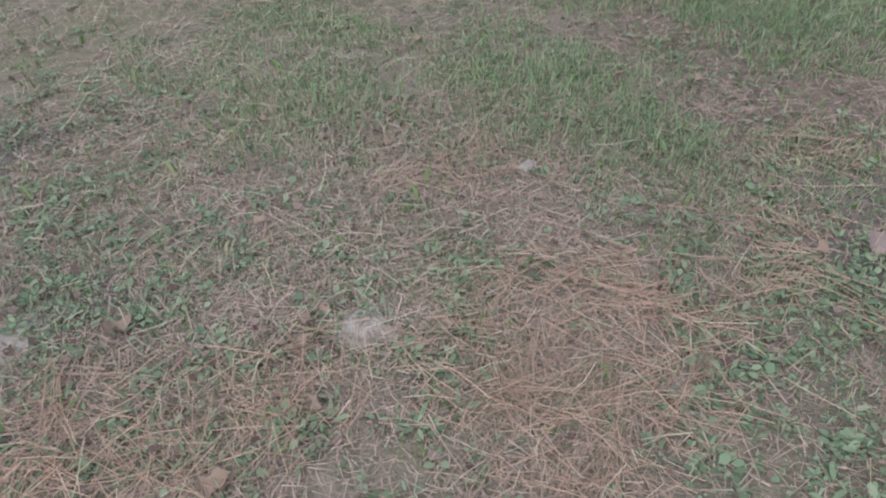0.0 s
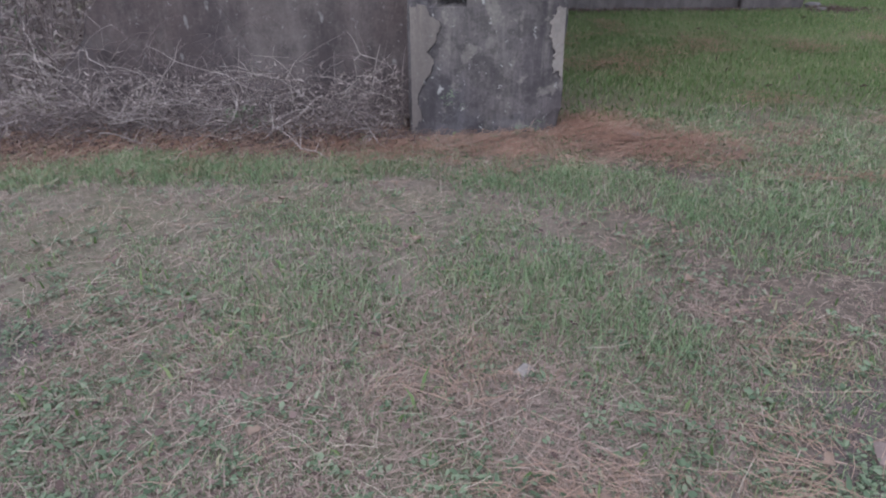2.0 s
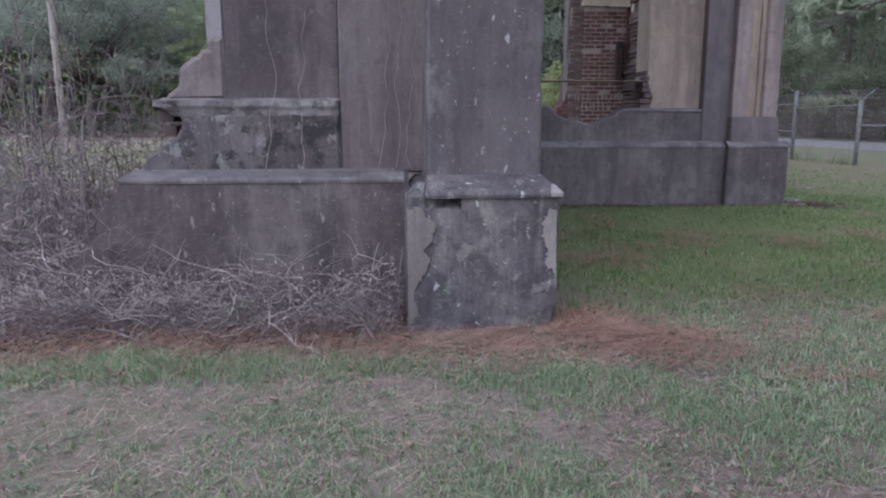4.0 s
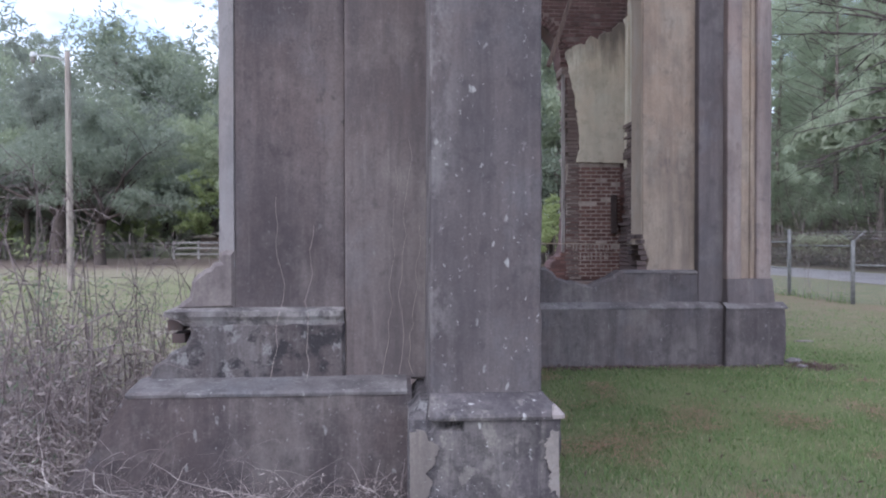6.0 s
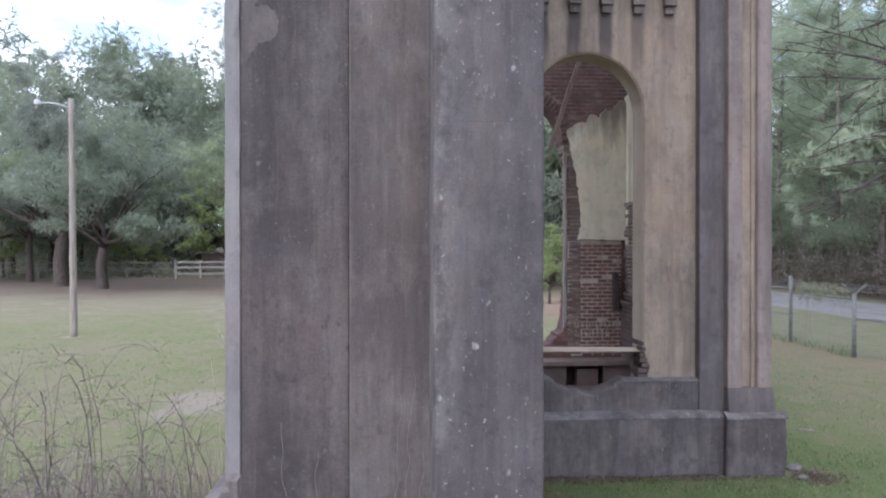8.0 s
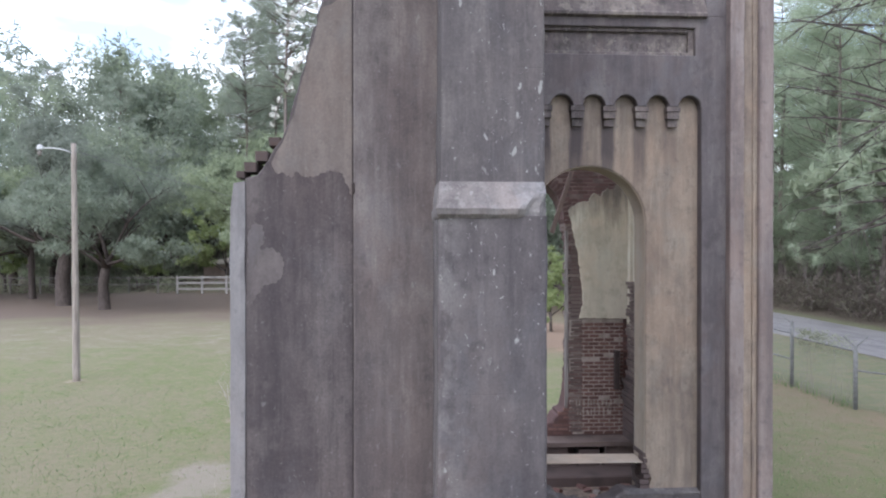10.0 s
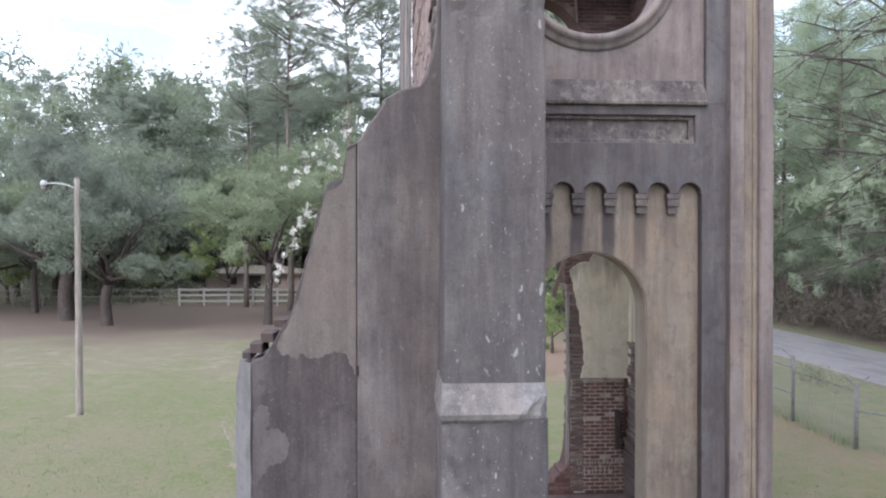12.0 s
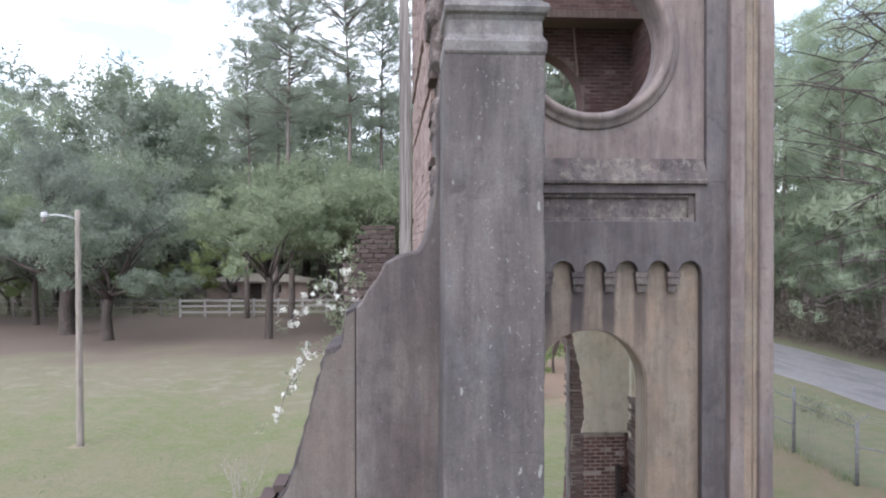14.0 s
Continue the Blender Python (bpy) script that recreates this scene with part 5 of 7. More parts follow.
def pine_tree(name, seed, h, spread, leaf, label, per=26, bare=0.5, size=0.26, loose=False):
    rnd, rs = random.Random(seed), np.random.RandomState(seed)
    t = thing(name, (0, 0, 0), label, "tree")
    b, tips = Bld(), []
    k = 12
    sway = [0.012 * h * math.sin(i * 0.6 + seed) for i in range(k + 1)]
    pts = [Vector((sway[i] * 0.6, sway[i] * 0.4, -0.3 + h * i / k)) for i in range(k + 1)]
    r0 = 0.0088 * h
    b.tube(pts, [r0 * (1.15 - 1.05 * i / k) for i in range(k + 1)], 7)
    z = h * bare
    while z < h * 0.98:
        i = min(k - 1, int((z + 0.3) / h * k))
        base = pts[i].lerp(pts[i + 1], (z + 0.3) / h * k - i)
        u = (z / h - bare) / (1 - bare)
        for _ in range(rnd.choice((1, 2, 2, 3))):
            a = rnd.uniform(0, 6.2832)
            ln = spread * (1.0 - 0.62 * u * u) * (0.55 + 0.45 * min(1.0, u * 3)) * rnd.uniform(0.55, 1.1)
            d = Vector((math.cos(a), math.sin(a), (rnd.uniform(-0.1, 0.5) if loose else 0.15) + 0.5 * u))
            q3 = [base, base + d * ln * 0.4, base + d * ln * 0.75 + Vector((rnd.uniform(-.3, .3), rnd.uniform(-.3, .3), 0.1)), base + d * ln + Vector((0, 0, 0.12 * ln))]
            b.tube(q3, [r0 * 0.26, r0 * 0.18, r0 * 0.10, r0 * 0.04], 4)
            for s in (0.35, 0.45, 0.55, 0.63, 0.7, 0.77, 0.84, 0.9, 0.95, 1.0, 1.04, 1.08) if loose else (0.45, 0.62, 0.75, 0.87, 0.95, 1.0, 1.05):
                if rnd.random() < (0.62 if loose else 0.85):
                    c = q3[0].lerp(q3[3], s) + Vector((rnd.uniform(-1, 1), rnd.uniform(-1, 1), rnd.uniform(-0.3, 0.6))) * (0.32 if loose else 0.20) * ln
                    tips.append(tuple(c))
        z += h * (rnd.uniform(0.007, 0.015) if loose else rnd.uniform(0.010, 0.026))
    part("trunk", b.mesh("trunk", True), M["pine_bark"], t)
    v, f = leaves(rs, tips, [spread * (rnd.uniform(0.05, 0.14) if loose else rnd.uniform(0.10, 0.19)) for _ in tips], max(2, int(per * 1000 / len(tips))), size, 0.6, 2.2 if loose else 1.8, True)
    part("crown", mesh_np("crown", v, f), leaf, t)
    return t


def put(src, x, y, turn, s, group=""):
    c = copy_thing(src, Matrix.Translation((x, y, float(gz(x, y)))) @ Matrix.Rotation(turn, 4, "Z") @ Matrix.Diagonal((s, s, s, 1)))
    return tagged(c, group=group)


oak_a = broad_tree("oak_tree", 1, 15, 7.5, M["oak_grey"], 40, 0.17, "broad grey-green live oak with dark limbs on the lawn", trunk_r=0.50, fork=0.30, skirt=0.27)
oak_b = broad_tree("oak_tree", 2, 13, 6.5, M["oak_leaf"], 34, 0.165, "spreading dark green oak on leaf litter", trunk_r=0.36, fork=0.32, skirt=0.30)
oak_c = broad_tree("oak_tree", 3, 11.5, 6.0, M["oak_light"], 32, 0.15, "rounded light green oak on the lawn's edge", trunk_r=0.26, fork=0.42, skirt=0.46)
small = broad_tree("understory_tree", 5, 6.5, 3.4, M["fresh_leaf"], 5.5, 0.17, "small fresh green tree under the oaks", trunk_r=0.11, fork=0.25, droop=0.1, depth=1)
pine_a = pine_tree("pine_tree", 7, 30, 5.2, M["pine_leaf"], "tall pine with an open, tufted crown", 44, 0.58, 0.10, True)
pine_b = pine_tree("pine_tree", 8, 26, 4.4, M["pine_leaf"], "tall pine with a dense crown", 14, 0.28, 0.21)
wood_a = broad_tree("woodland_tree", 11, 20, 7.0, M["wood_leaf"], 14.5, 0.28, "tall leafy tree in the dense wood", trunk_r=0.32, fork=0.3, clump=(0.14, 0.26))
wood_b = broad_tree("woodland_tree", 12, 17, 6.0, M["oak_leaf"], 13.5, 0.28, "dull green tree in the dense wood", trunk_r=0.26, fork=0.22, clump=(0.14, 0.26))
pine_c = pine_tree("pine_tree", 9, 24, 5.4, M["pine_light"], "light green pine at the road's edge", 25, 0.13, 0.14)
back_a = broad_tree("woodland_tree", 13, 20, 7.0, M["wood_leaf"], 6, 0.40, "tall leafy tree deep in the wood", trunk_r=0.3, fork=0.3, depth=1)
back_b = pine_tree("pine_tree", 14, 26, 4.6, M["pine_leaf"], "pine deep in the wood", 4.5, 0.36, 0.36)

def bare_tree(name, seed, h, label):
    rnd = random.Random(seed)
    t = thing(name, (0, 0, 0), label, "tree")
    b, tips = Bld(), []
    grow(b, rnd, Vector((0, 0, -0.3)), Vector((0, 0, 1)), h * 0.75, 0.075, 3, tips, 0.0, 2)
    part("trunk", b.mesh("trunk"), M["bare"], t)
    return t


bare_a = bare_tree("bare_tree", 31, 11, "leafless grey tree at the wood's edge")
bare_b = bare_tree("bare_tree", 34, 9, "leafless grey tree at the wood's edge")
for src, x, y, a, s in ((bare_a, 33.0, 48, 0, 0.8), (bare_b, 32.4, 53, 1, 0.8), (bare_a, 34.5, 57, 2, 1.1), (bare_b, 35.0, 51, 3, 1.1)):
    put(src, x, y, a, s, "bare trees by the road")
# oaks along the far side of the lawn
LAWN = "oaks on the lawn"
for src, x, y, a, s in ((oak_a, -27.3, 59.2, 0.3, 1.0), (oak_b, -22.5, 55.3, 1.9, 0.92), (oak_c, -10.3, 55.3, 4.0, 1.0), (oak_b, -38.0, 66.0, 3.1, 1.0), (oak_a, -34.0, 74.0, 2.0, 0.9),
                         (oak_b, -46.0, 64.0, 5.2, 1.05), (oak_c, -33.5, 66.5, 0.9, 1.0), (oak_c, -5.5, 65.0, 5.0, 1.25), (oak_c, -3.0, 58.0, 0.4, 1.1), (oak_b, 1.5, 76.0, 2.2, 1.1)):
    put(src, x, y, a, s, LAWN)
for x, y, a, s in ((-19.0, 79.0, 0.4, 1.5), (-29.0, 80.0, 3.0, 0.9), (3.0, 60.0, 5.5, 0.9), (6.5, 34.0, 1.2, 0.5), (8.8, 40.0, 3.3, 0.7), (10.0, 52.0, 0.1, 0.9), (-41.0, 76.0, 1.9, 1.2), (-2.5, 77.0, 0.6, 1.2)):
    put(small, x, y, a, s)
# tall pines standing over the wood
for src, x, y, a, s in ((pine_a, -15.2, 71.0, 3.7, 0.90), (pine_a, -13.0, 75.0, 1.6, 1.0), (pine_a, -10.3, 66.0, 0.5, 1.08), (pine_a, -5.0, 66.0, 2.8, 1.12), (pine_a, -1.9, 72.0, 4.4, 1.1), (pine_a, 14.5, 62.0, 1.1, 1.1), (pine_b, 17.0, 69.0, 3.1, 1.3), (pine_a, 20.5, 75.0, 5.1, 1.15)):
    put(src, x, y, a, s, "tall pines")
rnd = random.Random(77)
WOOD = "trees of the wood"
def tall(src, metres):
    return metres / max(v.co.z for v in src.children[1].data.vertices)


for row, (y0, step) in enumerate(((105, 3.5), (114, 7.0))):
    x = -95.0 + row * 2
    while x < 62:
        src = rnd.choice((wood_a, wood_b, wood_a, pine_b, wood_a) if row == 0 and -60 < x < 6 else (back_a, back_b, back_a))
        high = 30.5 + rnd.uniform(-1.6, 1.4) + 1.5 * row
        put(src, x + rnd.uniform(-1.5, 1.5), y0 + rnd.uniform(-3, 3), rnd.uniform(0, 6.3), tall(src, high), WOOD)
        x += step if abs(x + 23) < 30 else step * 2.4
# the wood beyond the road, thickest where it can be seen
for x0, y, src, m in ((35.5, 49, pine_c, 25), (35.0, 54, pine_c, 28), (36.5, 59, pine_c, 27), (35.8, 64, pine_c, 29), (42.5, 61, pine_c, 25), (43.5, 69, pine_c, 26), (42.0, 77, pine_c, 27),
                      (53, 74, back_b, 28), (54, 81, back_a, 28), (55, 89, back_b, 29), (48, 67, back_a, 27), (49, 79, back_b, 28)):
    put(src, x0 + rnd.uniform(-0.8, 0.8), y + rnd.uniform(-0.8, 0.8), rnd.uniform(0, 6.3), tall(src, m), WOOD)
for row, x0 in enumerate((38.0, 47.0)):
    y = -8.0
    while y < 45:
        src = rnd.choice((back_a, back_b))
        put(src, x0 + rnd.uniform(-1.5, 2.5), y + rnd.uniform(-2, 2), rnd.uniform(0, 6.3), tall(src, rnd.uniform(22, 26) + 2.5 * row), WOOD)
        y += 7.5
for src, x, y, a, m in ((wood_a, -33, 80, 0.2, 17.5), (wood_b, -39.5, 83, 1.7, 18), (wood_b, -30.5, 90, 2.9, 22.5), (wood_a, -9.0, 90, 4.0, 20), (wood_a, -5.0, 82.5, 5.2, 19), (wood_a, -0.5, 80, 0.9, 19.5), (wood_a, 3.0, 82, 2.1, 20), (wood_a, -20.0, 104, 3.3, 24), (wood_a, -45.5, 86, 5.8, 24), (pine_b, -35.5, 92, 1.0, 26), (wood_a, -27.0, 106, 2.2, 31), (wood_b, -40.5, 106, 4.2, 31), (wood_b, 12.5, 60, 1.3, 17), (wood_a, 15.5, 68, 3.4, 23), (wood_b, 9.5, 72, 5.0, 20), (wood_a, 13.5, 65, 0.3, 27), (wood_a, 19.0, 67, 4.4, 27)):
    put(src, x, y, a, tall(src, m), WOOD)
for o in (oak_a, oak_b, oak_c, small, pine_a, pine_b, wood_a, wood_b, pine_c, back_a, back_b, bare_a, bare_b):
    for c in (*o.children, o):
        bpy.data.objects.remove(c)
# thickets at the foot of the wood
rs = np.random.RandomState(5)
for name, n, cx, wx, cy, wy, hh, mat, size in (("undergrowth", 1150, 37.0, 6.2, 56, 20, 2.2, "thicket_leaf", 0.12), ("undergrowth", 500, 40, 5.0, 62, 22, 5.0, "shrub", 0.17), ("undergrowth", 60, -25, 22, 79, 6.0, 1.0, "shrub", 0.16), ("undergrowth", 90, -30, 24, 73.8, 0.6, 0.5, "shrub", 0.10),
                                               ("undergrowth", 1700, -10, 100, 131, 3, 6.0, "thicket_leaf", 1.0), ("undergrowth", 800, -20, 60, 121, 4, 3.0, "shrub", 0.7), ("undergrowth", 800, -25, 50, 128, 2, 9.0, "shrub", 1.1), ("undergrowth", 900, 62, 3, 30, 80, 9.0, "shrub", 1.0), ("undergrowth", 420, -45, 19, 87, 3.0, 7.0, "wood_leaf", 0.24)):
    px, py = cx + wx * (2 * rs.rand(n) - 1), cy + wy * (2 * rs.rand(n) - 1)
    c = np.stack([px, py, hh * rs.rand(n) ** 1.2 + 0.2], -1)
    v, f = leaves(rs, c, 0.6 + 0.9 * rs.rand(n), (66 if size < 0.2 else 46) if size < 0.5 else 16, size, 0.8)
    solo(name, mesh_np(name, v, f), M[mat], "dense dark undergrowth along the wood's edge", "shrubs", kind="stuff")
b = Bld()
rnd = random.Random(55)
for _ in range(230):
    if rnd.random() < 0.35:
        x, y = rnd.uniform(32.5, 44), rnd.uniform(42, 82)
    else:
        x, y = rnd.uniform(-80, 30), rnd.uniform(98, 110)
    h = rnd.uniform(3, 11)
    p = Vector((x, y, -0.3))
    pts = [p]
    d = Vector((rnd.uniform(-.25, .25), rnd.uniform(-.25, .25), 1))
    for i in range(5):
        d = (d + Vector((rnd.uniform(-.2, .2), rnd.uniform(-.2, .2), 0))).normalized()
        pts.append(pts[-1] + d * h / 5)
    r = rnd.uniform(0.03, 0.10)
    b.tube(pts, [r * (1 - 0.16 * i) for i in range(6)], 5)
solo("saplings", b.mesh("saplings"), M["twig"], "thin grey saplings in the wood", "saplings", kind="stuff")

# pine on the verge whose long limbs hang across the view of the road
limb = thing("roadside_pine", (22.2, 23.6, -0.2), "pine beside the road with long bare drooping limbs", "tree")
b, twigs, tips = Bld(), Bld(), []
rnd, rs = random.Random(88), np.random.RandomState(88)
b.tube([(22.2, 23.6, -0.5), (22.15, 23.6, 4), (22.2, 23.7, 10), (22.3, 23.6, 17), (22.2, 23.6, 23)], [0.34, 0.27, 0.22, 0.14, 0.03], 9)
part("trunk", b.mesh("trunk", True), M["pine_bark"], limb)
for k in range(44):
    z = 6.0 + 0.37 * k
    a = radians(rnd.uniform(95, 185)) if k % 3 else rnd.uniform(0, 6.28)
    ln = rnd.uniform(6.0, 10.5) * (1 - 0.25 * k / 44)
    p, d = Vector((22.2, 23.6, z)), Vector((math.cos(a), math.sin(a), 0.10))
    pts = [p.copy()]
    for i in range(10):
        d = (d + Vector((rnd.uniform(-.24, .24), rnd.uniform(-.24, .24), rnd.uniform(-.24, .20)))).normalized()
        p = p + d * ln / 10
        pts.append(p.copy())
        if i > 2:
            for _ in range(rnd.choice((1, 2))):
                e = (d + Vector((rnd.uniform(-1, 1), rnd.uniform(-1, 1), rnd.uniform(-.7, .6)))).normalized()
                l2 = rnd.uniform(0.4, 1.5)
                q3 = [p, p + e * l2 * 0.5 + Vector((0, 0, rnd.uniform(-.1, .1))), p + e * l2 + Vector((0, 0, rnd.uniform(-.25, .1)))]
                twigs.tube(q3, [0.024, 0.016, 0.007], 3)
                if rnd.random() < 0.5:
                    tips.append(tuple(q3[2]))
    twigs.tube(pts, [0.085 * (1 - 0.08 * i) for i in range(11)], 5)
part("limb", twigs.mesh("limbs"), M["limb"], limb)
v, f = leaves(rs, tips, [0.30] * len(tips), 22, 0.12, 0.8, 2.4)
part("crown", mesh_np("crown", v, f), M["pine_light"], limb)

# ---- lamp pole ----
pole = thing("light_pole", (-11.75, 26.3, 0), "weathered wooden light pole with a lamp arm on the lawn", "street lamp")
b = Bld()
b.loft([[(-11.72 - 0.08 * t + 0.11 * (1.2 - 0.4 * t) * math.cos(0.5236 * j), 26.3 + 0.11 * (1.2 - 0.4 * t) * math.sin(0.5236 * j), -0.4 + 9.05 * t) for j in range(12)] for t in [i / 14 for i in range(15)]])
part("shaft", b.mesh("shaft", True), M["pole"], pole)
b = Bld()
b.tube([(-11.82, 26.25, 8.28), (-12.1, 26.2, 8.40), (-12.45, 26.1, 8.45), (-12.75, 26.05, 8.44)], 0.028, 6)
part("arm", b.mesh("arm", True), M["lamp"], pole)
b = Bld()
b.loft([[(-12.85 + r * math.cos(0.7854 * j), 26.03 + r * math.sin(0.7854 * j), z) for j in range(8)] for r, z in ((0.03, 8.56), (0.09, 8.54), (0.12, 8.46), (0.12, 8.38), (0.08, 8.36))])
part("lamp_head", b.mesh("lamp_head"), M["lamp"], pole, "small grey lamp head")
b = Bld()
b.loft([[(-12.86 + r * math.cos(0.7854 * j), 26.03 + r * math.sin(0.7854 * j), z) for j in range(8)] for r, z in ((0.06, 8.36), (0.08, 8.27), (0.07, 8.18), (0.03, 8.15))])
part("lens", b.mesh("lens", True), M["stone"], pole, "clouded lamp lens")
b = Bld()
pts = []
for i in range(25):
    t = i / 24
    pts.append((-11.7 + 15.7 * t, 26.4 + 46 * t, 8.35 - 1.2 * t - 2.6 * math.sin(math.pi * t) * 0.45))
b.tube(pts, 0.012, 4)
solo("overhead_cable", b.mesh("overhead_cable"), M["wire"], "thin dark cable running from the pole to the trees", "cable")

# ---- pale board fence across the lawn ----
def rail_run(name, label, x0, x1, y, step, post_r, heights, rail_h, mat):
    f = thing(name, (x0, y, float(gz(x0, y))), label, "fence")
    top = max(heights) + rail_h
    pm = block([(-post_r, post_r, -post_r, post_r, -0.2), (-post_r, post_r, -post_r, post_r, top)], 0.3, 0.006, 0.01)
    pm.materials.append(mat)
    rm = block([(-step / 2, step / 2, -0.025, 0.025, -rail_h / 2), (-step / 2, step / 2, -0.025, 0.025, rail_h / 2)], 0.4, 0.005, 0.005)
    rm.materials.append(mat)
    for k in range(int((x1 - x0) / step) + 1):
        p = new("post", pm)
        p.parent = f
        p.location = (k * step, 0, 0)
        if (k + 0.5) * step < x1 - x0:
            for z in heights:
                p = new("rail", rm)
                p.parent = f
                p.matrix_basis = pose((k + 0.5) * step, -post_r - 0.03, z, 0, 0.35 * math.sin(k * 2.7 + z * 3), 0)


rail_run("board_fence", "pale weathered three-board fence in front of a house", -22.3, -5.0, 72.4, 2.45, 0.11, (1.66, 1.12, 0.50), 0.19, M["fence_wood"])
# thinner run whose darker wood holds the tree shade
rail_run("rail_fence", "thin rail fence, the oaks' shade put into its grey wood", -65.0, -22.7, 73.0, 2.9, 0.07, (1.62, 0.95), 0.09, M["shaded_rail"])
# picnic table beyond the rail fence
BX, BY = -28.0, 77.0
bench = thing("picnic_table", (BX, BY, 0), "plain dark picnic table beyond the rail fence", "table")
for nm, x0, x1, y0, y1, z0, z1 in (("tabletop", -0.9, 0.9, -0.4, 0.4, 0.72, 0.77), ("seat", -0.9, 0.9, -0.9, -0.6, 0.42, 0.46), ("seat", -0.9, 0.9, 0.6, 0.9, 0.42, 0.46), ("leg", -0.6, -0.5, -0.8, 0.8, -0.1, 0.42),
                                   ("leg", 0.5, 0.6, -0.8, 0.8, -0.1, 0.42), ("leg", -0.6, -0.5, -0.2, 0.2, 0.42, 0.72), ("leg", 0.5, 0.6, -0.2, 0.2, 0.42, 0.72)):
    part(nm, block([(BX + x0, BX + x1, BY + y0, BY + y1, z0), (BX + x0, BX + x1, BY + y0, BY + y1, z1)], 0.3, 0.004, 0.01), M["beam"], bench)

# ---- low house behind the board fence ----
house = thing("house", (-19.0, 97.0, 0), "low tan house with a shallow roof among the trees", "house")
HX0, HX1, HY0, HY1 = -26.6, -12.0, 94.5, 101.5
b = Bld()
b.box(HX0 + 0.7, HX1 - 0.5, HY0 + 0.8, HY1 - 0.6, -0.2, 2.5)
part("wall", b.mesh("wall"), M["house_wall"], house, "tan rendered wall")
b = Bld()
b.add([(HX0, HY0, 2.45), (HX1, HY0, 2.45), (HX1, HY1, 2.45), (HX0, HY1, 2.45), (HX0 + 4.2, (HY0 + HY1) / 2, 3.35), (HX1 - 4.2, (HY0 + HY1) / 2, 3.35),
       (HX0, HY0, 2.28), (HX1, HY0, 2.28), (HX1, HY1, 2.28), (HX0, HY1, 2.28)],
      [(0, 1, 5, 4), (1, 2, 5), (2, 3, 4, 5), (3, 0, 4), (6, 7, 1, 0), (7, 8, 2, 1), (8, 9, 3, 2), (9, 6, 0, 3), (9, 8, 7, 6)])
part("roof", b.mesh("roof"), M["house_roof"], house, "weathered tan shingle roof")
for x0, x1, z0, z1, nm in ((-20.2, -18.6, 0.0, 2.1, "door"), (-17.3, -16.0, 0.9, 1.9, "window"), (-23.0, -21.8, 0.9, 1.9, "window")):
    b = Bld()
    b.box(x0, x1, HY0 + 0.74, HY0 + 0.82, z0, z1)
    w_ = part(nm, b.mesh(nm), M["gap"], house, "dark " + nm)
    b = Bld()
    for q0, q1, r0, r1 in ((x0 - 0.08, x0, z0, z1 + 0.08), (x1, x1 + 0.08, z0, z1 + 0.08), (x0, x1, z1, z1 + 0.08)):
        b.box(q0, q1, HY0 + 0.72, HY0 + 0.82, r0, r1)
    part("frame", b.mesh("frame"), M["fence_wood"], w_)

# ---- chain-link fence by the road ----
wire_fence = thing("chain_link_fence", (14.3, 21, -0.2), "galvanised chain-link fence with barbed wire arms, overgrown with vines", "fence")
posts = [(14.3, 31.6), (14.3, 28.1), (14.3, 24.6), (14.3, 21.05), (16.1, 18.6), (17.9, 16.1), (19.7, 13.6)]
for i, (x, y) in enumerate(posts):
    g = float(gz(x, y))
    b = Bld()
    b.tube([(x, y, g - 0.2), (x, y, g + (2.38 if i == 2 else 1.98)), (x, y, g + (2.41 if i == 2 else 2.0))], [0.066 if i in (2, 3) else 0.04] * 2 + [0.02], 8)
    po = part("post", b.mesh("post", True), M["galv"], wire_fence)
    b = Bld()
    b.tube([(x, y, g + (2.3 if i == 2 else 1.95)), (x - 0.34, y + 0.12, g + (2.60 if i == 2 else 2.30))], 0.016, 5)
    if i == 3:
        b.tube([(x, y, g + 1.95), (x + 0.34, y - 0.10, g + 2.30)], 0.022, 5)
    part("wire_arm", b.mesh("wire_arm"), M["galv"], po)
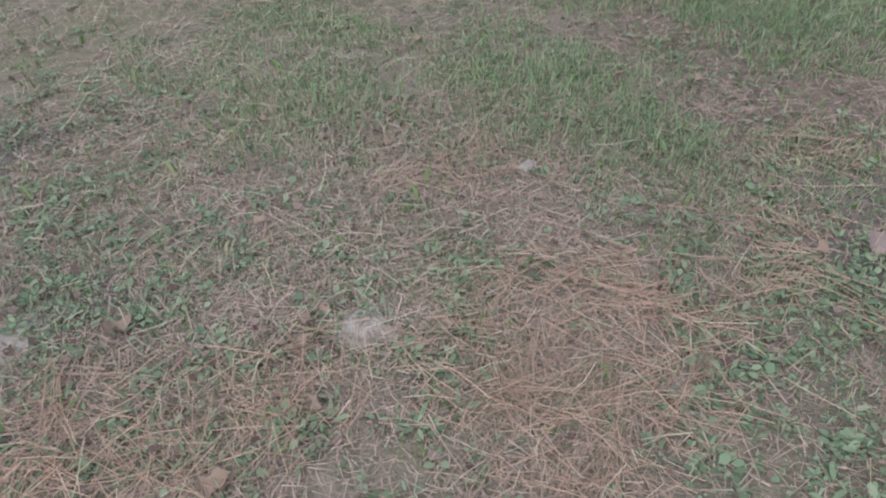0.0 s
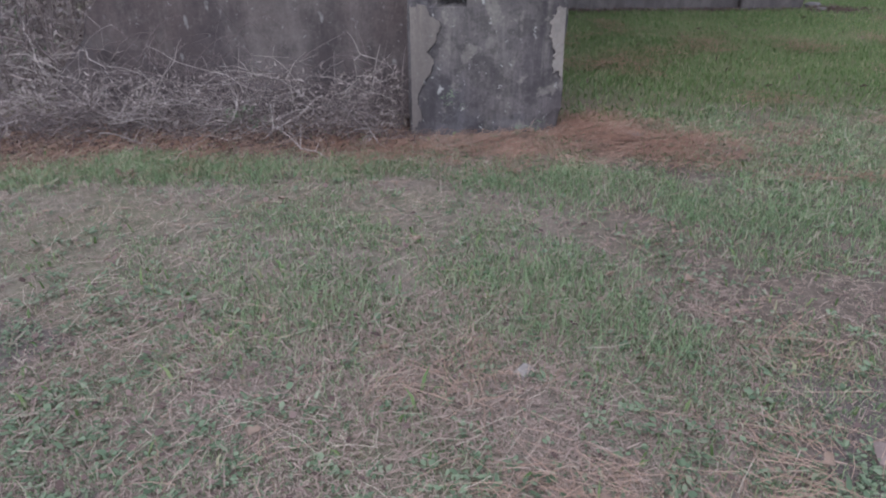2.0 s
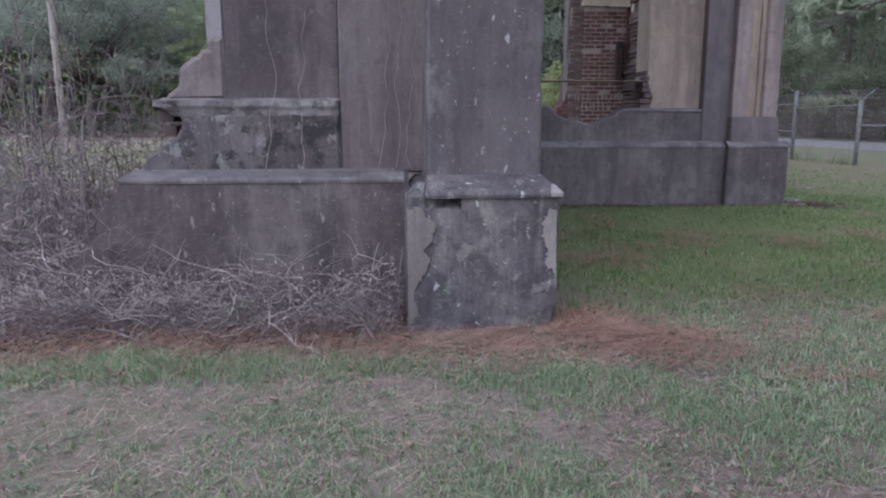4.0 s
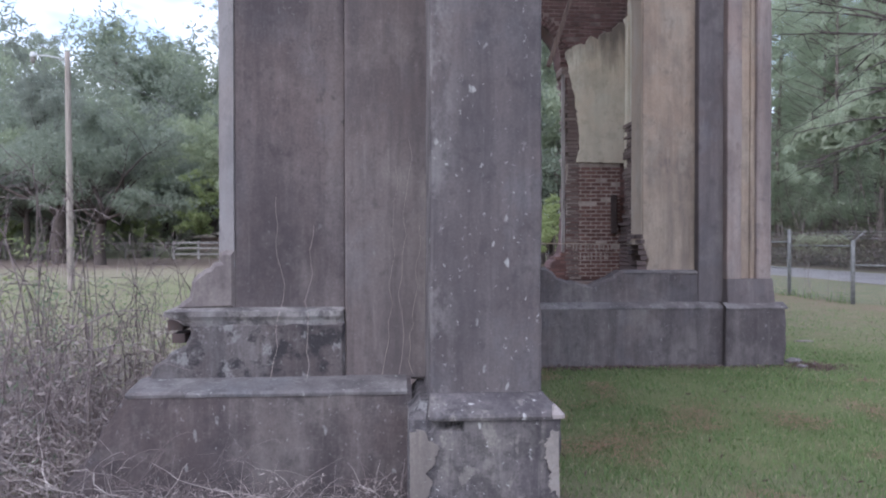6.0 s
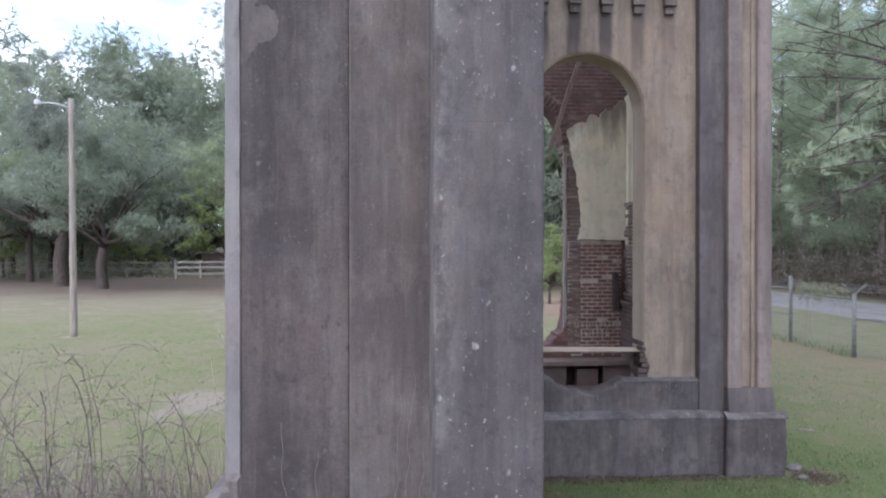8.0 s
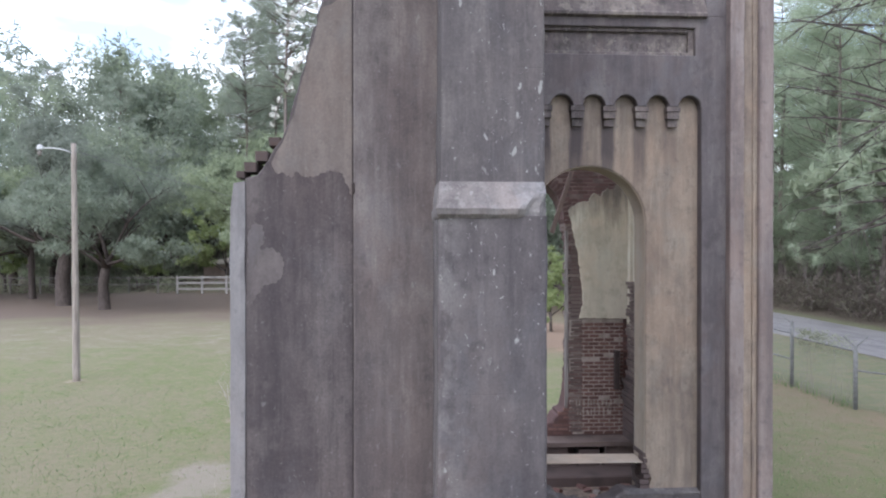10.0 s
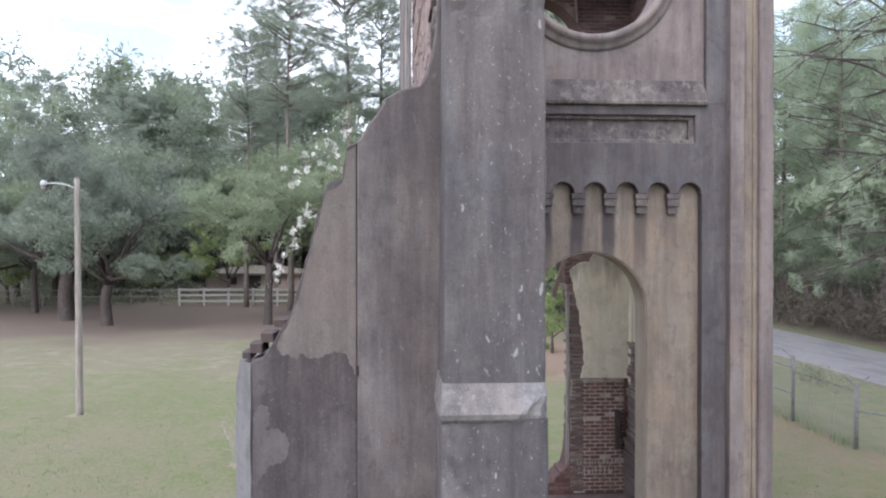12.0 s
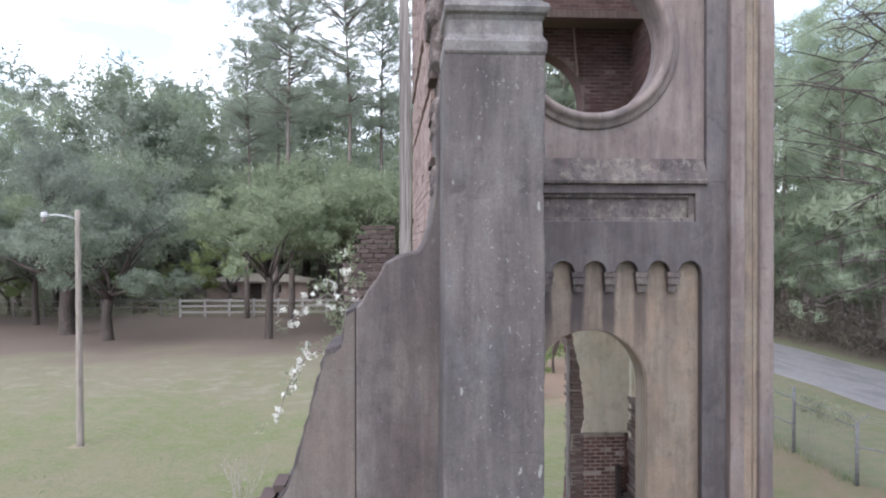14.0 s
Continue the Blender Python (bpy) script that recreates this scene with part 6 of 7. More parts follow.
for (xa, ya), (xb, yb) in zip(posts, posts[1:]):
    A, B = Vector((xa, ya, float(gz(xa, ya)))), Vector((xb, yb, float(gz(xb, yb))))
    for z in ((1.22,) if ya < 22 else (1.82,) if ya < 25 else (1.95, 1.0)):
        b = Bld()
        b.tube([A + Vector((0, 0, z)), B + Vector((0, 0, z))], 0.03, 6)
        part("rail", b.mesh("rail"), M["galv"], wire_fence)
    b = Bld()
    L = (B - A).length
    d = (B - A) / L
    H = 1.76
    k = int((L + H) / 0.10)
    for i in range(k):
        for s in (1, -1):
            u0 = i * 0.10 - H if s == 1 else i * 0.10
            u1 = u0 + H * s
            z0, z1 = 0.04, H
            lo, hi = (u0, z0), (u1, z1)
            # clip the strand to the panel
            pts = []
            for t in (0.0, 1.0):
                pts.append([lo[0] + (hi[0] - lo[0]) * t, lo[1] + (hi[1] - lo[1]) * t])
            for pnt, other in ((pts[0], pts[1]), (pts[1], pts[0])):
                for lim in (0.0, L):
                    if (pnt[0] < lim) if lim == 0.0 else (pnt[0] > lim):
                        t = (lim - pnt[0]) / (other[0] - pnt[0]) if other[0] != pnt[0] else 0
                        pnt[1] += (other[1] - pnt[1]) * t
                        pnt[0] = lim
            if abs(pts[1][1] - pts[0][1]) > 0.03 and 0 <= pts[0][0] <= L and 0 <= pts[1][0] <= L:
                b.tube([A + d * pts[0][0] + Vector((0, 0, pts[0][1])), A + d * pts[1][0] + Vector((0, 0, pts[1][1]))], 0.0022, 3)
    part("mesh_panel", b.mesh("mesh_panel"), M["galv"], wire_fence, "thin diamond wire mesh")
    b = Bld()
    for o, z in ((-0.12, 2.07), (-0.23, 2.18), (-0.33, 2.28)):
        b.tube([A + Vector((o, 0.05, z)), (A + B) / 2 + Vector((o, 0, z - 0.03)), B + Vector((o, 0.05, z))], 0.006, 3)
    part("barbed_wire", b.mesh("barbed_wire"), M["wire"], wire_fence)
# vine heaped on the fence
rs = np.random.RandomState(8)
n = 64
c = np.stack([14.35 + 0.13 * rs.normal(size=n), 21.3 + 2.9 * rs.rand(n) ** 0.8, 1.92 - 0.55 * rs.rand(n) ** 2], -1)
v, f = leaves(rs, c, 0.12 + 0.12 * rs.rand(n), 24, 0.045, 0.8)
vine = thing("fence_vine", (14.35, 22.8, -0.2), "dull green vine heaped on the chain-link fence", "plant")
part("foliage", mesh_np("foliage", v, f), M["shrub"], vine)
b = Bld()
rnd = random.Random(6)
for _ in range(16):
    y = rnd.uniform(21.2, 24.4)
    p = [(14.32, y, -0.2), (14.3 + rnd.uniform(-.1, .1), y + rnd.uniform(-.15, .15), 0.6), (14.3 + rnd.uniform(-.1, .1), y + rnd.uniform(-.3, .3), 1.5)]
    b.tube(p, [0.004, 0.003, 0.002], 4)
part("stem", b.mesh("stem"), M["twig"], vine)


# ---- brambles and dead weeds ----
def cane(rnd, x, y, h, reach, ang, n=9):
    """A wandering twig that keeps under the height h."""
    g = float(gz(x, y))
    p = Vector((x, y, g + rnd.uniform(-0.02, h * 0.45)))
    pitch, pts = rnd.uniform(-0.3, 1.0), [p.copy()]
    for i in range(n):
        ang += rnd.uniform(-0.55, 0.55)
        pitch = pitch * 0.8 + rnd.uniform(-0.45, 0.40) - (0.5 if p.z - g > h * 0.8 else 0.0)
        p = p + Vector((math.cos(ang) * math.cos(pitch), math.sin(ang) * math.cos(pitch), math.sin(pitch))) * (1.25 * reach / n)
        p.z = max(p.z, g + 0.004)
        pts.append(p.copy())
    return pts


def thicket(name, seed, n, box, hgt, reach, r, label, side=0.5, mat="twig"):
    rnd = random.Random(seed)
    b = Bld()
    for _ in range(n):
        x, y = rnd.uniform(box[0], box[1]), rnd.uniform(box[2], box[3])
        h = rnd.uniform(*hgt)
        a = rnd.uniform(0, 6.2832)
        ln = rnd.uniform(*reach)
        if y + ln * math.sin(a) > box[4]:
            a = -a
        pts = cane(rnd, x, y, h, ln, a)
        for q2 in pts:
            q2.y = min(q2.y, box[4] - 0.002 * rnd.random())
            q2.x = min(q2.x, 0.05) if box[1] < 0.1 else q2.x
        rr = r * rnd.uniform(0.5, 1.3)
        b.tube(pts, [rr * (1 - 0.08 * i) for i in range(len(pts))], 3)
        for _ in range(int(rnd.random() + side * 3)):
            i = rnd.randint(2, 7)
            q2 = pts[i]
            dd = Vector((rnd.uniform(-1, 1), rnd.uniform(-1, 0.6), rnd.uniform(-0.4, 1))).normalized() * rnd.uniform(0.08, 0.3)
            if q2.y + dd.y > box[4]:
                dd.y = -abs(dd.y)
            b.tube([q2, q2 + dd * 0.5 + Vector((0, 0, 0.02)), q2 + dd], [rr * 0.6, rr * 0.45, rr * 0.2], 3)
    return solo(name, b.mesh(name), M[mat], label, "plant", kind="stuff")


thicket("bramble_thicket", 5, 55, (-2.2, 0.06, 4.05, 4.40, 4.47), (0.2, 0.5), (0.2, 0.55), 0.0026, "dry bramble stems standing over the tangle", 1.4, "cane_pale")
thicket("bramble_thicket", 26, 80, (-2.2, 0.0, 4.0, 4.38, 4.46), (0.45, 0.8), (0.35, 0.9), 0.003, "dark canes rising against the plinth", 1.6, "cane_dark")
thicket("bramble_thicket", 27, 34, (-2.2, 0.0, 3.9, 4.35, 4.46), (0.35, 0.75), (0.3, 0.8), 0.0032, "pale canes curling out of the tangle", 1.8, "cane_pale")
thicket("bramble_thicket", 25, 260, (-2.3, 0.06, 3.95, 4.40, 4.47), (0.1, 0.38), (0.15, 0.5), 0.0026, "dark bramble stems heaped at the wall's foot", 1.2, "cane_dark")
thicket("bramble_thicket", 1, 420, (-2.4, 0.06, 3.96, 4.42, 4.47), (0.05, 0.32), (0.06, 0.24), 0.0018, "tangle of dry brown brambles at the wall's foot", 0.5, "cane_dark")
thicket("bramble_thicket", 14, 12, (-1.9, 0.05, 4.15, 4.42, 4.47), (0.3, 0.65), (0.4, 1.0), 0.0032, "long dry bramble canes against the plinth", 1.5, "cane_pale")
thicket("bramble_thicket", 3, 700, (-4.2, -1.85, 4.35, 7.4, 8.0), (0.3, 1.3), (0.3, 1.1), 0.0036, "deep tangle of dead brambles beside the church wall", 0.8, "cane_pale")
thicket("bramble_thicket", 33, 650, (-4.2, -1.85, 4.35, 7.4, 8.0), (0.3, 1.4), (0.2, 0.8), 0.0034, "brown bramble stems beside the church wall", 0.8, "twig")
thicket("bramble_thicket", 4, 300, (-4.2, -2.35, 4.7, 7.0, 7.8), (1.2, 2.0), (0.5, 1.6), 0.0045, "arching dead bramble canes beside the church wall", 1.0, "cane")
rs = np.random.RandomState(44)
n = 14000
x, y = rs.uniform(-3.6, 0.12, n), 3.74 + 0.74 * rs.rand(n) ** 0.8 + np.where(rs.rand(n) < 0.25, rs.rand(n) * 3.0, 0)
ok = (y < 4.47) | (x < -2.05)
x, y = x[ok], y[ok]
v, f = leaves(rs, np.stack([x, y, gz(x, y) + 0.015], -1), 0.03 + 0.02 * rs.rand(len(x)), 1, 0.020, 0.6)
v[:, 2] = np.maximum(v[:, 2], gz(v[:, 0], v[:, 1]) + 0.002)
solo("leaf_litter", mesh_np("leaf_litter", v, f), M["litter"], "dark dead leaf litter under the brambles", "leaf litter", kind="stuff")
thicket("bramble_thicket", 6, 260, (-2.6, -1.35, 5.6, 7.6, 8.2), (0.5, 1.5), (0.4, 1.3), 0.0045, "dead bramble canes behind the broken window")
# dead leaves caught in the canes
rs = np.random.RandomState(48)
for n, lo, hi, size in ((7000, (-4.4, 4.5, 0.0), (-2.0, 7.3, 1.15), 0.026), (4200, (-2.4, 3.95, 0.0), (0.05, 4.44, 0.34), 0.015)):
    c = rs.uniform(lo, hi, (n, 3))
    c[:, 2] = hi[2] * rs.rand(n) ** 1.6 * (0.6 + 0.6 * vnoise(c[:, 0], c[:, 1], 0.4, 49)) + 0.01
    v, f = leaves(rs, c, np.full(n, 0.02), 1, size, 0.8)
    v[:, 1] = np.where(lo[0] > -2.4, np.minimum(v[:, 1], 4.46), v[:, 1])
    solo("dead_leaves", mesh_np("dead_leaves", v, f), M["litter"] if lo[0] > -2.4 else M["caught_leaf"], "brown dead leaves caught in the brambles", "leaves", kind="stuff")
# splashed earth and dead leaves along the foot of the tower
rs = np.random.RandomState(47)
n = 2600
x, y = rs.uniform(0.9, 6.1, n), 9.74 - 0.24 * rs.rand(n) ** 1.8
x, y = np.concatenate([x, 5.95 + 0.22 * rs.normal(size=900)]), np.concatenate([y, 9.55 + 0.2 * rs.normal(size=900)])
ok = (x > 5.68) | (y < np.where(x > 4.6, 9.64, 9.75))
x, y = x[ok], y[ok]
v, f = leaves(rs, np.stack([x, y, gz(x, y) + 0.02], -1), 0.03 + 0.03 * rs.rand(len(x)), 1, 0.024, 0.6)
v[:, 2] = np.maximum(v[:, 2], gz(v[:, 0], v[:, 1]) + 0.003)
solo("leaf_litter", mesh_np("leaf_litter", v, f), M["litter"], "dead leaves and splashed earth at the tower's foot", "leaf litter", kind="stuff")
# green sprigs among the dead canes
rs = np.random.RandomState(46)
for name, n, lo, hi, r, per, size, mat, label in (
        ("bramble_leaves", 330, (-4.2, 4.6, 0.2), (-2.1, 7.4, 1.5), 0.10, 9, 0.020, "weed", "scattered green leaves on the brambles"),
        ("bramble_leaves", 16, (-3.9, 6.0, 1.1), (-2.9, 7.4, 1.9), 0.16, 14, 0.030, "fresh_leaf", "yellow-green leaves at the top of the brambles"),
        ("ivy_sprig", 11, (-0.95, 3.98, 0.04), (-0.72, 4.10, 0.17), 0.05, 16, 0.016, "weed", "small ivy sprig at the wall's foot"),
        ("ivy_sprig", 6, (0.66, 3.90, 0.02), (0.92, 3.97, 0.08), 0.04, 12, 0.010, "weed", "small weeds at the footing"),
        ("ivy_sprig", 5, (0.22, 3.95, 0.16), (0.40, 3.985, 0.30), 0.035, 12, 0.009, "weed", "grey-green moss sprig on the footing")):
    c = rs.uniform(lo, hi, (n, 3))
    v, f = leaves(rs, c, np.full(n, r), per, size, 0.8)
    solo(name, mesh_np(name, v, f), M[mat], label, "leaves", kind="stuff")
rnd = random.Random(92)
b = Bld()
for k in range(185):
    x, y = (rnd.uniform(-4.1, -1.95), rnd.uniform(4.55, 6.8)) if k < 150 else (rnd.uniform(-2.6, -1.75), rnd.uniform(5.9, 7.8))
    h = rnd.uniform(0.8, 2.4) * (1.0 if x < -2.5 else 0.65 if k < 150 else 0.85)
    a, bend = rnd.uniform(0, 6.2832), rnd.uniform(0.2, 1.3)
    g, pts = float(gz(x, y)), []
    for i in range(9):
        t = i / 8
        pts.append(Vector((x + math.cos(a) * bend * t * t + 0.02 * rnd.uniform(-1, 1), y + math.sin(a) * bend * t * t + 0.02 * rnd.uniform(-1, 1), g - 0.02 + h * (t if bend < 0.4 else math.sin(1.9 * t) / 1.0))))
    r = rnd.uniform(0.0035, 0.0075)
    b.tube(pts, [r * (1 - 0.09 * i) for i in range(9)], 4)
    for _ in range(rnd.randint(2, 6)):
        i = rnd.randint(3, 8)
        d = Vector((rnd.uniform(-1, 1), rnd.uniform(-1, 1), rnd.uniform(-0.2, 0.9))).normalized() * rnd.uniform(0.1, 0.4)
        b.tube([pts[i], pts[i] + d * 0.55 + Vector((0, 0, 0.02)), pts[i] + d], [r * 0.55, r * 0.4, r * 0.2], 3)
solo("dead_canes", b.mesh("dead_canes"), M["cane_dark"], "tall dark dead canes arching beside the wall", "weeds", kind="stuff")
# upright dead stems
rnd = random.Random(21)
b = Bld()
for _ in range(1500):
    x, y = rnd.uniform(-6.0, -1.55), rnd.uniform(4.9, 9.8)
    h = rnd.uniform(0.3, 0.95) * (1.9 if rnd.random() < 0.10 else 0.8)
    tilt = (rnd.uniform(-.16, .16), rnd.uniform(-.16, .16))
    z = float(gz(x, y))
    b.tube([(x, y, z - 0.02), (x + tilt[0] * h * 0.5, y + tilt[1] * h * 0.5, z + h * 0.55), (x + tilt[0] * h * 1.3, y + tilt[1] * h * 1.3, z + h)], [0.0045, 0.0035, 0.0015], 3)
solo("dead_stems", b.mesh("dead_stems"), M["dead_stem"], "upright dead weed stems beside the wall", "weeds", kind="stuff")
# climbing stems on the wall
vines = thing("wall_vine", (-0.1, 4.75, 0.9), "thin dead vine stems climbing the stucco", "plant")
rnd = random.Random(17)
for x0, z1, y in ((-0.80, 2.1, 4.835), (-0.06, 2.3, 4.776), (0.04, 2.5, 4.776), (0.14, 1.9, 4.776), (-0.55, 1.9, 4.835)):
    pts, x = [], x0
    k = 12
    for i in range(k + 1):
        z = 0.9 + (z1 - 0.9) * i / k
        x += rnd.uniform(-0.03, 0.03)
        yy = y if z > 1.40 or x > -0.33 else 4.69
        pts.append((x, yy, z))
    b = Bld()
    b.tube(pts, [0.0016 * (1 - 0.05 * i) for i in range(k + 1)], 4)
    part("stem", b.mesh("stem"), M["dead_stem"], vines)
# dogwood reaching over the broken wall
dog = thing("flowering_shrub", (-0.3, 6.2, 0), "white-flowering shrub leaning over the broken wall", "shrub")
rnd, rs = random.Random(3), np.random.RandomState(3)
blooms, green = [], []
for pts, bloom in (([(0.05, 6.1, 0.0), (-0.1, 6.1, 3.5), (-0.2, 5.9, 6.2), (-0.40, 5.8, 6.78), (-0.60, 5.75, 6.98), (-0.78, 5.72, 6.90), (-0.92, 5.7, 6.74)], 0.9),
                   ([(0.03, 6.1, 0.0), (-0.1, 6.0, 3.5), (-0.2, 5.9, 6.3), (-0.36, 5.8, 6.95), (-0.46, 5.8, 7.16), (-0.50, 5.8, 7.24)], 0.5),
                   ([(0.0, 6.2, 0.0), (-0.05, 6.1, 3.0), (-0.2, 5.9, 6.2), (-0.38, 5.8, 6.70), (-0.48, 5.75, 6.66), (-0.54, 5.72, 6.54)], 0.8),
                   ([(0.02, 6.15, 0.0), (-0.05, 6.1, 3.0), (-0.25, 5.9, 5.9), (-0.55, 5.8, 6.45), (-0.74, 5.74, 6.52), (-0.86, 5.7, 6.36), (-0.96, 5.7, 6.16), (-1.02, 5.68, 5.92)], 0.75),
                   ([(-0.02, 6.0, 0.0), (-0.1, 6.0, 4.0), (-0.3, 5.85, 6.5), (-0.46, 5.8, 6.86), (-0.62, 5.75, 6.82)], 0.3)):
    b = Bld()
    b.tube(pts, [0.013 - 0.0015 * i for i in range(len(pts))], 5)
    part("branch", b.mesh("branch"), M["twig"], dog)
    for i, (p, q2) in enumerate(zip(pts[2:], pts[3:])):
        for t in (0.1, 0.28, 0.46, 0.64, 0.82, 1.0):
            c = [p[j] + (q2[j] - p[j]) * t + rnd.gauss(0, 0.045) for j in range(3)]
            if i and rnd.random() < bloom:
                blooms.append(c)
            if rnd.random() < (0.9 if c[0] > -0.7 else 0.3):
                green.append([c[0] + rnd.gauss(0, 0.05), c[1], c[2] + rnd.gauss(0, 0.07)])
v, f = leaves(rs, blooms, 0.018 + 0.03 * rs.rand(len(blooms)), 15, 0.022, 0.9)
part("blossom", mesh_np("blossom", v, f), M["flower"], dog, "clusters of white blossom")
v, f = leaves(rs, green, [0.085] * len(green), 16, 0.024, 0.9)
part("foliage", mesh_np("foliage", v, f), M["oak_light"], dog)
# leafless shrub standing on the lawn
bush = thing("bare_shrub", (-4.5, 20.0, 0), "leafless pale shrub on the lawn behind the wall", "shrub")
b, tips = Bld(), []
rnd = random.Random(64)
for _ in range(9):
    a = rnd.uniform(0, 6.28)
    grow(b, rnd, Vector((-4.5 + 0.12 * math.cos(a), 20 + 0.12 * math.sin(a), -0.1)), Vector((0.4 * math.cos(a), 0.4 * math.sin(a), 1)).normalized(), rnd.uniform(1.0, 1.5), 0.014, 2, tips, 0.0, 2, 4)
part("stems", b.mesh("stems"), M["cane_pale"], bush)


# ---- grass, thatch, needles and weeds on the near ground ----
NEEDLES = ((0.17, 1.53, 0.22, 1.0), (0.42, 1.03, 0.24, 1.2), (0.22, 0.76, 0.22, 1.3), (-0.24, 0.89, 0.14, 1.0), (0.95, 1.22, 0.22, 0.6), (-0.39, 0.77, 0.20, 0.9), (-0.68, 0.72, 0.2, 0.9),
           (1.25, 3.80, 0.55, 1.3), (-0.2, 3.68, 0.45, 0.9), (-1.2, 3.85, 0.45, 0.9), (-2.2, 3.85, 0.5, 1.0), (0.55, 3.55, 0.35, 0.9), (1.2, 1.7, 0.25, 0.4))
GREEN = ((-0.30, 2.00, 0.22, 1.3), (0.54, 2.06, 0.38, 1.2), (0.72, 1.70, 0.22, 1.2), (1.51, 2.51, 0.45, 0.85), (-1.22, 3.46, 0.25, 1.2), (-0.35, 3.42, 0.22, 1.0), (0.79, 3.05, 0.40, 1.0), (-2.2, 3.42, 0.28, 1.2),
         (2.6, 5.2, 1.1, 1.4), (2.2, 3.0, 0.7, 0.5), (3.6, 6.5, 1.8, 1.4), (-0.2, 2.7, 0.3, 0.5))
WEEDS = ((-0.70, 1.35, 0.35, 1.2), (0.74, 0.99, 0.20, 1.2), (0.77, 0.81, 0.22, 1.0), (-1.02, 1.88, 0.4, 0.9), (0.73, 0.63, 0.25, 1.3), (1.0, 0.65, 0.25, 1.2), (0.95, 1.0, 0.25, 1.0), (-0.55, 1.0, 0.3, 1.0), (0.1, 1.15, 0.3, 0.6), (1.0, 1.6, 0.4, 0.6), (-0.1, 0.62, 0.2, 0.8), (-1.3, 1.2, 0.4, 1.0), (1.05, 0.85, 0.25, 1.2), (1.3, 1.1, 0.25, 1.0))

BARE = ((1.20, 1.40, 0.24, 1.3), (1.06, 1.15, 0.14, 1.1), (-1.20, 1.85, 0.22, 1.2), (-0.71, 1.16, 0.12, 1.0), (-1.15, 1.25, 0.16, 0.8), (-0.75, 1.75, 0.14, 0.7), (0.5, 0.55, 0.12, 0.8))


def blobs(x, y, spec, base):
    d = np.full(x.shape, base)
    for cx, cy, r, w in spec:
        d = d + w * np.exp(-((x - cx) ** 2 + (y - cy) ** 2) / (r * r))
    return d


def scatter(rs, n, box, weight):
    """n places in the box, thinned by weight (0 to 1)."""
    x, y = [], []
    got = 0
    while got < n:
        a, c = rs.uniform(box[0], box[1], n), rs.uniform(box[2], box[3], n)
        keep = rs.rand(n) < weight(a, c)
        x.append(a[keep]), y.append(c[keep])
        got += keep.sum()
    return np.concatenate(x)[:n], np.concatenate(y)[:n]


def clear(x, y):
    """Zero under the walls."""
    inside = ((x > 0.06) & (x < 1.0) & (y > 3.99)) | ((x < 0.1) & (y > 4.48) & (y < 5.5) & (x > -1.9)) | ((x > 0.8) & (x < 5.66) & (y > 9.66))
    return np.where(inside, 0.0, 1.0)


def blades(rs, x, y, h, w, lean):
    n = len(x)
    a, s = rs.uniform(0, 6.2832, n), rs.uniform(0, 6.2832, n)
    z = gz(x, y) - 0.003
    l = lean * (0.3 + rs.rand(n)) * h
    dx, dy = np.cos(a), np.sin(a)
    wx, wy = np.cos(s) * w / 2, np.sin(s) * w / 2
    p = np.zeros((n, 5, 3))
    p[:, 0] = np.stack([x - wx, y - wy, z], -1)
    p[:, 1] = np.stack([x + wx, y + wy, z], -1)
    mx, my, mz = x + dx * l * 0.35, y + dy * l * 0.35, z + h * 0.62
    p[:, 2] = np.stack([mx + wx * 0.8, my + wy * 0.8, mz], -1)
    p[:, 3] = np.stack([mx - wx * 0.8, my - wy * 0.8, mz], -1)
    p[:, 4] = np.stack([x + dx * l, y + dy * l, z + h * (1 - 0.25 * np.minimum(lean, 1.5))], -1)
    k = np.arange(n)[:, None] * 5
    tri = np.concatenate([k + [0, 1, 2], k + [0, 2, 3], k + [3, 2, 4]])
    return p.reshape(-1, 3), tri


def straws(rs, x, y, ln, w, lift, bend=0.15, comb=0.0):
    """Thin lying stalks, each with a slight bend; comb lays neighbours alike."""
    n = len(x)
    a = rs.uniform(0, 6.2832, n)
    a = np.where(rs.rand(n) < comb, 9.0 * vnoise(x, y, 0.22, 37) + rs.normal(0, 0.35, n), a)
    tilt = rs.normal(0, lift, n)
    z = gz(x, y) + 0.003 + np.abs(rs.normal(0, 0.009, n))
    dx, dy = np.cos(a) * ln / 2, np.sin(a) * ln / 2
    nx_, ny_ = -np.sin(a) * w / 2, np.cos(a) * w / 2
    bx, by = -np.sin(a) * ln * bend * rs.normal(size=n), np.cos(a) * ln * bend * rs.normal(size=n)
    dz = np.abs(tilt) * ln / 2
    p = np.zeros((n, 6, 3))
    for i, (t, o) in enumerate(((-1, 0), (0, 1), (1, 0))):
        cx, cy, cz = x + t * dx + o * bx * 0.5, y + t * dy + o * by * 0.5, z + dz * (1 + t) + 0.002
        p[:, 2 * i] = np.stack([cx - nx_, cy - ny_, cz], -1)
        p[:, 2 * i + 1] = np.stack([cx + nx_, cy + ny_, cz + 0.0006], -1)
    k = np.arange(n)[:, None] * 6
    quad = np.concatenate([k + [0, 2, 3, 1], k + [2, 4, 5, 3]])
    return p.reshape(-1, 3), quad


NEAR = (-3.5, 3.7, 0.0, 4.45)
rs = np.random.RandomState(101)


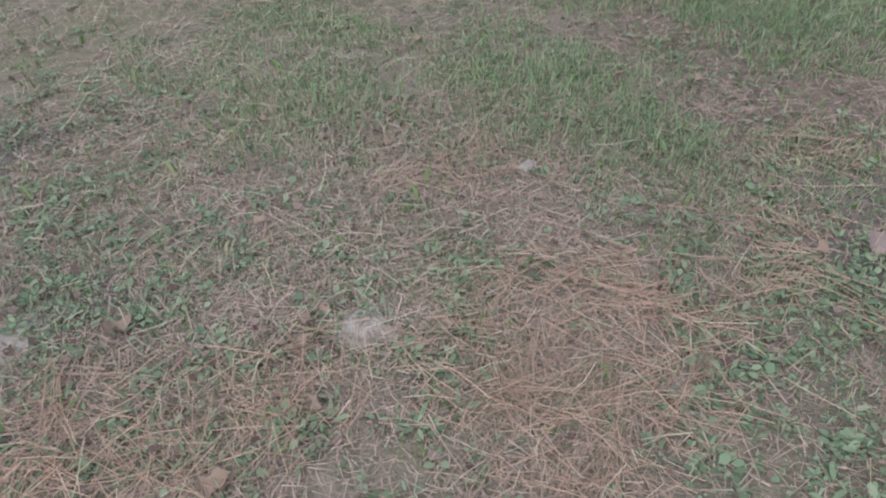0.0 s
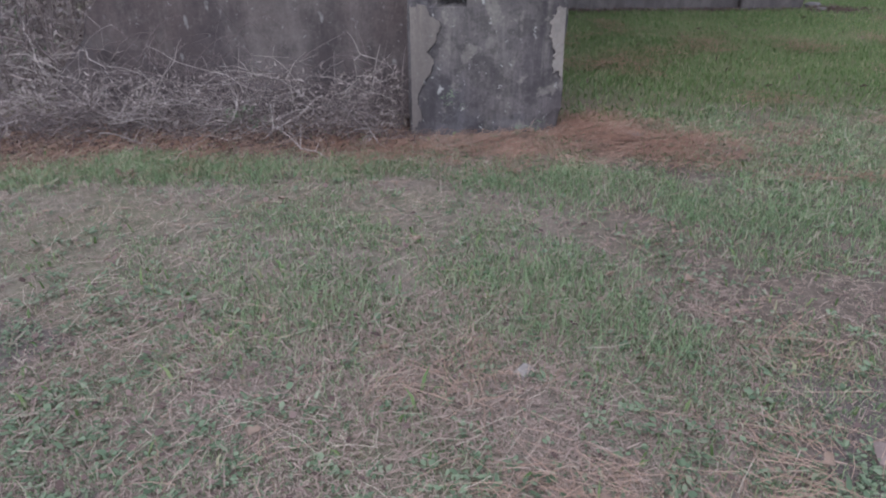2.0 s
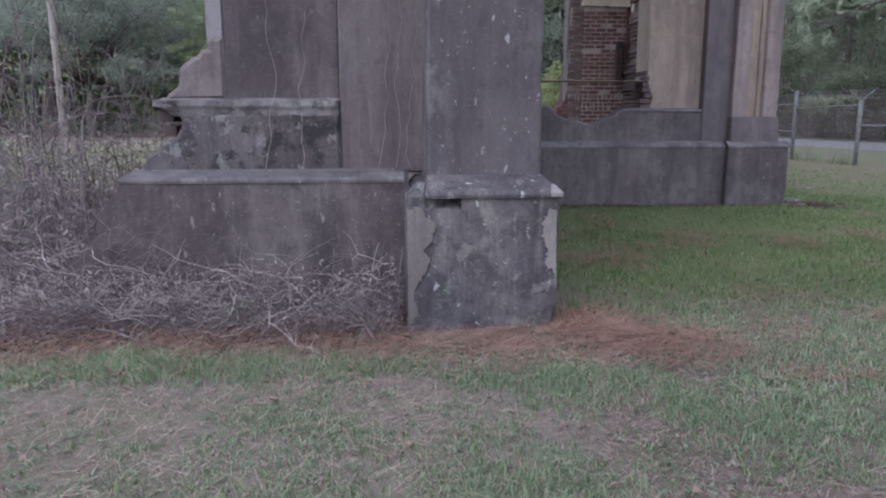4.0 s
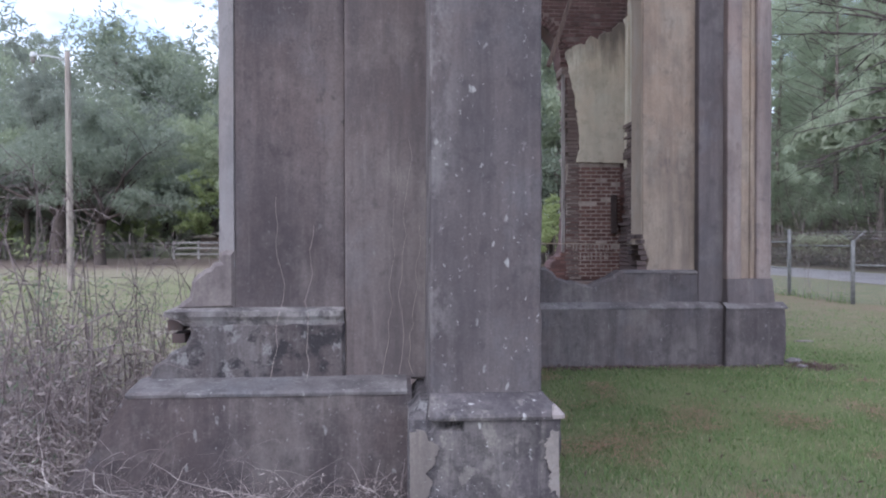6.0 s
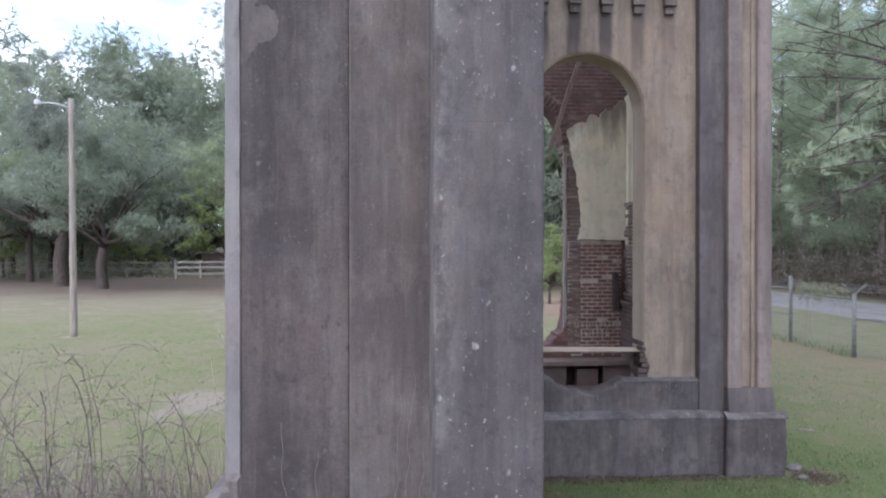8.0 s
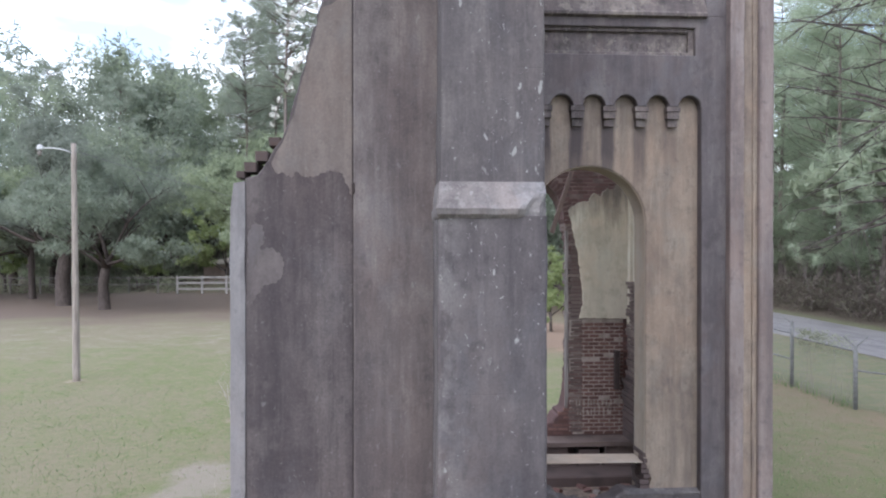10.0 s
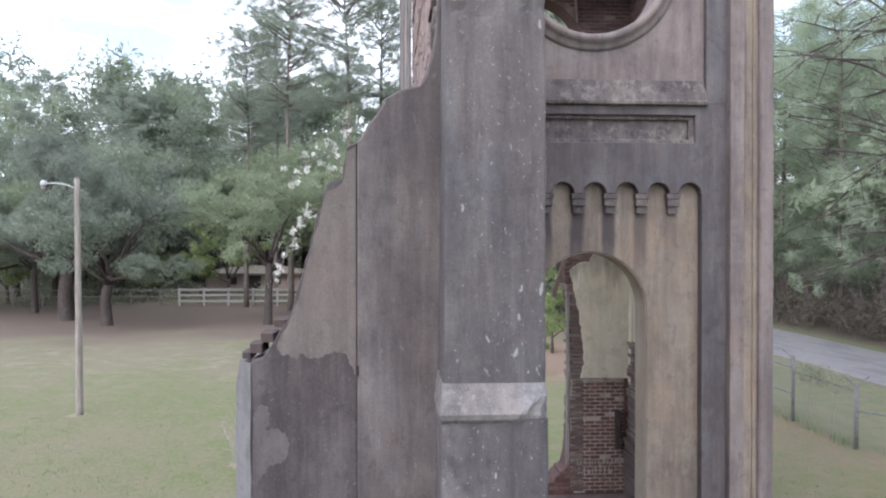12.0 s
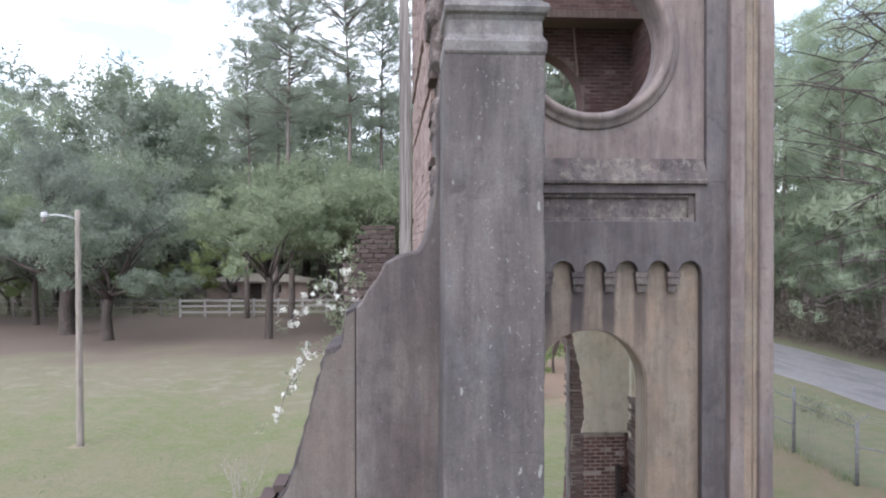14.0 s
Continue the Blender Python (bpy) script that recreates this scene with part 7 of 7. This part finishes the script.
def soft(x, y):
    """One inside the dense turf, falling off raggedly at its border."""
    reach = 1.15 + 0.62 * y + 0.7 * (vnoise(x, y, 0.7, 91) - 0.3)
    return np.clip((reach - np.abs(x - 0.08)) / 0.7, 0, 1) * np.clip((y - 0.1) / 0.35, 0.12, 1)


def fall(y):
    return 1.0 / (1.0 + np.maximum(0, y - 1.2) * 0.2)


def w_green(x, y):
    nse = vnoise(x, y, 0.16, 31) * 0.6 + vnoise(x, y, 0.5, 32) * 0.6
    return np.clip((np.minimum(blobs(x, y, GREEN, 0.34), 1.1) * 0.62 - 0.24 * np.minimum(1, blobs(x, y, NEEDLES, 0.0)) + 2.2 * (nse - 0.58)) * fall(y), 0.015, 1) * soft(x, y) * clear(x, y)


def w_needle(x, y):
    nse = vnoise(x, y, 0.12, 33) * 0.5 + vnoise(x, y, 0.35, 34) * 0.7
    return np.clip((blobs(x, y, NEEDLES, 0.07) * (0.1 + nse) * 0.62 - 0.07) * fall(y), 0.01, 1) * soft(x, y) * clear(x, y)


def w_weed(x, y):
    nse = vnoise(x, y, 0.10, 35)
    return np.clip((blobs(x, y, WEEDS, 0.40) * nse * 1.1 - 0.10) * fall(y), 0.004, 1) * soft(x, y) * clear(x, y)


n = 82000
x, y = scatter(rs, n, NEAR, w_green)
h = (0.012 + 0.045 * rs.rand(n) ** 1.6) * (0.7 + 0.6 * np.minimum(1.2, blobs(x, y, GREEN, 0.0)))
v, f = blades(rs, x, y, h, 0.0016 + 0.0005 * y + 0.0016 * rs.rand(n), 0.9)
solo("grass", mesh_np("grass", v, f), M["grass"], "short uneven green grass with dry blades", "grass", kind="stuff")


def chips(rs, x, y, ln, w, lift):
    """Short flat bits of dead grass, one face each."""
    n = len(x)
    a = rs.uniform(0, 6.2832, n)
    t = rs.normal(0, lift, n)
    z = gz(x, y) + 0.003 + np.abs(rs.normal(0, 0.008, n))
    u = np.stack([np.cos(a), np.sin(a), t], -1) * (ln / 2)[:, None]
    o = np.stack([-np.sin(a), np.cos(a), rs.normal(0, 0.4, n)], -1) * (w / 2)[:, None]
    c = np.stack([x, y, z + np.abs(t) * ln / 2], -1)
    return np.stack([c - u - o, c - u + o, c + u + o * 0.5, c + u - o * 0.5], 1).reshape(-1, 3), np.arange(n * 4).reshape(-1, 4)


for n, box, grow_by in ((46000, (-1.45, 1.6, 0.3, 2.1), 1.0), (36000, NEAR, 1.35)):
    x, y = scatter(rs, n, box, lambda a, c: np.clip(0.30 + 0.75 * vnoise(a, c, 0.2, 41), 0, 1) * clear(a, c) * soft(a, c) * (1 - 0.75 * np.minimum(1, blobs(a, c, BARE, 0.0))) * np.where(a > 1.1, 0.5, 1.0) * np.where((a > 0.55) & (c < 1.3), 0.38, 1.0))
    v, f = chips(rs, x, y, (0.010 + 0.036 * rs.rand(n) ** 1.5) * grow_by, (0.0010 + 0.0013 * rs.rand(n)) * grow_by, 0.25)
    solo("thatch", mesh_np("thatch", v, f), M["straw"], "matted dry grass thatch", "thatch", kind="stuff")
n = 7800
x, y = scatter(rs, n, NEAR, w_needle)
v, f = straws(rs, x, y, 0.06 + 0.10 * rs.rand(n), 0.0008 + 0.0004 * rs.rand(n) + 0.00012 * y, 0.10, 0.10, 0.35)
v[:, 2] += 0.010
solo("pine_needles", mesh_np("pine_needles", v, f), M["needle"], "fallen orange-brown pine needles", "pine needles", kind="stuff")
# needles drifted along the foot of the wall and round the buttress
DRIFT = ((1.20, 4.05, 0.30, 1.2), (1.40, 3.70, 0.36, 0.85), (1.85, 3.50, 0.30, 0.4), (0.6, 3.66, 0.35, 0.9), (-0.2, 3.80, 0.4, 0.8), (-1.0, 3.85, 0.45, 0.8), (-1.8, 3.85, 0.45, 0.9), (-2.6, 3.9, 0.5, 0.9), (2.6, 4.6, 0.3, 0.5), (2.3, 3.9, 0.2, 0.5))
n = 8000
x, y = scatter(rs, n, (-3.2, 3.2, 3.2, 5.0), lambda a, c: np.clip(blobs(a, c, DRIFT, -0.1) * (0.3 + vnoise(a, c, 0.18, 38)), 0, 1) * clear(a, c))
v, f = straws(rs, x, y, 0.06 + 0.08 * rs.rand(n), 0.0016 + 0.0010 * rs.rand(n), 0.12, 0.10, 0.3)
v[:, 2] += 0.010
solo("pine_needles", mesh_np("pine_needles", v, f), M["needle_red"], "drift of pine needles round the buttress's foot", "pine needles", kind="stuff")
# long dry grass blades lying over the turf
n = 4300
x, y = scatter(rs, n, NEAR, lambda a, c: np.clip(0.1 + 0.9 * vnoise(a, c, 0.3, 43), 0, 1) * clear(a, c) * soft(a, c) * np.where(a > 0.45, 0.4, 1.0))
v, f = straws(rs, x, y, 0.04 + 0.09 * rs.rand(n) ** 1.5, 0.0009 + 0.0006 * rs.rand(n) + 0.00012 * y, 0.30, 0.22)
v[:, 2] += 0.008
solo("dry_blades", mesh_np("dry_blades", v, f), M["dry_blade"], "long bleached grass blades lying on the turf", "grass", kind="stuff")
# brighter tufts in front of the wall and the buttress
STRIP = ((-2.6, 3.42, 0.24, 1.4), (-2.2, 3.38, 0.2, 1.3), (-1.8, 3.42, 0.22, 1.4), (-1.4, 3.48, 0.22, 1.6), (-1.05, 3.46, 0.2, 1.5), (-0.7, 3.42, 0.2, 1.3), (-0.2, 3.40, 0.19, 1.1), (0.1, 3.36, 0.14, 0.8), (0.45, 3.2, 0.2, 0.8), (0.95, 3.14, 0.24, 1.1), (1.35, 2.75, 0.3, 0.7), (2.2, 3.2, 0.4, 0.42), (2.7, 3.9, 0.5, 0.45), (0.55, 2.06, 0.33, 0.36), (0.75, 1.75, 0.2, 0.36), (-0.3, 2.0, 0.22, 0.42), (1.5, 2.4, 0.2, 0.36))
n = 17000
x, y = scatter(rs, n, (-3.3, 3.3, 1.5, 4.4), lambda a, c: np.clip(blobs(a, c, STRIP, -0.25) * (0.2 + 1.1 * vnoise(a, c, 0.13, 39)), 0, 1) * clear(a, c))
v, f = blades(rs, x, y, 0.025 + 0.05 * rs.rand(n) ** 1.4, 0.0024 + 0.0022 * rs.rand(n), 0.9)
solo("grass", mesh_np("grass", v, f), M["grass"], "brighter tufts of fresh grass", "grass", kind="stuff")


def rosettes(rs, x, y, size, per, slim):
    """Low plants of pointed leaves spreading from a heart."""
    n = len(x) * per
    cx, cy, s = np.repeat(x, per), np.repeat(y, per), np.repeat(size, per) * (0.55 + 0.6 * rs.rand(n))
    a = rs.uniform(0, 6.2832, n)
    up = rs.uniform(0.1, 0.75, n)
    base = np.stack([cx + 0.25 * s * np.cos(a), cy + 0.25 * s * np.sin(a), gz(cx, cy) + 0.006 + 0.012 * rs.rand(n)], -1)
    d = np.stack([np.cos(a), np.sin(a), up], -1) * s[:, None]
    w = np.stack([-np.sin(a), np.cos(a), rs.normal(0, 0.25, n)], -1) * (s * slim * (0.7 + 0.5 * rs.rand(n)))[:, None]
    dip = np.zeros((n, 3))
    dip[:, 2] = -0.45 * s * up
    p = np.stack([base, base + d * 0.35 - w, base + d * 0.72 - w * 0.8 + dip * 0.3, base + d + dip, base + d * 0.72 + w * 0.8 + dip * 0.3, base + d * 0.35 + w], 1)
    return p.reshape(-1, 3), np.arange(n * 6).reshape(-1, 6)


for n, lo, hi, per, slim, label in ((5600, 0.008, 0.025, 5, 0.30, "low broad-leaved weeds in the turf"), (1300, 0.014, 0.038, 6, 0.15, "flat rosettes of narrow weeds in the turf")):
    x, y = scatter(rs, n, NEAR, w_weed)
    v, f = rosettes(rs, x, y, lo + (hi - lo) * rs.rand(n) ** 2, per, slim)
    solo("low_weeds", mesh_np("low_weeds", v, f), M["weed"], label, "weeds", kind="stuff")
# crumbled dead leaves, thickest on the bare side of the turf
n = 3200
x, y = scatter(rs, n, (-2.6, 2.4, 0.4, 3.6), lambda a, c: np.clip(0.18 + 0.8 * np.exp(-((a + 0.95) / 0.55) ** 2) * np.exp(-((c - 1.3) / 0.8) ** 2) + 0.3 * (vnoise(a, c, 0.3, 44) - 0.4), 0, 1) * soft(a, c))
v, f = rosettes(rs, x, y, 0.008 + 0.020 * rs.rand(n) ** 2, 1, 0.38)
v[:, 2] += 0.008
solo("leaf_litter", mesh_np("leaf_litter", v, f), M["litter"], "crumbled brown leaves among the weeds", "leaf litter", kind="stuff")
# the lawn further off
for name, n, box, hh, ww, seed in (("lawn_grass", 40000, (1.0, 8.5, 4.2, 12.5), 0.055, 0.007, 51), ("lawn_grass", 16000, (-15, -2.0, 8.5, 30), 0.055, 0.012, 52), ("lawn_grass", 9000, (2, 14, 10, 30), 0.055, 0.012, 53), ("lawn_grass", 6000, (-6, 7, -4, 4.6), 0.05, 0.010, 54)):
    r2 = np.random.RandomState(seed)
    x, y = scatter(r2, n, box, lambda a, c: np.clip(0.25 + 1.1 * (vnoise(a, c, 0.6, 61) - 0.35) + 0.4 * vnoise(a, c, 2.5, 62), 0.03, 1) * clear(a, c) * np.clip((box[3] - c) / (0.4 * (box[3] - box[2])), 0, 1) * np.clip((box[1] - a) / (0.3 * (box[1] - box[0])), 0, 1))
    v, f = blades(r2, x, y, hh * (0.4 + 0.9 * r2.rand(n)), ww * (0.6 + 0.7 * r2.rand(n)), 0.9)
    solo(name, mesh_np(name, v, f), M["lawn"], "short lawn grass further from the ruin", "grass", kind="stuff")
# rank grass along the fence's foot
r2 = np.random.RandomState(58)
n = 3600
y = r2.uniform(14.5, 31.5, n)
x = 14.3 + 0.72 * np.maximum(21.05 - y, 0) + 0.16 * r2.normal(size=n)
keep = r2.rand(n) < 0.15 + 1.2 * (vnoise(x, y, 0.8, 63) - 0.3)
x, y = x[keep], y[keep]
n = len(x)
v, f = blades(r2, x, y, 0.12 + 0.42 * r2.rand(n) ** 2, 0.010 + 0.008 * r2.rand(n), 0.6)
solo("fence_grass", mesh_np("fence_grass", v, f), M["lawn"], "rank grass along the foot of the fence", "grass", kind="stuff")
r2 = np.random.RandomState(71)
n = 7000
x, y = scatter(r2, n, (0.9, 6.5, 3.0, 9.6), lambda a, c: np.clip(1.6 * (vnoise(a, c, 0.5, 72) - 0.66) + 0.5 * blobs(a, c, NEEDLES, 0.0) + 0.04, 0.0, 1) * clear(a, c))
v, f = straws(r2, x, y, 0.06 + 0.09 * r2.rand(n), 0.0018 + 0.0014 * r2.rand(n), 0.14, 0.08)
v[:, 2] += 0.02
solo("pine_needles", mesh_np("pine_needles", v, f), M["needle_red"], "drifts of pine needles on the lawn", "pine needles", kind="stuff")
r2 = np.random.RandomState(81)
n = 1500
x = np.concatenate([r2.uniform(-22, -2, n), r2.uniform(1, 14, n // 2)])
y = np.concatenate([r2.uniform(8, 48, n), r2.uniform(4.2, 30, n // 2)])
ok = clear(x, y) > 0
v, f = leaves(r2, np.stack([x[ok], y[ok], gz(x[ok], y[ok]) + 0.03], -1), np.full(ok.sum(), 0.01), 1, 0.03, 0.5)
solo("fallen_leaves", mesh_np("fallen_leaves", v, f), M["litter"], "small dark leaves strewn over the lawn", "leaves", kind="stuff")
# pale sand spilled on the turf
for (cx, cy, r) in ((-0.09, 1.05, 0.085), (-0.83, 1.06, 0.10)):
    vs, fs = [(cx, cy, float(gz(cx, cy)) + 0.013)], []
    for j in range(20):
        a = 6.2832 * j / 20
        for k, (t, z) in enumerate(((0.5, 0.010), (1.0, -0.004))):
            rr = r * t * (1 + 0.35 * nz((math.cos(a), math.sin(a), cx), 1.6))
            px, py = cx + rr * 1.2 * math.cos(a), cy + rr * 0.8 * math.sin(a)
            vs.append((px, py, float(gz(px, py)) + z))
    for j in range(20):
        a, c = 1 + 2 * j, 1 + 2 * ((j + 1) % 20)
        fs += [(0, a, c), (a, a + 1, c + 1, c)]
    solo("sand_patch", mesh_of("sand_patch", vs, fs, True), M["sand"], "small pale patch of sand on the turf", "sand", kind="stuff")


# ---- fallen leaves and odd bits ----
def leaf_thing(cx, cy, ln, turn, tilt, label="curled brown dead leaf lying on the turf"):
    t = np.linspace(-1, 1, 9)
    wd = 0.42 * ln * np.sqrt(np.clip(1 - t ** 2, 0, 1)) * (1 - 0.25 * t) * (1 + 0.30 * np.sin(7.0 * t + 40 * cx))
    vs, fs = [], []
    for ti, w in zip(t, wd):
        for s in (-1, -0.5, 0, 0.5, 1):
            vs.append((ti * ln / 2, s * w / 2 * 1.3, 0.34 * ln * (abs(s) ** 1.5) * (0.5 + 0.4 * math.sin(3 * ti + 9 * cy)) + 0.16 * ln * ti * ti))
    for i in range(8):
        for j in range(4):
            a = i * 5 + j
            fs.append((a, a + 1, a + 6, a + 5))
    ob = solo("fallen_leaf", mesh_of("fallen_leaf", vs, fs, True), M["dead_leaf"], label, "leaf", "fallen leaves")
    ob.matrix_world = pose(cx, cy, float(gz(cx, cy)) + 0.02, tilt, tilt * 0.6, turn)


for a in ((0.37, 1.14, 0.055, 70, 20), (-0.60, 1.05, 0.07, 60, 15), (-0.22, 1.05, 0.055, 95, 25), (-0.225, 0.985, 0.05, 80, 15), (-0.19, 0.83, 0.05, 110, 20), (-0.34, 0.68, 0.06, 30, 15), (0.98, 2.08, 0.06, 100, 20),
          (-1.30, 3.32, 0.08, 20, 15), (-0.36, 1.4, 0.04, 10, 20), (0.26, 1.2, 0.03, 50, 10), (-0.05, 1.75, 0.05, 140, 20), (1.55, 1.35, 0.05, 15, 15)):
    leaf_thing(*a)
rnd = random.Random(41)
for _ in range(60):
    x, y = rnd.uniform(-2.2, 2.6), rnd.uniform(0.8, 4.0)
    if clear(np.array([x]), np.array([y]))[0] > 0:
        leaf_thing(x, y, rnd.uniform(0.018, 0.045), rnd.uniform(0, 360), rnd.uniform(-25, 25))


def chunk(name, x, y, s, mat, label, category, h=0.5):
    ob = solo(name, block([(-s, s, -s * 0.7, s * 0.7, -s * 0.3), (-s * 0.95, s, -s * 0.7, s * 0.75, s * h * 0.6), (-s * 0.7, s * 0.75, -s * 0.5, s * 0.5, s * h)], s * 0.5, s * 0.12, s * 0.15), M[mat], label, category)
    ob.matrix_world = pose(x, y, float(gz(x, y)) + 0.004, 0, 0, 35 * x + 20 * y)


chunk("stone", 0.34, 1.62, 0.030, "stone", "small grey stone in the turf", "stone")
chunk("earth_clod", 1.13, 1.22, 0.045, "mortar_dark", "dark clod of earth in the turf", "clod")
chunk("stone", 0.51, 0.84, 0.022, "stone", "small grey stone in the turf", "stone")
chunk("stone", 1.36, 3.9, 0.075, "stone", "flat pale stone beside the buttress", "stone", 0.25)
chunk("rubble_stone", 5.85, 9.95, 0.13, "ledge", "lump of fallen stucco at the tower's corner", "stone", 0.45)
chunk("rubble_stone", 5.74, 9.55, 0.08, "ledge", "small lump of fallen stucco at the tower's foot", "stone", 0.5)
chunk("rubble_stone", 6.02, 9.72, 0.05, "ledge", "small lump of fallen stucco at the tower's foot", "stone", 0.6)
b = Bld()
b.tube([(7.12, 12.10, -0.01), (7.28, 12.05, 0.005), (7.44, 12.03, -0.005)], [0.02, 0.026, 0.018], 7)
solo("log", b.mesh("log", True), M["bare"], "short broken piece of branch on the grass", "branch")

# scratched marks on the brick, past reading
rnd = random.Random(66)
for row, (x0, x1, z0) in enumerate(((3.70, 4.58, 1.60), (3.72, 4.45, 1.41))):
    x = x0
    while x < x1:
        w, h = rnd.uniform(0.015, 0.03), rnd.uniform(0.10, 0.15)
        b = Bld()
        b.box(x, x + w, 14.392, 14.41, z0, z0 + h)
        part("scratch_bar", b.mesh("scratch_bar"), M["mortar"], back, "pale scratched mark")
        x += rnd.uniform(0.05, 0.10)

# ---- single bricks of the back wall ----
brick_meshes = []
for k in range(4):
    me = block([(0, 0.196, 0, 0.1, 0.0), (0, 0.196, 0, 0.1, 0.058)], 0.3, 0.003, 0.006)
    me.materials.append(M["brick"])
    brick_meshes.append(me)
rnd = random.Random(61)
inv = back.matrix_world.inverted()
for k in range(int((3.40 - 1.0) / COURSE)):
    z = 1.0 + k * COURSE
    x = 3.0 + (0.11 if k % 2 else 0)
    while x < 4.66:
        if not any(in_poly(xx, z + 0.033, door) for xx in (x + 0.03, x + 0.1, x + 0.19)) and rnd.random() > 0.02:
            o = new("brick", brick_meshes[rnd.randint(0, 3)])
            o.parent = back
            o.matrix_parent_inverse = inv
            o.matrix_basis = pose(x, 14.408 + rnd.uniform(-0.008, 0.006), z, 0, 0, rnd.uniform(-0.6, 0.6))
        x += 0.218
